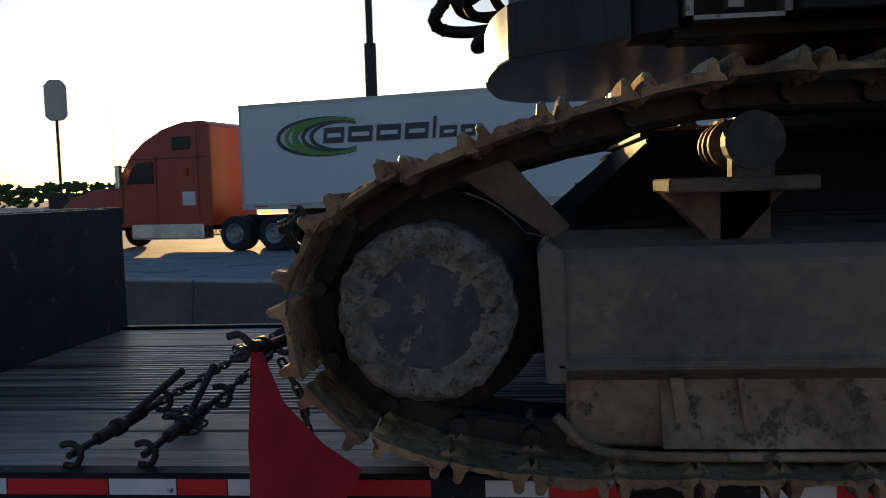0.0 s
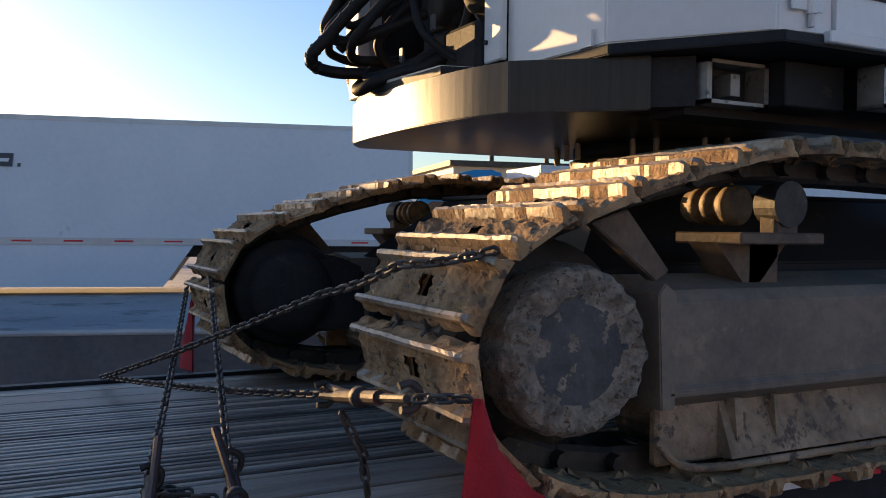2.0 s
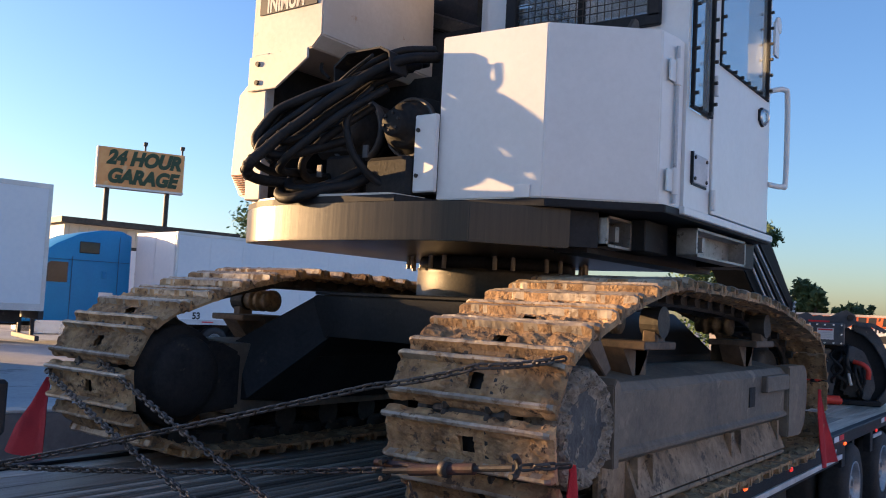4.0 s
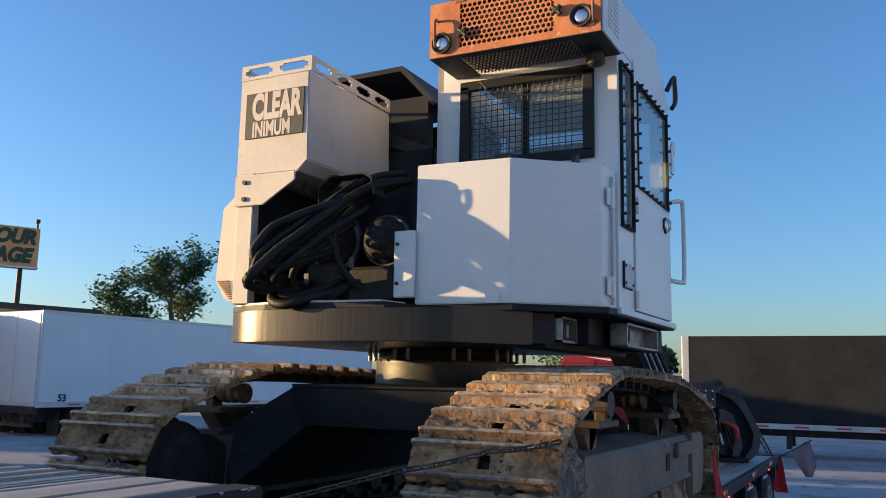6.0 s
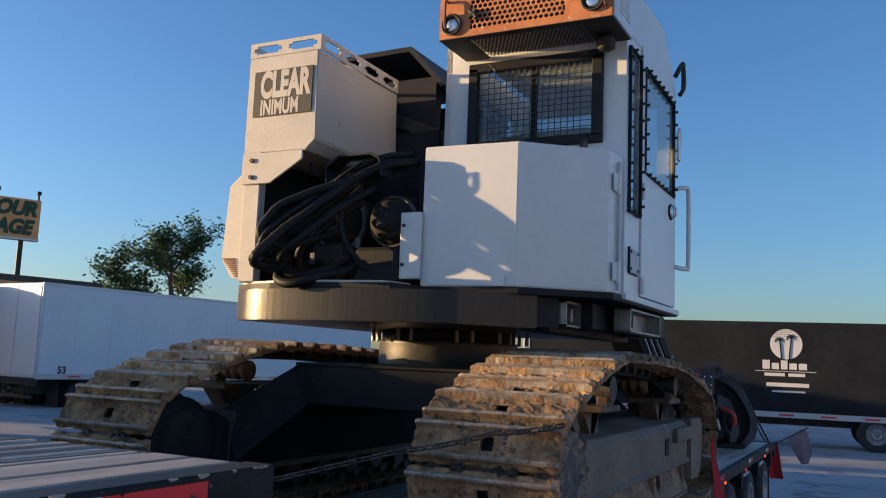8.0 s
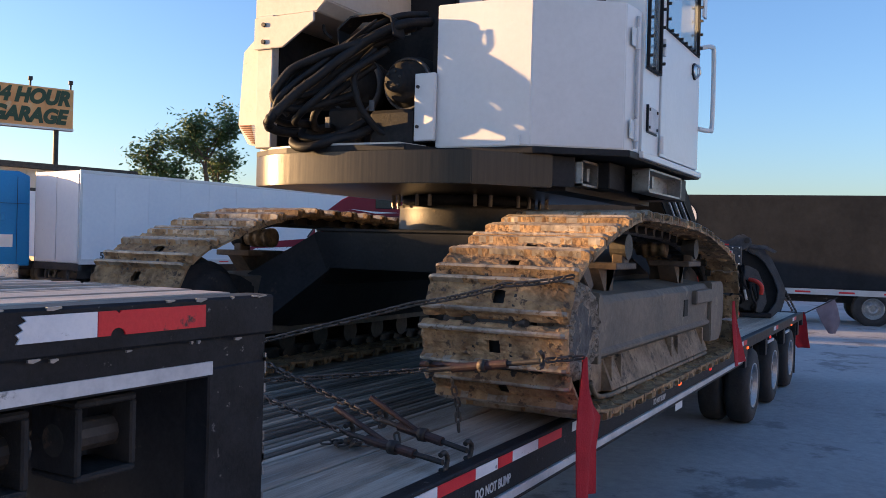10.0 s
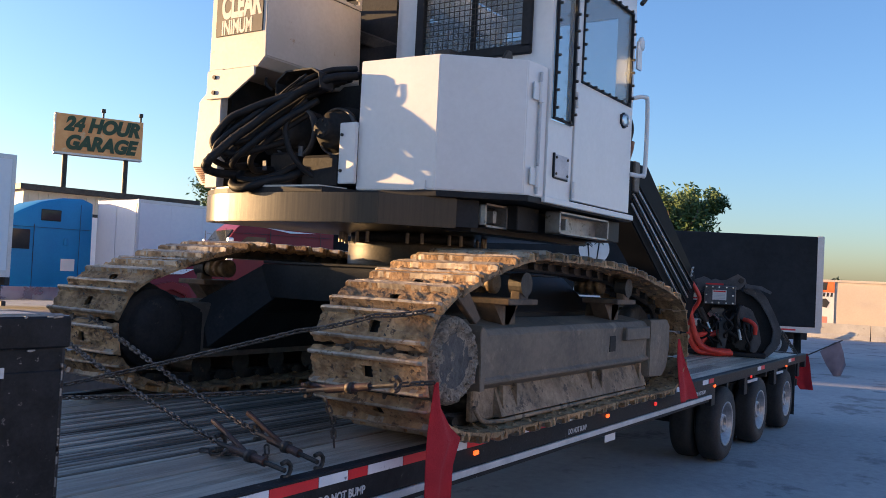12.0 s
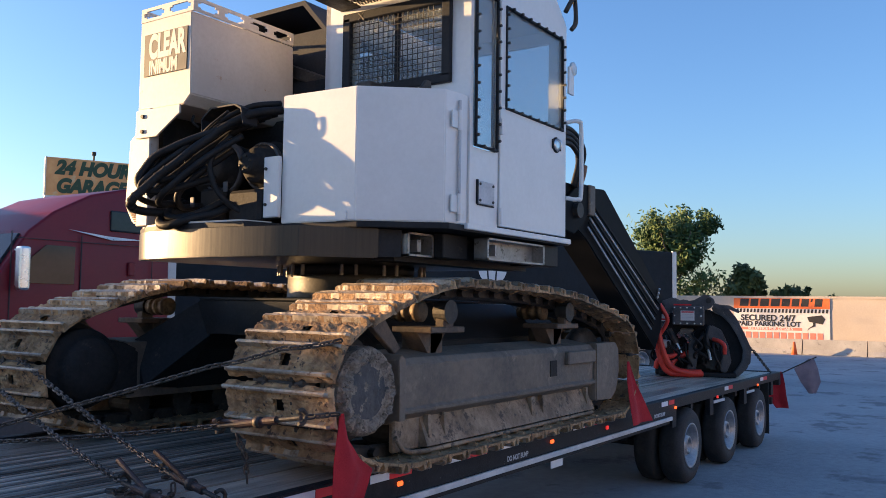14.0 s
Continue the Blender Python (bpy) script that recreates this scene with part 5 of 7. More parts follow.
def build_boom():
    y = 3.35
    bm = bmesh.new()
    beam(bm, (2.16, y, 2.78), (4.6, y, 2.82), 0.42, 0.4, 0.34)
    part("main_boom", bm, M["boom_black"], loader, "black box-section main boom")
    bm = bmesh.new()
    prism(bm, [(4.42, 2.62), (4.60, 3.02), (5.30, 3.06), (7.14, 1.90), (7.10, 1.50), (6.86, 1.23), (4.80, 2.47)], "y", y - 0.16, y + 0.16, 0.012)
    stick = part("stick_boom", bm, M["boom_black"], loader, "black stick boom with hose lines")
    for yy in (y - 0.2, y + 0.2):
        bm = bmesh.new()
        prism(bm, [(4.12, 2.54), (4.06, 2.74), (4.5, 3.03), (4.84, 3.04), (4.80, 2.86), (4.68, 2.67), (4.4, 2.5)], "y", yy - 0.015, yy + 0.015, 0.004)
        part("joint_plate", bm, M["boom_black"], stick)
    part("joint_pin", rod(bmesh.new(), (4.42, y - 0.27, 2.74), (4.42, y + 0.27, 2.74), 0.08, 16), M["dark_steel"], stick)
    part("joint_clamp", B(4.72, 4.86, y - 0.24, y - 0.17, 2.72, 3.04, 0.01), M["frame_steel"], stick)
    for k in range(6):
        s = k / 5
        a = Vector((4.88 - 0.10 * s, y - 0.19, 2.86 - 0.26 * s))
        b = Vector((6.95 - 0.30 * s, y - 0.19, 1.80 - 0.30 * s))
        part("hose_line", tube(bmesh.new(), [a, a.lerp(b, 0.5), b], 0.0105 if k % 2 else 0.013, 6), M["stripe"] if k % 2 else M["hose"], stick)
    for k in range(4):
        o = 0.05 * k
        pts = [(3.75, y - 0.2, 3.34 - o), (3.95, y - 0.25, 3.50 - o), (4.2, y - 0.25, 3.535 - o), (4.42 - o * 0.3, y - 0.25, 3.47 - o), (4.54 - o * 0.6, y - 0.25 + o * 0.2, 3.35 - o * 0.4), (4.50 - o * 0.6, y - 0.24, 3.2), (4.42 - o * 0.3, y - 0.2, 2.98)]
        part("hose_loop", tube(bmesh.new(), smooth_line(pts, 6), 0.026, 8), M["hose"] if k != 1 else M["rubber"], stick)
    part("hose_fitting", tube(bmesh.new(), smooth_line([(4.5, y - 0.28, 3.2), (4.46, y - 0.28, 3.1), (4.42, y - 0.26, 2.98)], 4), 0.027, 8), M["rust_dark"], stick)
    # red wrapped hoses dropping to the deck and along it to the head
    drops = [
        [(7.08, 3.30, 1.90), (7.1, 3.28, 1.72), (7.12, 3.27, 1.4), (7.15, 3.22, 1.1), (7.2, 3.14, 0.95), (7.28, 2.98, 0.925), (7.4, 2.78, 0.925)],
        [(7.06, 3.26, 1.88), (7.08, 3.24, 1.7), (7.1, 3.22, 1.4), (7.14, 3.16, 1.15), (7.2, 3.08, 1.0), (7.28, 2.95, 0.95), (7.4, 2.76, 0.93)],
        [(7.06, 3.24, 1.86), (7.1, 3.16, 1.72), (7.12, 3.12, 1.6), (7.12, 3.2, 1.45), (7.1, 3.26, 1.35)],
        [(7.5, 2.92, 1.2), (7.4, 3.02, 1.16), (7.32, 3.1, 1.1), (7.28, 3.12, 1.02), (7.3, 3.0, 0.96), (7.4, 2.78, 0.95)],
    ]
    for k, pts in enumerate(drops):
        part("spiral_hose", tube(bmesh.new(), smooth_line(pts, 12), 0.036 if k != 2 else 0.026, 9, 0.10), M["red_hose"], stick, "bright red spiral-wrapped hose")
    for k in range(4):
        part("hose_end", rod(bmesh.new(), (6.95 - 0.03 * k, y - 0.19, 2.0 - 0.05 * k), (7.07, 3.29 - 0.015 * k, 1.86), 0.014, 6), M["stripe"], stick)


build_boom()

# ---------------------------------------------------------------- processing head lying on the rear deck
head = thing("harvester_head", pose(7.75, 2.85, DECK, 0, 0, 15), "black steel processing head chained to the trailer deck", "attachment")


def build_head():
    # box frame behind everything
    bm = bmesh.new()
    prism(bm, [(0.50, 0.10), (0.55, 0.55), (0.45, 0.80), (-0.10, 0.86), (-0.20, 0.5), (-0.15, 0.06), (0.3, 0.04)], "x", -0.12, 0.40, 0.02)
    part("body_frame", bm, M["black_gloss"], head)
    for x in (-0.34, 0.24):
        bm = bmesh.new()
        prism(bm, [(0.57, 0.86), (0.54, 0.95), (0.38, 1.01), (0.33, 0.985), (0.30, 0.965), (0.24, 0.985), (0.18, 0.965), (0.11, 0.975), (-0.03, 1.055), (-0.12, 1.0), (-0.135, 0.95), (-0.08, 0.88), (-0.03, 0.85), (0.37, 0.86), (0.49, 0.79)], "x", x - 0.02, x + 0.02, 0.004)
        br = part("hanger_bracket", bm, M["hanger"], head, "dull grey scalloped hanger bracket")
        if x < 0:
            part("bracket_stripe", B(x - 0.026, x - 0.02, 0.14, 0.36, 0.905, 0.925), M["tape_red"], br)
            for y, z in ((0.5, 0.9), (-0.07, 0.97)):
                part("pin", rod(bmesh.new(), (x - 0.05, y, z), (x, y, z), 0.035, 14), M["dark_steel"], br)
    part("cross_pin", rod(bmesh.new(), (-0.34, -0.05, 0.97), (0.26, -0.05, 0.97), 0.035), M["dark_steel"], head)
    part("cross_pin", rod(bmesh.new(), (-0.34, 0.48, 0.88), (0.26, 0.48, 0.88), 0.035), M["dark_steel"], head)
    panel = part("valve_cover", B(-0.42, -0.12, -0.015, 0.37, 0.655, 0.90, 0.012), M["hanger"], head, "bolted dark valve cover with a white label")
    part("label", B(-0.427, -0.419, 0.10, 0.27, 0.715, 0.84), M["banner_white"], panel)
    part("label_bar", B(-0.430, -0.426, 0.11, 0.26, 0.815, 0.832), M["tape_red"], panel)
    for k in range(4):
        part("label_line", B(-0.430, -0.426, 0.115, 0.255, 0.733 + k * 0.018, 0.738 + k * 0.018), M["stripe"], panel)
    for y in (0.02, 0.10, 0.19, 0.27, 0.345):
        for z in (0.678, 0.878):
            part("bolt", rod(bmesh.new(), (-0.432, y, z), (-0.419, y, z), 0.011, 6), M["chrome"], panel)
    for y in (0.02, 0.345):
        part("bolt", rod(bmesh.new(), (-0.432, y, 0.775), (-0.419, y, 0.775), 0.011, 6), M["chrome"], panel)
    box1 = part("decal_box", B(-0.30, -0.1, 0.44, 0.575, 0.68, 0.80, 0.01), M["black_gloss"], head)
    part("decal", B(-0.306, -0.299, 0.45, 0.565, 0.70, 0.79), M["banner_white"], box1)
    part("decal_stripe", B(-0.310, -0.305, 0.46, 0.555, 0.715, 0.735), M["tape_red"], box1)
    part("bearing_plate", B(-0.36, -0.12, 0.12, 0.28, 0.50, 0.61, 0.012), M["frame_steel"], head, "pale grey steel block")
    # curved delimbing shell on the outer side
    for x0, x1, grow in ((-0.10, 0.16, 0.0), (-0.2, -0.1, -0.05)):
        bm = bmesh.new()
        outer = [(-0.13, 0.945), (-0.28, 0.90), (-0.40, 0.76), (-0.50, 0.56), (-0.585, 0.36), (-0.57, 0.18), (-0.44, 0.05)]
        inner = [(-0.36, 0.05), (-0.46, 0.2), (-0.48, 0.35), (-0.41, 0.53), (-0.32, 0.68), (-0.22, 0.78), (-0.12, 0.82)]
        prism(bm, [(y - grow * 0.6, z + grow) for y, z in outer] + inner, "x", x0, x1, 0.01)
        part("delimbing_shell", bm, M["hanger"], head, "curved black delimbing shell")
    bm = bmesh.new()
    prism(bm, [(-0.1, 0.84), (-0.22, 0.80), (-0.33, 0.69), (-0.43, 0.52), (-0.50, 0.34), (-0.47, 0.19), (-0.37, 0.06), (-0.1, 0.05)], "x", -0.09, 0.0, 0.01)
    part("shell_plate", bm, M["black_gloss"], head)
    bm = bmesh.new()
    prism(bm, [(-0.12, 0.93), (-0.32, 0.915), (-0.45, 0.845), (-0.43, 0.815), (-0.3, 0.87), (-0.12, 0.88)], "x", -0.26, -0.2, 0.004)
    part("delimbing_blade", bm, M["hanger"], head)
    bm = bmesh.new()
    prism(bm, [(-0.02, 0.62), (-0.1, 0.66), (-0.22, 0.6), (-0.3, 0.42), (-0.34, 0.2), (-0.28, 0.06), (-0.2, 0.08), (-0.22, 0.24), (-0.16, 0.42), (-0.06, 0.5)], "x", -0.3, -0.18, 0.012)
    part("feed_arm", bm, M["hanger"], head, "bent black feed arm")
    bm = bmesh.new()
    prism(bm, [(0.18, 0.52), (0.10, 0.5), (0.06, 0.3), (0.1, 0.06), (0.2, 0.04), (0.18, 0.28)], "x", -0.34, -0.22, 0.012)
    part("feed_arm", bm, M["hanger"], head, "bent black feed arm")
    for y, z, r in ((0.38, 0.28, 0.14), (-0.12, 0.22, 0.13)):
        bm = bmesh.new()
        rod(bm, (-0.25, y, z), (0.25, y, z), r, 20)
        for k in range(14):
            s = 2 * math.pi * k / 14
            box(bm, -0.24, 0.24, y + r * math.cos(s) - 0.012, y + r * math.cos(s) + 0.012, z + r * math.sin(s) - 0.012, z + r * math.sin(s) + 0.012)
        part("feed_roller", bm, M["dark_steel"], head, "ribbed steel feed roller")
    bm = bmesh.new()
    prism(bm, [(0.62, 0.0), (0.62, 0.38), (0.52, 0.5), (0.44, 0.42), (0.44, 0.0)], "x", -0.05, 0.25, 0.01)
    part("saw_box", bm, M["black_gloss"], head)
    for a, b in (((-0.34, 0.42, 0.60), (-0.36, 0.26, 0.30)), ((-0.33, -0.02, 0.55), (-0.36, -0.09, 0.22))):
        part("cylinder", rod(bmesh.new(), a, Vector(a).lerp(Vector(b), 0.6), 0.036), M["dark_steel"], head)
        part("piston_rod", rod(bmesh.new(), Vector(a).lerp(Vector(b), 0.6), b, 0.018), M["chrome"], head)
    part("red_hose", tube(bmesh.new(), smooth_line([(-0.3, -0.12, 0.48), (-0.36, -0.2, 0.46), (-0.38, -0.26, 0.40), (-0.36, -0.26, 0.3)], 12), 0.026, 8, 0.10), M["red_hose"], head, "red spiral hose")
    part("red_hose", tube(bmesh.new(), smooth_line([(-0.3, 0.34, 0.34), (-0.38, 0.33, 0.28), (-0.42, 0.42, 0.25), (-0.44, 0.55, 0.2), (-0.42, 0.58, 0.1)], 12), 0.030, 8, 0.10), M["red_hose"], head, "red spiral hose")
    rng = random.Random(12)
    for k in range(11):
        y = 0.54 - k * 0.075
        z = rng.uniform(0.45, 0.66)
        x = rng.uniform(-0.40, -0.30)
        pts = [(-0.2, y, z), (x - 0.03, y - rng.uniform(-0.06, 0.08), z - 0.07), (x - 0.05, y - rng.uniform(-0.1, 0.12), z - 0.2), (x, y - rng.uniform(-0.1, 0.1), z - 0.32), (-0.2, y - 0.04, max(0.04, z - 0.42))]
        part("hose", tube(bmesh.new(), smooth_line(pts, 7), rng.uniform(0.012, 0.02), 7), M["hose"], head)
    for k in range(6):
        y, z = rng.uniform(0.15, 0.5), rng.uniform(0.42, 0.6)
        part("hose_fitting", rod(bmesh.new(), (-0.34, y, z), (-0.40, y + 0.02, z - 0.03), 0.017, 6), M["chrome"], head)
    part("hydraulic_block", B(-0.36, -0.2, 0.40, 0.54, 0.36, 0.46, 0.01), M["chrome"], head)
    part("skid", B(-0.3, 0.4, -0.40, 0.55, 0.0, 0.06, 0.01), M["black_gloss"], head)


build_head()


# ---------------------------------------------------------------- road trucks
def road_wheels():
    bm = bmesh.new()
    lathe(bm, [(0.285, 0.0), (0.40, -0.015), (0.47, 0.0), (0.5, 0.03), (0.505, 0.07), (0.505, 0.2), (0.5, 0.24), (0.47, 0.265), (0.40, 0.275), (0.285, 0.26)], (0, 0, 0), 32, ends=False)
    ty = mesh_of(bm, "road_tyre", M["rubber"])
    bm = bmesh.new()
    lathe(bm, [(0.08, 0.10), (0.10, 0.0), (0.15, 0.02), (0.17, 0.11), (0.25, 0.10), (0.275, 0.0), (0.29, -0.01), (0.29, 0.05), (0.28, 0.25), (0.1, 0.25)], (0, 0, 0), 28)
    for k in range(10):
        s = k * math.pi / 5
        rod(bm, (0.2 * math.cos(s), 0.08, 0.2 * math.sin(s)), (0.2 * math.cos(s), 0.12, 0.2 * math.sin(s)), 0.016, 6)
        rod(bm, (0.245 * math.cos(s + 0.3), 0.085, 0.245 * math.sin(s + 0.3)), (0.245 * math.cos(s + 0.3), 0.12, 0.245 * math.sin(s + 0.3)), 0.02, 6)
    return ty, mesh_of(bm, "road_rim", M["rim"])


ROAD_TYRE, ROAD_RIM = road_wheels()


def put_wheels(parent, xs, half, dual=True):
    for x in xs:
        for side in (-1, 1):
            for k in range(2 if dual else 1):
                w = new("wheel", ROAD_TYRE)
                w.parent = parent
                y = side * (half - 0.3 * k)
                w.matrix_basis = Matrix.Translation((x, y, 0.505)) @ pose(0, 0, 0, 0, 0, 0 if side < 0 else 180)
                if k == 0:
                    r = new("rim", ROAD_RIM)
                    r.parent = w


def van_trailer(name, at, L, label, floor=1.15, top=4.1, tandem=2.2, skirt=True, seams=0, rods=True):
    """Box trailer. Local x runs forward; the front wall is at 0, the rear at -L."""
    t = thing(name, at, label, "trailer")
    h = 1.27
    part("van_body", B(-L, 0, -h, h, floor, top, 0.03), M["van_white"], t, "smooth white trailer box")
    bm = bmesh.new()
    for y in (-h - 0.006, h - 0.004):
        box(bm, -L - 0.004, 0.0, y, y + 0.01, floor - 0.02, floor + 0.14)
        box(bm, -L - 0.004, 0.0, y - 0.003, y + 0.013, top - 0.10, top + 0.01)
        box(bm, -L - 0.01, -L + 0.08, y - 0.002, y + 0.012, floor, top)
        box(bm, -0.08, 0.01, y - 0.002, y + 0.012, floor, top)
    part("body_rail", bm, M["van_rail"], t)
    if seams:
        for k in range(1, seams):
            x = -L * k / seams
            for y in (-h - 0.007, h + 0.002):
                part("panel_seam", B(x - 0.02, x + 0.02, y, y + 0.005, floor + 0.14, top - 0.1), M["van_white"], t)
    n = int(L / 1.1)
    for k in range(n):
        x = -0.4 - k * (L - 0.8) / n
        for y in (-h - 0.012, h + 0.008):
            part("tape_strip", B(x - 0.42, x, y, y + 0.004, floor + 0.045, floor + 0.085), M["tape_red"], t)
    # rear doors, lock rods
    for s in (-1, 1):
        d = part("rear_door", B(-L - 0.03, -L, min(0.02 * s, s * (h - 0.05)), max(0.02 * s, s * (h - 0.05)), floor + 0.08, top - 0.1, 0.01), M["van_white"], t)
        for y in (0.25, 0.95) if rods else ():
            part("lock_rod", rod(bmesh.new(), (-L - 0.05, s * y, floor + 0.1), (-L - 0.05, s * y, top - 0.12), 0.02, 8), M["van_rail"], d)
    bm = bmesh.new()
    box(bm, -L - 0.02, -L + 0.1, -h, h, floor - 0.22, floor, 0.01)
    for s in (-0.6, 0.6):
        box(bm, -L, -L + 0.08, s - 0.04, s + 0.04, 0.5, floor)
    box(bm, -L - 0.01, -L + 0.09, -1.1, 1.1, 0.48, 0.6, 0.01)
    box(bm, -L + 0.3, -1.0, -0.5, -0.42, floor - 0.32, floor)
    box(bm, -L + 0.3, -1.0, 0.42, 0.5, floor - 0.32, floor)
    box(bm, -L + tandem - 1.2, -L + tandem + 1.9, -0.55, 0.55, 0.6, floor - 0.1)
    for y in (-0.8, 0.8):
        box(bm, -3.1, -2.95, y - 0.07, y + 0.07, 0.25, floor)
        box(bm, -3.2, -2.85, y - 0.12, y + 0.12, 0.2, 0.26)
    part("underframe", bm, M["black_paint"], t)
    for s in (-1, 1):
        part("mud_flap", B(-L + tandem - 0.75, -L + tandem - 0.73, min(s * 0.6, s * 1.2), max(s * 0.6, s * 1.2), 0.2, 0.95), M["rubber"], t)
    if skirt:
        for y in (-h + 0.02, h - 0.06):
            bm = bmesh.new()
            prism(bm, [(-L + tandem + 2.1, floor), (-3.4, floor), (-3.9, 0.2), (-L + tandem + 2.8, 0.2)], "y", y, y + 0.04)
            part("side_skirt", bm, M["van_white"], t, "white side skirt")
    put_wheels(t, (-L + tandem, -L + tandem + 1.28), 1.25)
    return t


def tractor(name, at, paint, label, stripe=False, glass_from=0.68):
    """Sleeper tractor. Local x runs forward; the back of the sleeper is at 0, the nose at 5.6."""
    t = thing(name, at, label, "truck")
    h = 1.2

    def shell(pts, w0, w1, nm, mat):
        """Outline in x-z, its width narrowing from w0 low to w1 high."""
        bm = bmesh.new()
        zlo, zhi = min(p[1] for p in pts), max(p[1] for p in pts)
        rows = []
        for s in (-1, 1):
            rows.append([bm.verts.new((x, s * (w0 + (w1 - w0) * ((z - zlo) / (zhi - zlo)) ** 2), z)) for x, z in pts])
        bm.faces.new(rows[0])
        bm.faces.new(rows[1][::-1])
        for k in range(len(pts)):
            bm.faces.new((rows[0][k], rows[1][k], rows[1][(k + 1) % len(pts)], rows[0][(k + 1) % len(pts)]))
        bmesh.ops.recalc_face_normals(bm, faces=bm.faces)
        bmesh.ops.bevel(bm, geom=list(bm.edges), offset=0.05, segments=3, affect="EDGES", profile=0.6)
        for f in bm.faces:
            f.smooth = True
        return part(nm, bm, mat, t)
    shell([(0, 0.75), (0, 3.66), (0.35, 3.80), (1.0, 3.78), (1.7, 3.60), (2.4, 3.24), (2.85, 2.88), (3.45, 1.98), (3.55, 0.75)], h, h - 0.08, "cab_body", paint)
    shell([(3.4, 0.7), (3.4, 1.98), (4.6, 1.86), (5.3, 1.66), (5.62, 1.38), (5.7, 0.7)], h - 0.06, h - 0.32, "hood", paint)
    for s in (-1, 1):
        bm = bmesh.new()
        prism(bm, [(3.95, 0.9), (4.1, 1.22), (4.5, 1.36), (4.95, 1.25), (5.2, 0.95), (5.6, 0.9), (5.6, 0.55), (5.15, 0.55), (4.95, 1.0), (4.5, 1.15), (4.15, 1.0), (4.0, 0.6)], "y", s * 1.24 - 0.1, s * 1.24 + 0.1, 0.02)
        part("fender", bm, paint, t)
        y = s * (h - 0.005)
        bm = bmesh.new()
        prism(bm, [(2.02, 2.02), (2.02, 2.66), (2.55, 2.66), (2.80, 2.45), (3.0, 2.02)], "y", y - 0.012, y + 0.012, 0.004)
        part("door_glass", bm, M["cab_glass"], t)
        bm2 = bmesh.new()
        box(bm2, glass_from, glass_from + 0.64, s * (h - 0.05) - 0.03, s * (h - 0.05) + 0.03, 2.98, 3.36, 0.03, 2)
        part("sleeper_glass", bm2, M["cab_glass"], t)
        bm = bmesh.new()
        for x in (1.9, 3.15):
            box(bm, x - 0.008, x + 0.008, y - 0.008, y + 0.008, 0.8, 2.85)
        box(bm, 0.05, 3.1, y - 0.007, y + 0.007, 2.742, 2.754)
        box(bm, 0.42, 0.43, y - 0.007, y + 0.007, 0.8, 3.6)
        part("door_seam", bm, M["sign_black"], t)
        bm = bmesh.new()
        box(bm, 0.8, 0.94, y - 0.02, y + 0.02, 2.2, 2.45, 0.015)
        part("door_handle", bm, paint, t)
        bm = bmesh.new()
        box(bm, 3.0, 3.17, s * 1.42 - 0.09, s * 1.42 + 0.09, 1.9, 2.6, 0.04, 2)
        rod(bm, (3.05, s * 1.15, 2.55), (3.05, s * 1.42, 2.5), 0.02)
        part("mirror", bm, M["chrome"], t)
        bm = bmesh.new()
        box(bm, 0.3, 2.9, s * 0.95 - 0.25, s * 0.95 + 0.25, 0.35, 0.85, 0.05, 2)
        part("fuel_tank", bm, M["chrome"], t)
        if stripe:
            bm = bmesh.new()
            prism(bm, [(0.55, 2.86), (1.4, 2.885), (2.15, 2.95), (1.3, 2.82)], "y", y - 0.009, y + 0.009)
            part("swoosh", bm, M["tape_white"], t)
            bm = bmesh.new()
            prism(bm, [(3.9, 1.7), (5.1, 1.62), (5.3, 1.5), (4.2, 1.55)], "y", s * (h - 0.17) - 0.02, s * (h - 0.17) + 0.02)
            part("swoosh", bm, M["tape_white"], t)
        else:
            part("placard", B(0.55, 1.0, y - 0.009, y + 0.009, 1.35, 1.75), M["banner_white"], t)
    bm = bmesh.new()
    v = [bm.verts.new(p) for p in ((2.84, -1.0, 2.80), (2.84, 1.0, 2.80), (3.40, 1.06, 2.0), (3.40, -1.06, 2.0))]
    w = [bm.verts.new(p) for p in ((2.93, -1.0, 2.84), (2.93, 1.0, 2.84), (3.49, 1.06, 2.02), (3.49, -1.06, 2.02))]
    bm.faces.new(w)
    for k in range(4):
        bm.faces.new((v[k], v[(k + 1) % 4], w[(k + 1) % 4], w[k]))
    bmesh.ops.recalc_face_normals(bm, faces=bm.faces)
    part("windscreen", bm, M["cab_glass"], t)
    bm = bmesh.new()
    box(bm, 5.5, 5.78, -1.2, 1.2, 0.4, 0.75, 0.06, 2)
    box(bm, 5.66, 5.73, -0.55, 0.55, 0.8, 1.4, 0.02)
    part("bumper", bm, M["chrome"], t)
    bm = bmesh.new()
    box(bm, -2.9, 4.9, -0.45, -0.33, 0.6, 0.85)
    box(bm, -2.9, 4.9, 0.33, 0.45, 0.6, 0.85)
    box(bm, -1.9, -0.7, -0.45, 0.45, 0.86, 1.02)
    box(bm, -2.95, -2.85, -1.2, 1.2, 0.65, 0.85)
    part("chassis", bm, M["black_paint"], t)
    put_wheels(t, (-0.75, -2.05), 1.22)
    put_wheels(t, (4.55,), 1.24, dual=False)
    return t


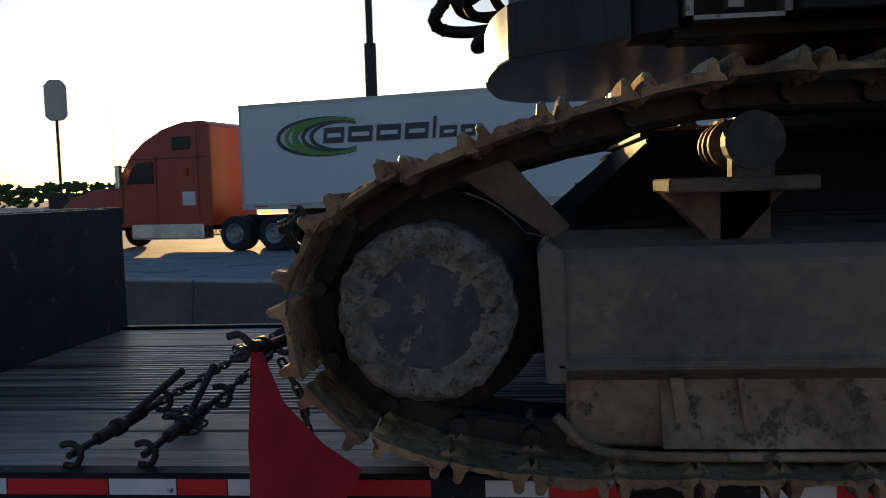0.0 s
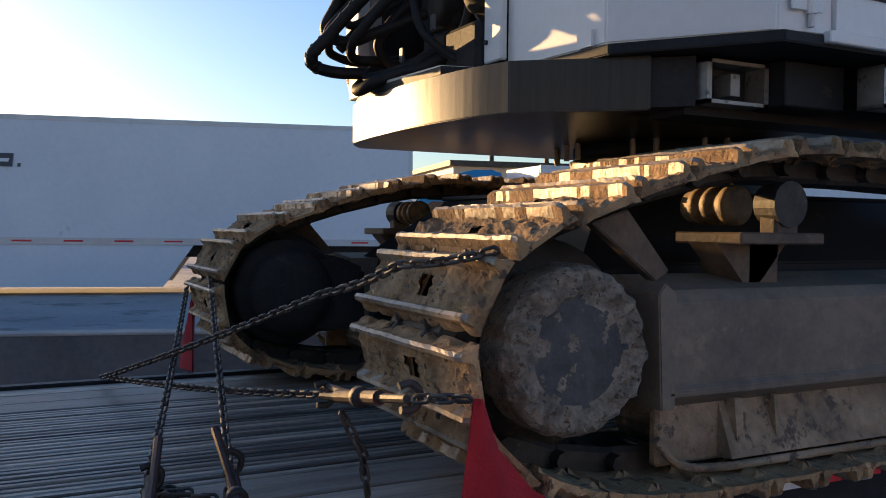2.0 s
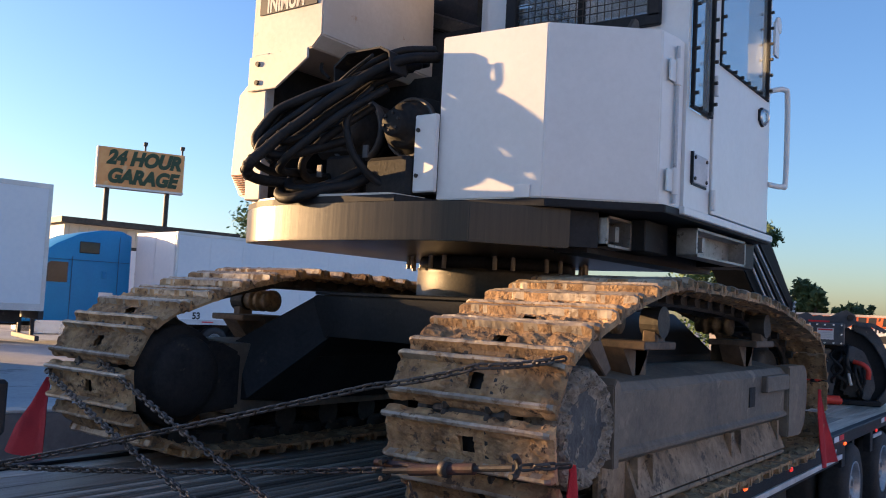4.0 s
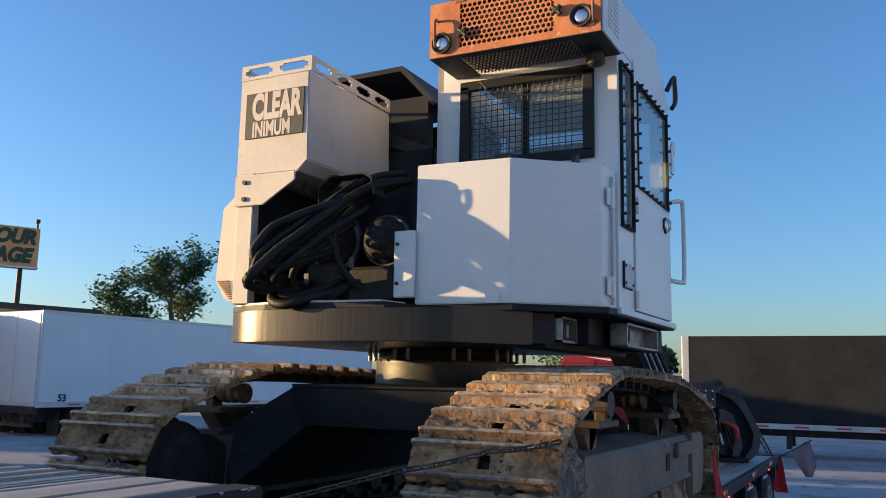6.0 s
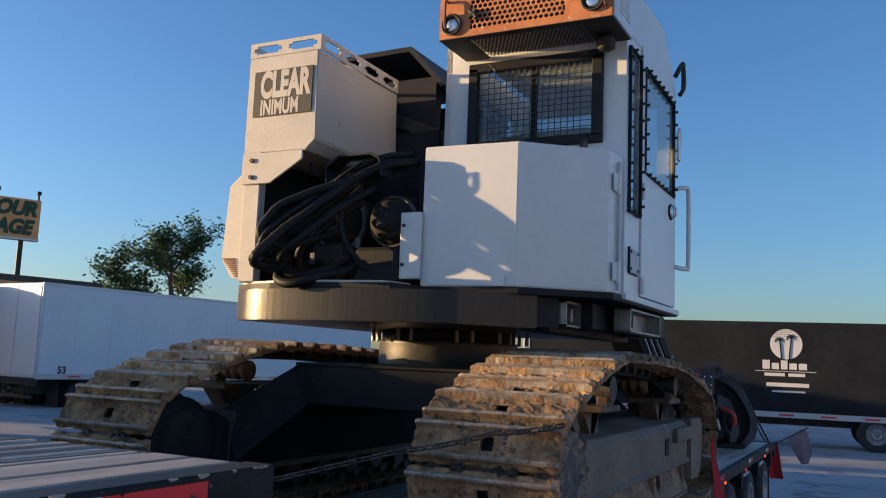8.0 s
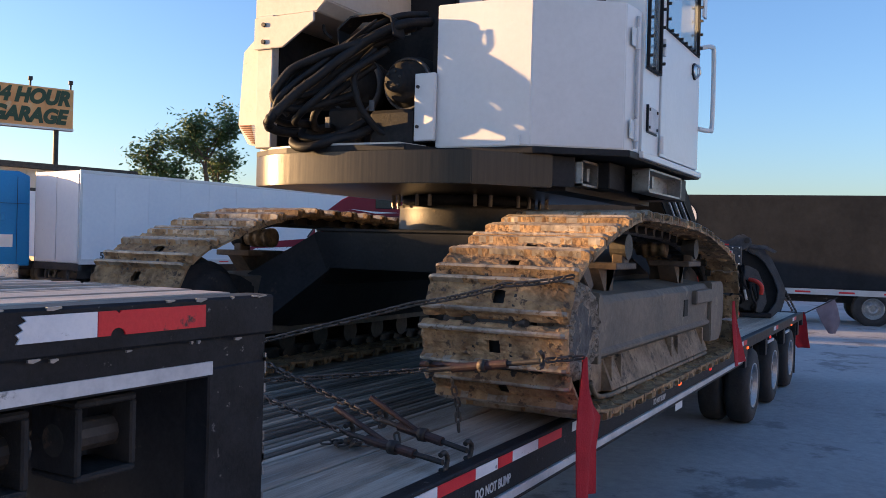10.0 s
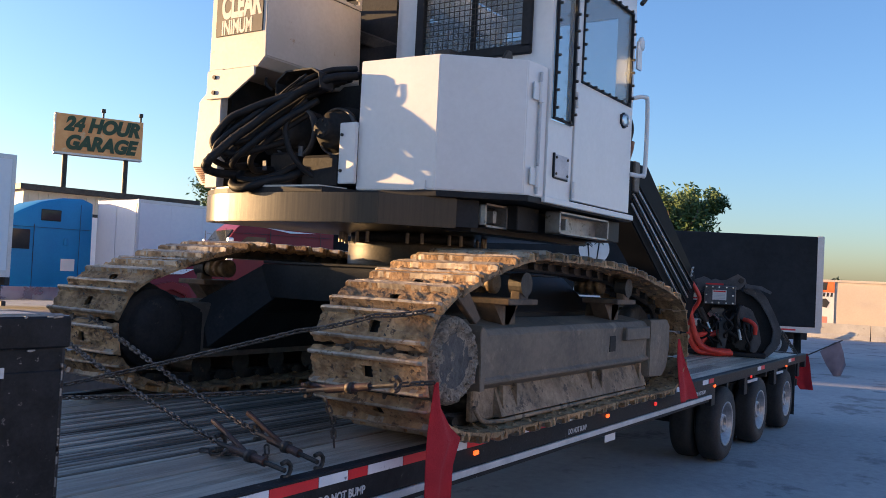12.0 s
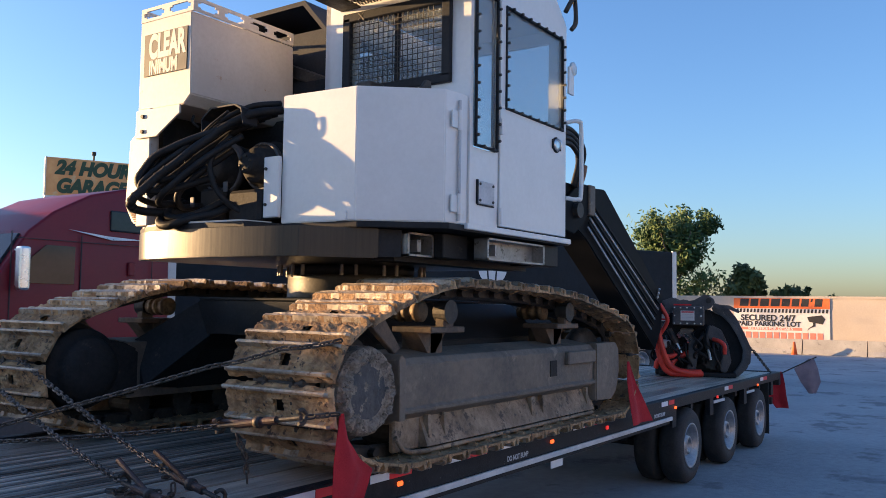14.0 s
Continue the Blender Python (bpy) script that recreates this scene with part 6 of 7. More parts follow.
def swoosh_logo(parent):
    """Green and grey swirl with a row of dark bars for the name; u runs to the reader's right along the near side."""
    y = 1.29
    for k in range(5):
        bm = bmesh.new()
        pts = []
        for i in range(29):
            a = math.pi * (0.30 + 1.4 * i / 28)
            pts.append((2.75 + (1.5 - 0.16 * k) * math.cos(a) + 0.1 * k, 3.12 + (0.52 - 0.04 * k) * math.sin(a)))
        for i, (a, b) in enumerate(zip(pts, pts[1:])):
            w = (0.008 + 0.05 * math.sin(math.pi * i / 28) ** 2) * (1.7 if k == 2 else 1)
            d = Vector((b[0] - a[0], b[1] - a[1])).normalized()
            nx, nz = -d.y * w, d.x * w
            q = [(a[0] - nx, a[1] - nz), (b[0] - nx, b[1] - nz), (b[0] + nx, b[1] + nz), (a[0] + nx, a[1] + nz)]
            prism(bm, [(-u, z) for u, z in q], "y", y - 0.01 + 0.002 * k, y + 0.002 * k)
        part("logo_swirl", bm, M["logo_green" if k in (1, 2) else "logo_grey"], parent)
    u = 2.65
    for w, hgt in ((0.62, 0.42), (0.72, 0.42), (0.70, 0.42), (0.66, 0.42), (0.09, 0.56), (0.48, 0.3), (0.40, 0.3), (0.07, 0.08)):
        bm = bmesh.new()
        z0 = 2.93
        q = [(u, z0), (u + w, z0), (u + w + 0.1 * hgt, z0 + hgt), (u + 0.1 * hgt, z0 + hgt)]
        prism(bm, [(-a, z) for a, z in q], "y", y, y + 0.006)
        part("name_bar", bm, M["logo_grey"], parent)
        if w > 0.3:
            bm = bmesh.new()
            q = [(u + 0.13, z0 + hgt * 0.36), (u + w - 0.08, z0 + hgt * 0.36), (u + w - 0.06, z0 + hgt * 0.62), (u + 0.15, z0 + hgt * 0.62)]
            prism(bm, [(-a, z) for a, z in q], "y", y + 0.002, y + 0.009)
            part("name_gap", bm, M["van_white"], parent)
        u += w + (0.12 if w > 0.5 else 0.1)


def build_parked():
    # white van trailer with an orange tractor, beyond the barrier
    L = 16.15
    d = Vector((-15.5, 4.0, 0)).normalized()
    ang = math.degrees(math.atan2(d.y, d.x))
    n = Vector((0.25, 0.968, 0))
    front = Vector((7.55, 19.75, 0)) + d * L + n * 1.27
    t = van_trailer("van_trailer", Matrix.Translation(front) @ pose(0, 0, 0, 0, 0, ang), L, "long white van trailer with a green and grey logo", floor=1.2, tandem=3.1)
    swoosh_logo(t)
    tractor("semi_truck", Matrix.Translation(front + d * 1.1) @ pose(0, 0, 0, 0, 0, ang), M["orange_cab"], "orange-red sleeper tractor before a white van trailer")
    # second white trailer, its rear towards the machine, and a blue tractor
    t = van_trailer("van_trailer", Matrix.Translation((30.0, 22.9, -0.3)) @ pose(0, 0, 0, 0, 0, -6.5), 16.15, "white van trailer with a sunlit rear wall", floor=1.1, top=4.0, tandem=1.6, skirt=False, seams=13, rods=False)
    text_part("size_text", "53", 0.3, M["sign_black"], t, Matrix.Translation((-15.3, -1.285, 1.35)) @ FACE_SOUTH)
    tractor("semi_truck", Matrix.Translation((14.2, 27.2, -0.1)) @ pose(0, 0, 0, 0, 0, 168), M["blue"], "bright blue sleeper tractor parked without a trailer", glass_from=1.05)


build_parked()


def curtain_trailer():
    """Local x forward, origin on the ground under the rear end, front wall at 14.4."""
    t = thing("flatbed_trailer", pose(24, 0, -0.25), "black tarpaulin-sided flatbed trailer rolling across the lot", "trailer")
    L, h, floor, top = 14.4, 1.27, 1.0, 3.6
    bm = bmesh.new()
    box(bm, 0.06, L - 0.1, -h, h, floor, top, 0.05, 2)
    part("tarpaulin", bm, M["curtain"], t, "taut black tarpaulin side")
    bm = bmesh.new()
    for y in (-h - 0.012, h - 0.02):
        for x in (0.0, L - 0.22):
            box(bm, x, x + 0.16, y, y + 0.032, floor, top + 0.01)
        box(bm, 0, L, y, y + 0.032, floor - 0.16, floor)
    box(bm, L - 0.1, L, -h, h, floor, top + 0.02, 0.02)
    box(bm, -0.03, 0.06, -h, h, floor, top, 0.01)
    part("corner_frame", bm, M["van_rail"], t, "aluminium corner posts and side rail")
    for k in range(12):
        for y in (-h - 0.018, h + 0.012):
            part("tape_strip", B(0.7 + k * 1.12, 1.1 + k * 1.12, y, y + 0.006, floor - 0.11, floor - 0.06), M["tape_red"], t)
    bm = bmesh.new()
    box(bm, 0.1, L - 0.5, -0.5, -0.4, 0.6, floor)
    box(bm, 0.1, L - 0.5, 0.4, 0.5, 0.6, floor)
    for y in (-0.8, 0.8):
        box(bm, L - 3.1, L - 2.95, y - 0.07, y + 0.07, 0.25, floor)
    box(bm, 0.5, 0.52, -1.2, -0.6, 0.2, 0.9)
    box(bm, 0.5, 0.52, 0.6, 1.2, 0.2, 0.9)
    part("underframe", bm, M["black_paint"], t)
    put_wheels(t, (1.35, 4.15), 1.25)
    # palm emblem and bars on the near side (local +y)
    y = h + 0.004
    shift = Matrix.Translation((-0.42, 0, 0))
    bm = bmesh.new()
    n = 32
    prism(bm, [(6.9 + 0.44 * math.cos(2 * math.pi * k / n), 2.95 + 0.44 * math.sin(2 * math.pi * k / n)) for k in range(n)], "y", y, y + 0.004)
    part("emblem", bm, M["banner_white"], t, "white round emblem with two palms", at=shift)
    bm = bmesh.new()
    for x0, lean, zt in ((6.82, -0.06, 3.14), (7.03, 0.05, 3.06)):
        tube(bm, smooth_line([(x0, y + 0.006, 2.52), (x0 + lean * 0.4, y + 0.006, 2.8), (x0 + lean, y + 0.006, zt)], 4), 0.02, 5)
        for a in range(7):
            s = radians(-20 + a * 37)
            tube(bm, smooth_line([(x0 + lean, y + 0.006, zt), (x0 + lean + 0.08 * math.cos(s), y + 0.006, zt + 0.07 * math.sin(s) + 0.02), (x0 + lean + 0.14 * math.cos(s), y + 0.006, zt + 0.09 * math.sin(s) - 0.03)], 3), 0.012, 4)
    for k in range(4):
        box(bm, 6.5, 7.3, y + 0.004, y + 0.006, 3.17 + k * 0.055, 3.18 + k * 0.055)
    part("palm", bm, M["curtain"], t, at=shift)
    for x0, x1, z0, z1 in ((7.55, 7.35, 2.22, 2.48), (7.3, 7.1, 2.22, 2.4), (7.05, 6.87, 2.22, 2.48), (6.82, 6.62, 2.22, 2.4), (6.57, 6.35, 2.22, 2.4), (7.75, 6.1, 2.155, 2.17), (7.5, 6.95, 2.02, 2.11), (6.85, 6.4, 2.02, 2.11), (7.45, 6.3, 1.72, 1.83), (7.3, 6.4, 1.56, 1.61)):
        part("print_bar", B(min(x0, x1), max(x0, x1), y, y + 0.005, z0, z1), M["banner_white"], t, at=shift)
    return t


moving_trailer = curtain_trailer()
moving_truck = tractor("semi_truck", pose(24, 14, -0.25), M["burgundy"], "burgundy sleeper tractor with white swooshes pulling a trailer", stripe=True)


# ---------------------------------------------------------------- yard and distance
def barrier_row():
    """Dark concrete barrier sections beside the lane, their lit top painted in."""
    d = Vector((1.0, -0.28, 0)).normalized()
    ang = math.degrees(math.atan2(d.y, d.x))
    for k in range(4):
        o = Vector((-9.0, 9.66, 0)) + d * (k * 3.05)
        bm = bmesh.new()
        prism(bm, [(-0.3, 0.0), (-0.3, 0.08), (-0.17, 0.32), (-0.1, 0.8), (0.1, 0.8), (0.17, 0.32), (0.3, 0.08), (0.3, 0.0)], "x", 0.0, 3.045, 0.004)
        t = thing("concrete_barrier", Matrix.Translation(o) @ pose(0, 0, 0, 0, 0, ang), "dark grey concrete traffic barrier, its lit top edge painted pale", "barrier", group="lane barriers")
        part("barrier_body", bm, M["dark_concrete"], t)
        # pale strip puts the light on the top edge into the colour
        part("barrier_lit_top", B(0.0, 3.02, -0.1, 0.1, 0.801, 0.825, 0.006), M["concrete"], t)


barrier_row()


def far_wall():
    gx = 46.0
    g = -0.016 * 37
    bm = bmesh.new()
    box(bm, gx, gx + 0.4, -45, 17.5, g, 2.35)
    box(bm, gx - 0.06, gx + 0.46, -45, 17.5, 2.35, 2.47)
    solid("wall_east", bm, M["stucco"], "long tan plastered yard wall", "wall", kind="structure")
    k = 0
    y = -40.0
    while y < 16:
        bm = bmesh.new()
        prism(bm, [(-0.3, 0.0), (-0.3, 0.08), (-0.17, 0.3), (-0.1, 0.81), (0.1, 0.81), (0.17, 0.3), (0.3, 0.08), (0.3, 0.0)], "y", 0.0, 3.0)
        t = thing("concrete_barrier", pose(gx - 2.0, y, g), "pale concrete traffic barrier along the yard wall", "barrier", group="wall barriers")
        part("barrier_body", bm, M["concrete"], t)
        part("barrier_foot", B(-0.31, 0.31, 0.3, 0.7, 0.0, 0.06), M["dark_concrete"], t)
        part("barrier_foot", B(-0.31, 0.31, 2.3, 2.7, 0.0, 0.06), M["dark_concrete"], t)
        y += 3.05
    ban = thing("banner", pose(gx - 0.02, 10.3, 0.12), "orange and white printed banner on the wall", "banner")
    ban.scale = (1, 0.91, 1.03)
    w0, w1 = -2.75, 2.75
    part("banner_sheet", B(-0.02, -0.008, w0, w1, -0.1, 2.25), M["banner_white"], ban)
    part("orange_band", B(-0.028, -0.02, w0, w1, 1.62, 2.25), M["banner_orange"], ban)
    # name bars (dark, slanted)
    y = 2.4
    for w in (0.62, 0.55, 0.62, 0.62, 0.55, 0.5, 0.5, 0.12, 0.5):
        bm = bmesh.new()
        z0, z1 = (1.74, 2.14) if w > 0.2 else (1.98, 2.14)
        prism(bm, [(y, z0), (y - w * 0.82, z0), (y - w * 0.82 - 0.06, z1), (y - 0.06, z1)], "x", -0.034, -0.028)
        part("name_bar", bm, M["sign_black"], ban)
        y -= w * 0.82 + 0.12
    for k in range(26):
        yy = 2.6 - k * 0.205
        bm = bmesh.new()
        prism(bm, [(yy, 1.40), (yy - 0.11, 1.40), (yy - 0.14, 1.60), (yy - 0.03, 1.60)], "x", -0.03, -0.02)
        part("stripe", bm, M["sign_black"], ban)
    text_part("banner_text", "SECURED 24/7", 0.44, M["sign_black"], ban, Matrix.Translation((-0.03, 0.75, 1.10)) @ FACE_WEST, stretch=1.15, depth=0.004)
    text_part("banner_text", "PAID PARKING LOT", 0.36, M["sign_black"], ban, Matrix.Translation((-0.03, 0.70, 0.79)) @ FACE_WEST, stretch=1.15, depth=0.004)
    part("red_line", B(-0.028, -0.02, -1.2, 2.4, 0.47, 0.62), M["banner_red"], ban)
    text_part("banner_text", "SEE OFFICE FOR DETAILS", 0.18, M["banner_white"], ban, Matrix.Translation((-0.03, 0.6, 0.545)) @ FACE_WEST, stretch=1.3, depth=0.004)
    y = 2.45
    for k in range(12):
        part("number_bar", B(-0.03, -0.02, y - 0.32, y, 0.02, 0.36), M["banner_red"], ban)
        y -= 0.41
    bm = bmesh.new()
    prism(bm, [(-1.5, 1.2), (-1.6, 0.95), (-2.35, 0.82), (-2.5, 1.1), (-2.3, 1.3)], "x", -0.03, -0.02)
    prism(bm, [(-1.5, 0.5), (-1.55, 0.58), (-1.95, 0.72), (-1.95, 0.92), (-1.82, 0.9), (-1.82, 0.76)], "x", -0.03, -0.02)
    part("camera_drawing", bm, M["sign_black"], ban)
    # cones and drums by the wall
    for y in (1.7, 2.3, 9.0):
        cone("traffic_cone", gx - 3.0, y, g, "orange traffic cone beside the wall")
    for y in (-0.1, 0.5, 1.1):
        bm = bmesh.new()
        lathe(bm, [(0.05, 0), (0.28, 0), (0.28, 0.6), (0.05, 0.62)], (0, 0, 0), 16, "z")
        solid("drum", bm, M["sign_orange"], "yellow bollard drum beside the wall", "drum", group="yellow drums", at=pose(gx - 3.0, y, g))


def cone(name, x, y, z, label, s=1.0):
    t = thing(name, pose(x, y, z), label, "cone", group="traffic cones")
    bm = bmesh.new()
    lathe(bm, [(0.05 * s, 0.04 * s), (0.16 * s, 0.04 * s), (0.05 * s, 0.7 * s), (0.02 * s, 0.71 * s)], (0, 0, 0), 16, "z")
    part("cone_body", bm, M["cone"], t)
    part("cone_base", B(-0.2 * s, 0.2 * s, -0.2 * s, 0.2 * s, 0, 0.04 * s, 0.004), M["cone"], t)


far_wall()
for x, y in ((-2.75, 18.6),):
    cone("traffic_cone", x, y, 0, "small orange traffic cone beside a trailer", 0.42)


def garage_sign():
    o = Vector((21.7, 41.2, 0))
    e = Vector((25.3, 39.4, 0))
    d = (e - o).normalized()
    ang = math.degrees(math.atan2(d.y, d.x))
    t = thing("billboard", Matrix.Translation(o) @ pose(0, 0, 0, 0, 0, ang), "faded orange garage sign on two steel posts", "sign")
    W, z0, z1 = 4.3, 7.1, 9.1
    part("sign_face", B(0, W, -0.25, 0.25, z0, z1), M["sign_orange"], t)
    bm = bmesh.new()
    box(bm, -0.03, W + 0.03, -0.29, 0.29, z0 - 0.1, z0)
    box(bm, -0.06, 0.0, -0.29, -0.2, z0, z1)
    box(bm, -0.06, 0.0, 0.2, 0.29, z0, z1)
    for k in range(5):
        box(bm, -0.06, 0.0, -0.29, 0.29, z0 + k * (z1 - z0 - 0.06) / 4, z0 + 0.06 + k * (z1 - z0 - 0.06) / 4)
    part("sign_frame", bm, M["van_rail"], t)
    for x in (0.55, W - 0.75):
        part("post", rod(bmesh.new(), (x, 0, 0), (x, 0, z0), 0.13, 12), M["dark_steel"], t)
    text_part("sign_text", "24 HOUR", 0.98, M["sign_green"], t, Matrix.Translation((W / 2 + 0.1, -0.27, z1 - 0.53)) @ FACE_SOUTH, stretch=0.90, depth=0.01, bold=0.06, slant=0.25)
    text_part("sign_text", "GARAGE", 0.98, M["sign_green"], t, Matrix.Translation((W / 2 + 0.05, -0.27, z0 + 0.52)) @ FACE_SOUTH, stretch=0.90, depth=0.01, bold=0.06, slant=0.25)
    for x in (2.3, W - 0.1):
        bm = rod(bmesh.new(), (x, 0, z1), (x, 0, z1 + 0.35), 0.05)
        box(bm, x - 0.1, x + 0.1, -0.1, 0.1, z1 + 0.3, z1 + 0.5, 0.02)
        part("sign_lamp", bm, M["dark_steel"], t)
    bracket = part("lamp_bracket", B(W - 1.5, W - 0.05, -0.12, 0.12, 4.9, 4.98), M["dark_steel"], t)
    for x in (W - 1.3, W - 0.25):
        part("flood_lamp", B(x - 0.2, x + 0.2, -0.3, -0.05, 4.98, 5.2, 0.03), M["dark_steel"], bracket)


garage_sign()


def shed():
    """Beige metal building behind the blue tractor."""
    bm = bmesh.new()
    box(bm, 0, 8, 0, 14, 0, 4.6)
    t = thing("warehouse", pose(17.5, 36.5, 0, 0, 0, -12), "beige metal-sided garage building", "building")
    part("wall", bm, M["siding"], t)
    bm = bmesh.new()
    for k in range(18):
        box(bm, 0.2 + k * 0.43, 0.26 + k * 0.43, -0.05, 0, 0.0, 4.5)
    part("siding_rib", bm, M["siding"], t)
    part("roof", B(-0.3, 8.3, -0.5, 14.3, 4.6, 4.85), M["dark_steel"], t)
    for x in (2.2,):
        d = part("roller_door", B(x, x + 3.6, -0.08, 0.0, 0, 3.6), M["van_white"], t)
        part("door_frame", B(x - 0.1, x + 3.7, -0.06, 0.0, 3.6, 3.75), M["dark_steel"], d)
    part("wall_lamp", B(0.8, 1.2, -0.25, -0.05, 3.5, 3.7, 0.02), M["banner_white"], t)


shed()


def yard_poles():
    for x, y, h, r, label in ((-19.1, 105.0, 46.0, 0.6, "tall dark steel high-mast light pole"),):
        t = thing("light_pole", pose(x, y, 0), label, "pole")
        part("pole", rod(bmesh.new(), (0, 0, 18.5), (0, 0, h), r * 0.75, 14), M["dark_steel"], t)
        part("pole_base", rod(bmesh.new(), (0, 0, 0), (0, 0, 19.4), r * 1.25, 14), M["dark_steel"], t)
        part("lamp_arm", B(-1.2, 1.2, -0.1, 0.1, h - 0.1, h + 0.1, 0.03), M["dark_steel"], t)
    t = thing("pylon_sign", pose(-26.3, 46.2, 0), "small round-topped pylon sign on a post", "sign")
    part("post", rod(bmesh.new(), (0, 0, 0), (0, 0, 6.4), 0.1, 10), M["dark_steel"], t)
    bm = bmesh.new()
    prism(bm, [(-0.62, 6.3), (-0.62, 8.0), (-0.3, 8.3), (0.3, 8.3), (0.62, 8.0), (0.62, 6.3), (0.35, 6.05), (-0.35, 6.05)], "y", -0.15, 0.15, 0.03)
    part("sign_board", bm, M["siding"], t)
    part("plinth", B(-0.6, 0.6, -0.4, 0.4, 0, 2.0, 0.05), M["dark_steel"], t)
    for x, y, h in ((-31, 62, 9.0), (28.8, 69.8, 14.4)):
        t = thing("utility_pole", pose(x, y, 0), "thin grey distant steel mast", "pole")
        part("pole", rod(bmesh.new(), (0, 0, 0), (0, 0, h), 0.035, 8), M["van_rail"], t)


yard_poles()


def tree(name, x, y, h, spread, seed, leaf, label, trunk=0.22, base=0.35, n_leaf=2600, size=0.2, clumps=0):
    rng = random.Random(seed)
    t = thing(name, pose(x, y, ground_height(x, y)), label, "tree")
    bm = bmesh.new()
    tips = []

    def limb(a, d, L, r, depth):
        pts = [a]
        p = a.copy()
        dd = d.copy()
        for k in range(4):
            dd = (dd + Vector((rng.uniform(-0.22, 0.22), rng.uniform(-0.22, 0.22), rng.uniform(-0.05, 0.16)))).normalized()
            p = p + dd * L / 4
            pts.append(p.copy())
        for k, (u, v) in enumerate(zip(pts, pts[1:])):
            rod(bm, u, v, r * (1 - 0.18 * k), 6, r * (1 - 0.18 * (k + 1)))
        if depth == 0:
            tips.extend(pts[1:])
            return
        for k in range(rng.randint(3, 4)):
            s = rng.uniform(0, 2 * math.pi)
            nd = (dd * 0.6 + Vector((math.cos(s), math.sin(s), rng.uniform(0.1, 0.7))) * 0.75).normalized()
            limb(pts[rng.randint(2, 4)], nd, L * rng.uniform(0.55, 0.8), r * 0.5, depth - 1)
    limb(Vector((0, 0, 0)), Vector((0, 0, 1)), h * base, trunk, 3)
    top = max(p.z for p in tips)
    wid = max(math.hypot(p.x, p.y) for p in tips)
    sz, sw = h * 0.94 / top, spread / wid
    for v in bm.verts:
        f = min(1.0, v.co.z / (h * base))
        v.co = Vector((v.co.x * (1 + (sw - 1) * f), v.co.y * (1 + (sw - 1) * f), v.co.z * sz))
    part("trunk", bm, M["bark"], t)
    verts, faces = [], []
    for k in range(n_leaf):
        p = rng.choice(tips)
        c = Vector((p.x * sw, p.y * sw, p.z * sz)) + Vector((rng.gauss(0, 1), rng.gauss(0, 1), rng.gauss(0, 0.8))) * spread * 0.065
        a = Vector((rng.gauss(0, 1), rng.gauss(0, 1), rng.gauss(0, 1))).normalized() * size * rng.uniform(0.6, 1.3)
        b = a.orthogonal().normalized() * size * rng.uniform(0.3, 0.6)
        i = len(verts)
        verts += [c - a, c + b, c + a * 0.9, c - b]
        faces.append((i, i + 1, i + 2, i + 3))
    for k in range(clumps):
        s, w = rng.uniform(0, 2 * math.pi), rng.uniform(-1, 0.9)
        ring = math.sqrt(1 - w * w) * rng.uniform(0.4, 1.0)
        o = Vector((spread * 0.85 * ring * math.cos(s), spread * 0.85 * ring * math.sin(s), h * (0.52 + 0.38 * w)))
        for j in range(110):
            c = o + Vector((rng.gauss(0, 1), rng.gauss(0, 1), rng.gauss(0, 0.8))) * spread * 0.15
            a = Vector((rng.gauss(0, 1), rng.gauss(0, 1), rng.gauss(0, 1))).normalized() * size * rng.uniform(0.6, 1.3)
            b = a.orthogonal().normalized() * size * rng.uniform(0.3, 0.6)
            i = len(verts)
            verts += [c - a, c + b, c + a * 0.9, c - b]
            faces.append((i, i + 1, i + 2, i + 3))
    me = bpy.data.meshes.new("crown")
    me.from_pydata([tuple(v) for v in verts], [], faces)
    me.materials.append(leaf)
    ob = new("crown", me)
    ob.parent = t


tree("tree", 39.3, 42.6, 11.4, 5.6, 11, M["leaf3"], "broad open-crowned leafy tree behind the trailer", n_leaf=9500, size=0.18, clumps=9)
tree("tree", 53.4, 19.2, 9.5, 3.6, 21, M["leaf"], "dense dark green tree behind the yard wall", n_leaf=8200, size=0.19, base=0.3, clumps=60)
tree("tree", 54.7, 14.6, 5.6, 2.0, 31, M["leaf2"], "low olive-green tree behind the yard wall", n_leaf=2600, size=0.25, clumps=12)
tree("tree", 55.2, 12.3, 4.1, 1.6, 37, M["leaf2"], "low bushy tree behind the yard wall", n_leaf=2400, size=0.25)
tree("tree", 55.5, 8.6, 3.5, 1.4, 41, M["leaf2"], "small rounded tree behind the yard wall", n_leaf=1600, size=0.24)


def treeline():
    rng = random.Random(9)
    verts, faces = [], []
    for k in range(5000):
        x = rng.uniform(-240, 240)
        hgt = 5 + 3 * noise.noise(Vector((x * 0.05, 0, 0)))
        c = Vector((x, 190 + rng.uniform(-6, 6), rng.uniform(0, 1) ** 0.7 * hgt))
        a = Vector((rng.gauss(0, 1), rng.gauss(0, 1), rng.gauss(0, 1))).normalized() * 1.2
        b = a.orthogonal().normalized() * 0.8
        i = len(verts)
        verts += [c - a, c + b, c + a, c - b]
        faces.append((i, i + 1, i + 2, i + 3))
    me = bpy.data.meshes.new("far_woods")
    me.from_pydata([tuple(v) for v in verts], [], faces)
    me.materials.append(M["leaf"])
    tagged(new("far_woods", me), "low dark line of distant trees", "trees", kind="stuff")


treeline()


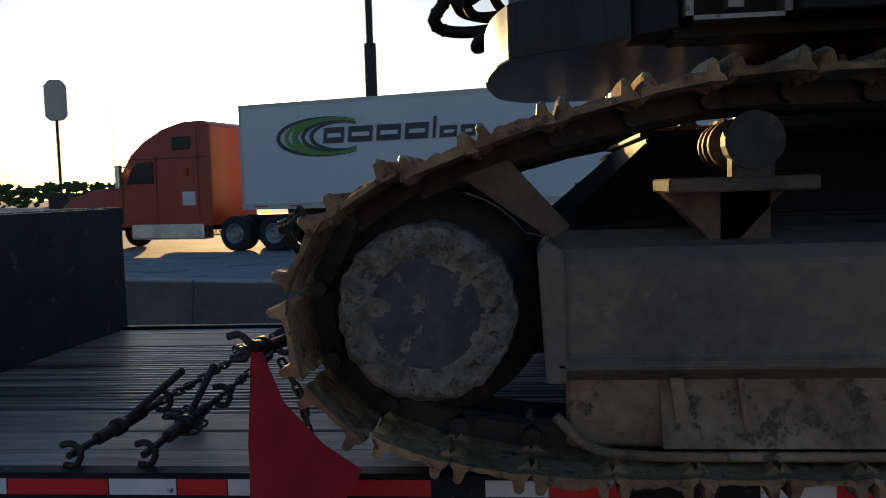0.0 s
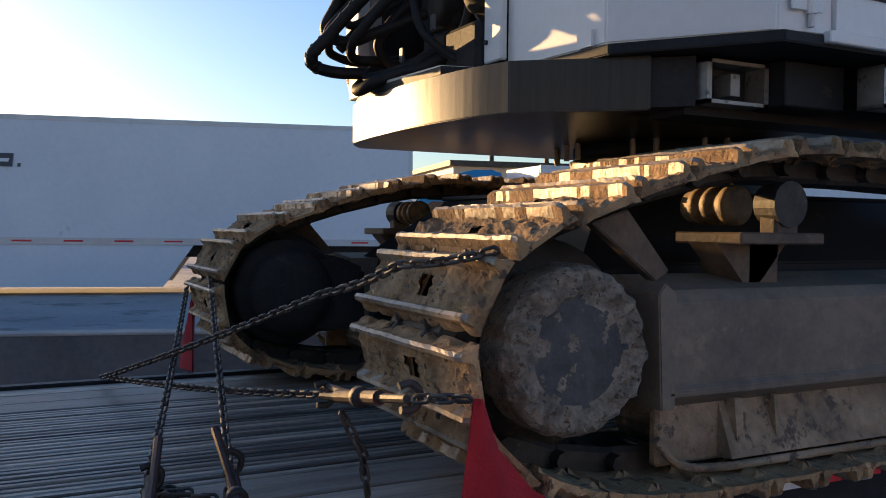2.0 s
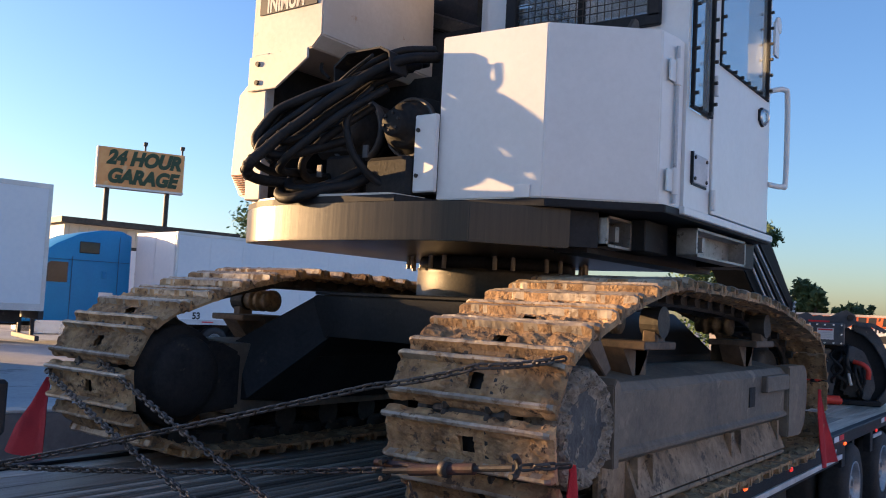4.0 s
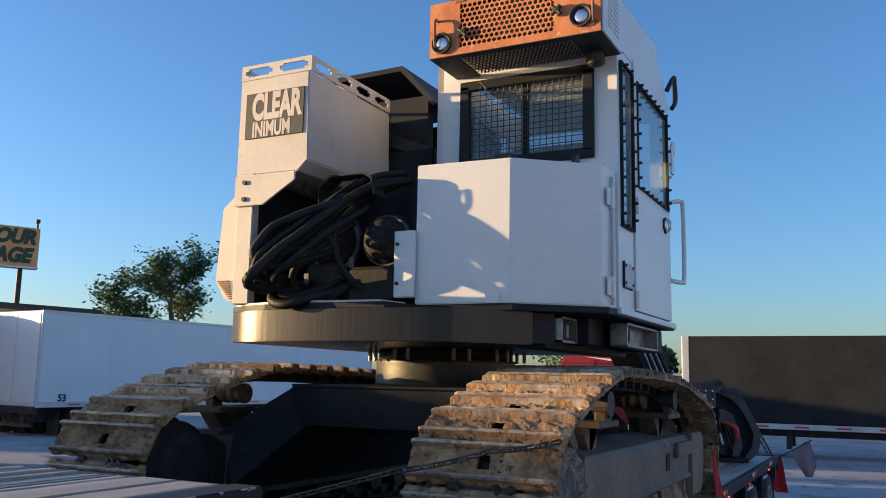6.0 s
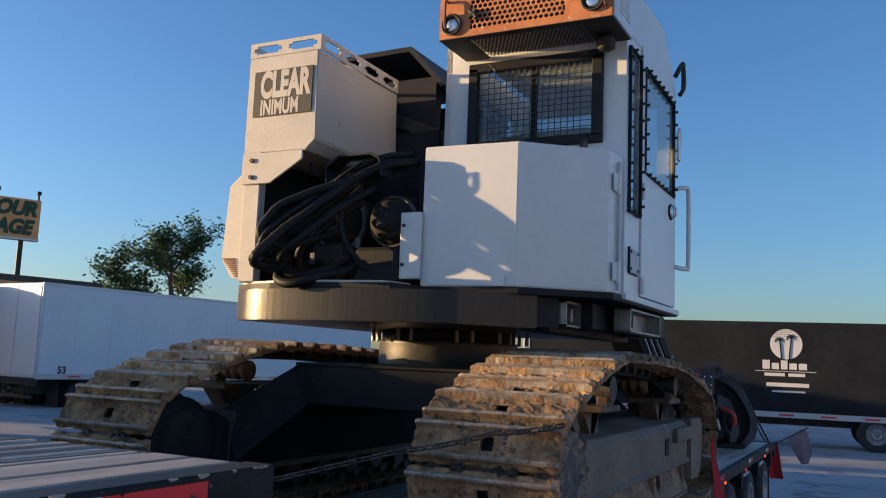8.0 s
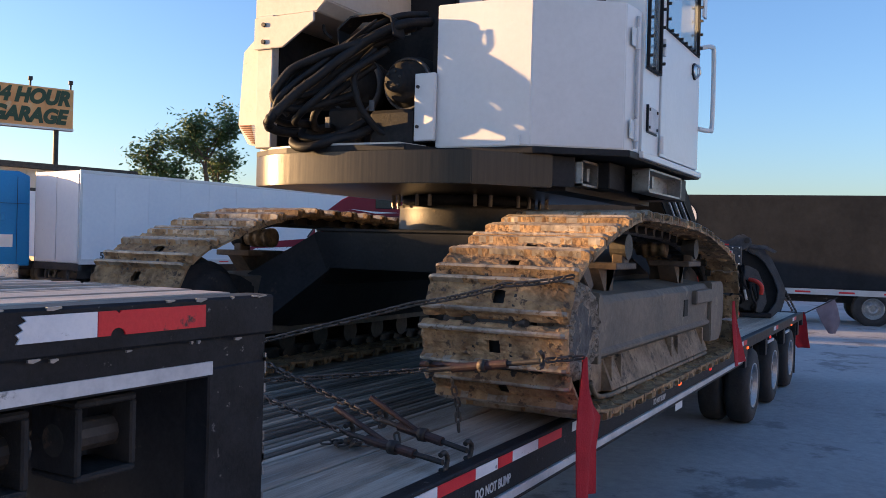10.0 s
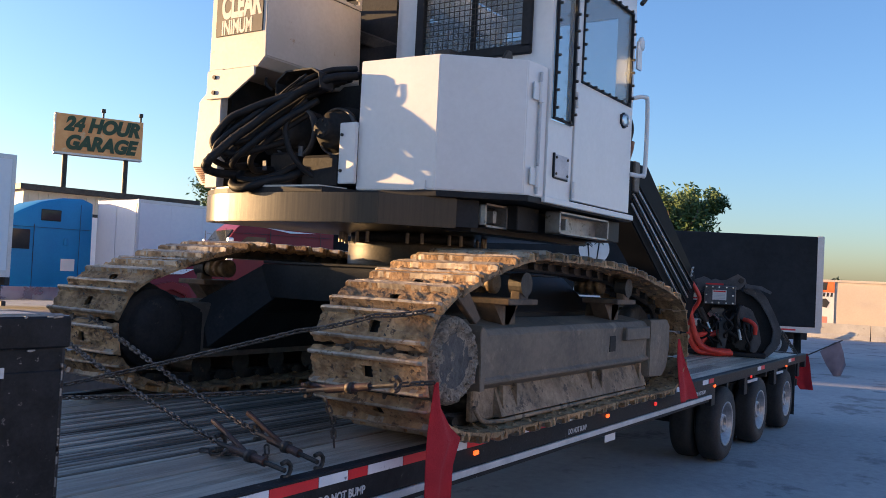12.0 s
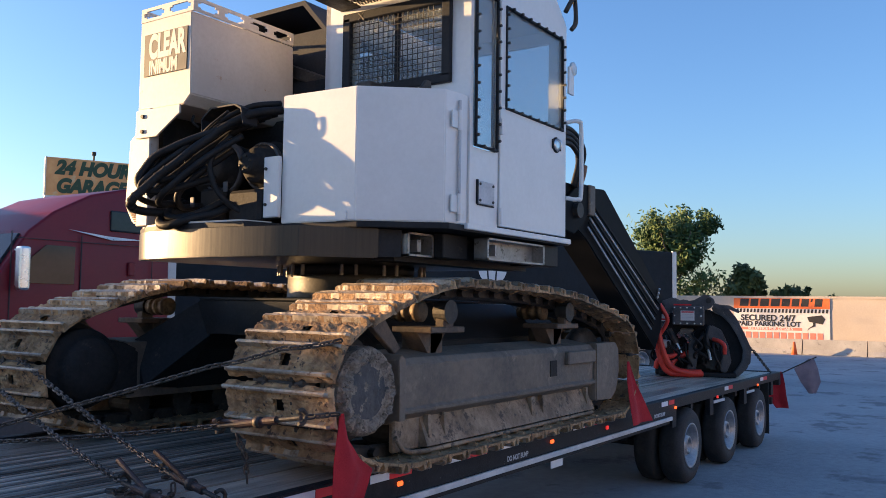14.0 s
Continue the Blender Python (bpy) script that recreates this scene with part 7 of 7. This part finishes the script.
# ---------------------------------------------------------------- chains, binders, flags
def link_mesh():
    bm = bmesh.new()
    pts = []
    for k in range(16):
        a = 2 * math.pi * k / 16
        pts.append(Vector((0.012 * math.cos(a) + (0.016 if math.cos(a) > 0 else -0.016), 0.013 * math.sin(a), 0)))
    seg = 6
    rings = []
    for i, p in enumerate(pts):
        d = (pts[(i + 1) % 16] - pts[i - 1]).normalized()
        u = Vector((d.y, -d.x, 0))
        rings.append([bm.verts.new(p + (u * math.cos(2 * math.pi * k / seg) + Vector((0, 0, 1)) * math.sin(2 * math.pi * k / seg)) * 0.0062) for k in range(seg)])
    for i in range(16):
        a, b = rings[i], rings[(i + 1) % 16]
        for k in range(seg):
            bm.faces.new((a[k], b[k], b[(k + 1) % seg], a[(k + 1) % seg])).smooth = True
    bmesh.ops.recalc_face_normals(bm, faces=bm.faces)
    bmesh.ops.scale(bm, vec=(0.82, 0.82, 0.82), verts=bm.verts)
    return mesh_of(bm, "chain_link", M["chain"])


LINK = link_mesh()


def chain(label, pts, sag=0.0, dense=0.0355):
    """Links threaded along a line that sags."""
    P = [Vector(p) for p in pts]
    line = []
    for a, b in zip(P, P[1:]):
        n = max(2, int((b - a).length / 0.02))
        for k in range(n):
            s = k / n
            q = a.lerp(b, s)
            q.z -= sag * 4 * s * (1 - s)
            line.append(q)
    line.append(P[-1])
    t = thing("tie_down_chain", Matrix.Translation(P[0]), label, "chain", group="tie-down chains")
    run, k, last = 0.0, 0, line[0]
    for a, b in zip(line, line[1:]):
        run += (b - a).length
        if run >= dense * (k + 1):
            d = (b - a).normalized()
            m = Matrix.Translation(b - P[0]) @ d.to_track_quat("X", "Z").to_matrix().to_4x4() @ pose(0, 0, 0, 45 + 90 * (k % 2))
            o = new("chain_link", LINK)
            o.parent = t
            o.matrix_basis = m
            k += 1
    return t


def binder(label, a, b, lever):
    """Ratchet load binder: barrel, hooks, handle."""
    A, Bv = Vector(a), Vector(b)
    t = thing("load_binder", Matrix.Translation(A), label, "load binder", group="load binders")
    d = (Bv - A)
    m = d.normalized()
    o = Vector((0, 0, 0))
    part("barrel", rod(bmesh.new(), o + d * 0.22, o + d * 0.72, 0.019, 12), M["binder"], t)
    part("screw", rod(bmesh.new(), o, d, 0.011, 8), M["dark_steel"], t)
    bm = bmesh.new()
    mid = d * 0.5
    lathe(bm, [(0.01, -0.016), (0.027, -0.016), (0.027, 0.016), (0.01, 0.016)], mid, 14)
    part("ratchet", bm, M["dark_steel"], t)
    part("handle", rod(bmesh.new(), mid, mid + Vector(lever), 0.010, 8, 0.013), M["binder"], t, "worn reddish steel handle")
    for p in (o, d):
        bm = bmesh.new()
        tube(bm, smooth_line([p + Vector((-0.02, 0, 0.03)), p + Vector((0.01, 0.0, 0.035)), p + Vector((0.035, 0, 0.01)), p + Vector((0.02, 0, -0.025)), p + Vector((-0.015, 0, -0.025))], 4), 0.010, 6)
        part("hook", bm, M["dark_steel"], t)


def tie_downs():
    # crossing chains from the far track front to the near rail
    chain("rusty chain from the far track to a load binder", [(-0.534, 4.92, 1.529), (-0.94, 2.68, 0.985)], 0.03)
    chain("rusty chain from the far track to a load binder", [(-0.639, 4.92, 1.325), (-1.15, 2.70, 0.965)], 0.03)
    binder("reddish load binder lying on the plank deck", (-0.94, 2.68, 0.985), (-1.0, 2.25, 0.93), (0.0, 0.25, 0.12))
    binder("reddish load binder lying on the plank deck", (-1.15, 2.70, 0.965), (-1.21, 2.24, 0.93), (0.07, 0.32, 0.10))
    chain("loose end of rusty chain heaped on the deck", [(-1.15, 2.86, 0.91), (-1.08, 2.80, 0.905), (-1.14, 2.76, 0.912), (-1.05, 2.74, 0.905), (-1.12, 2.70, 0.915), (-1.0, 2.66, 0.905)])
    chain("loose rusty chain end on the deck", [(-0.96, 2.60, 0.97), (-0.97, 2.58, 0.905), (-1.02, 2.55, 0.905)])
    # near track to the far rail
    chain("rusty chain from the near track to the far rail", [(-0.46, 2.02, 1.60), (-0.6, 2.3, 1.55), (-0.66, 2.70, 1.45), (-1.08, 4.60, 0.93)], 0.01)
    chain("rusty chain from the near track to the far rail", [(-1.08, 4.64, 0.93), (-0.70, 2.62, 1.17)], 0.015)
    binder("dark load binder across the near track front", (-0.70, 2.60, 1.17), (-0.67, 2.10, 1.25), (0.0, 0.3, -0.02))
    chain("short chain on the near track front", [(-0.67, 2.10, 1.25), (-0.60, 1.96, 1.27)])
    chain("chain end hanging from a load binder", [(-0.69, 2.5, 1.16), (-0.62, 2.5, 1.03), (-0.60, 2.5, 0.90)])
    # straps of the head at the tail
    chain("chain from the processing head to the rear bar", [(8.05, 2.45, 1.4), (8.85, 2.3, 0.92)])
    chain("chain from the processing head to the rear bar", [(8.0, 2.3, 1.25), (8.6, 2.22, 0.92)])


tie_downs()


def pennant(label, at, shape, mat, seed, stick=None):
    """Warning flag: a folded sheet of cloth a few millimetres thick. shape: rows of (left, right, height)."""
    t = thing("warning_flag", at, label, "flag", group="warning flags")
    bm = bmesh.new()
    n = 7
    rows = []
    for side in (0.002, -0.002):
        grid = []
        for i, (l, r, z) in enumerate(shape):
            row = []
            for k in range(n):
                u = k / (n - 1)
                fold = 0.025 * math.sin(u * 7 + seed + i * 0.5) * (0.3 + 0.7 * i / len(shape))
                row.append(bm.verts.new((l + (r - l) * u, fold + side, z)))
            grid.append(row)
        rows.append(grid)
    for g, flip in ((rows[0], False), (rows[1], True)):
        for a, b in zip(g, g[1:]):
            for k in range(n - 1):
                f = (a[k], a[k + 1], b[k + 1], b[k])
                bm.faces.new(f[::-1] if flip else f).smooth = True
    part("cloth", bm, mat, t)
    if stick:
        part("stick", rod(bmesh.new(), stick[0], stick[1], 0.009, 8), M["dark_steel"], t)
    return t


flag_near = pennant("red mesh warning flag tied to the near track", pose(-0.57, 1.945, 1.25), [(-0.01, 0.015, 0.02), (-0.02, 0.06, -0.10), (-0.03, 0.15, -0.20), (-0.03, 0.24, -0.26), (-0.035, 0.17, -0.38), (-0.04, 0.15, -0.57)], M["flag"], 0.4)
flag_far = pennant("red mesh warning flag beside the far track", pose(-0.60, 4.925, 1.25, 0, 0, 90), [(-0.01, 0.03, 0.03), (0.0, 0.16, -0.12), (0.0, 0.3, -0.24), (0.02, 0.42, -0.40)], M["flag"], 1.4)
flag_mid = pennant("red mesh warning flag hanging at the track rear", pose(3.06, 2.03, 1.31), [(-0.01, 0.015, 0.02), (-0.01, 0.14, -0.15), (0.03, 0.32, -0.32), (0.08, 0.5, -0.5)], M["flag"], 2.2)
flag_rear = pennant("red mesh warning flag hanging from the rear bar", pose(9.04, 2.20, 0.9, 0, 0, -70), [(-0.12, 0.04, 0.0), (-0.16, 0.07, -0.16), (-0.16, 0.09, -0.34), (-0.05, 0.12, -0.5)], M["flag"], 3.1)
flag_stick = pennant("faded see-through flag on a thin stick", pose(9.03, 2.17, 0.88, 0, 0, -47), [(0.42, 0.5, 0.2), (0.2, 0.56, 0.06), (0.3, 0.6, -0.12), (0.42, 0.52, -0.28)], M["grey_flag"], 0.9, stick=((0, 0, 0), (0.53, 0.0, 0.225)))


# ---------------------------------------------------------------- what moves
def motions():
    # rear end of the black trailer and its heading; the tractor turns ahead of it
    rows = [(0.0, 26.2, -33.0, 90, 90, 0), (4.0, 25.8, -18.0, 90, 90, -0.1), (6.5, 25.2, -6.1, 92, 95, -0.25), (7.5, 25.0, -3.95, 94, 99, -0.2), (8.5, 24.8, -2.1, 97, 106, -0.4), (11.0, 23.3, 2.8, 106, 134, -0.85), (12.0, 23.7, 5.0, 120, 152, -0.85), (12.5, 23.6, 6.05, 128.7, 163, -0.95), (13.0, 22.9, 7.05, 138.6, 175, -1.0), (13.5, 21.95, 7.95, 147.6, 181, -1.1), (14.0, 21.1, 8.72, 156.5, 181, -0.6)]
    tr, tk = [], []
    for t, x, y, a, b, ahead in rows:
        z = -0.25
        zt = -0.016 * max(0.0, x + 13 * math.cos(radians(a)) - 9.0)
        tr.append((t, pose(x, y, z, 0, 0, a)))
        k = Vector((x + 13.3 * math.cos(radians(a)), y + 13.3 * math.sin(radians(a)), z))
        k += Vector((math.cos(radians(b)), math.sin(radians(b)), 0)) * (2.4 + ahead)
        tk.append((t, pose(k.x, k.y, zt, 0, 0, b)))
    walk(moving_trailer, tr)
    walk(moving_truck, tk)


motions()
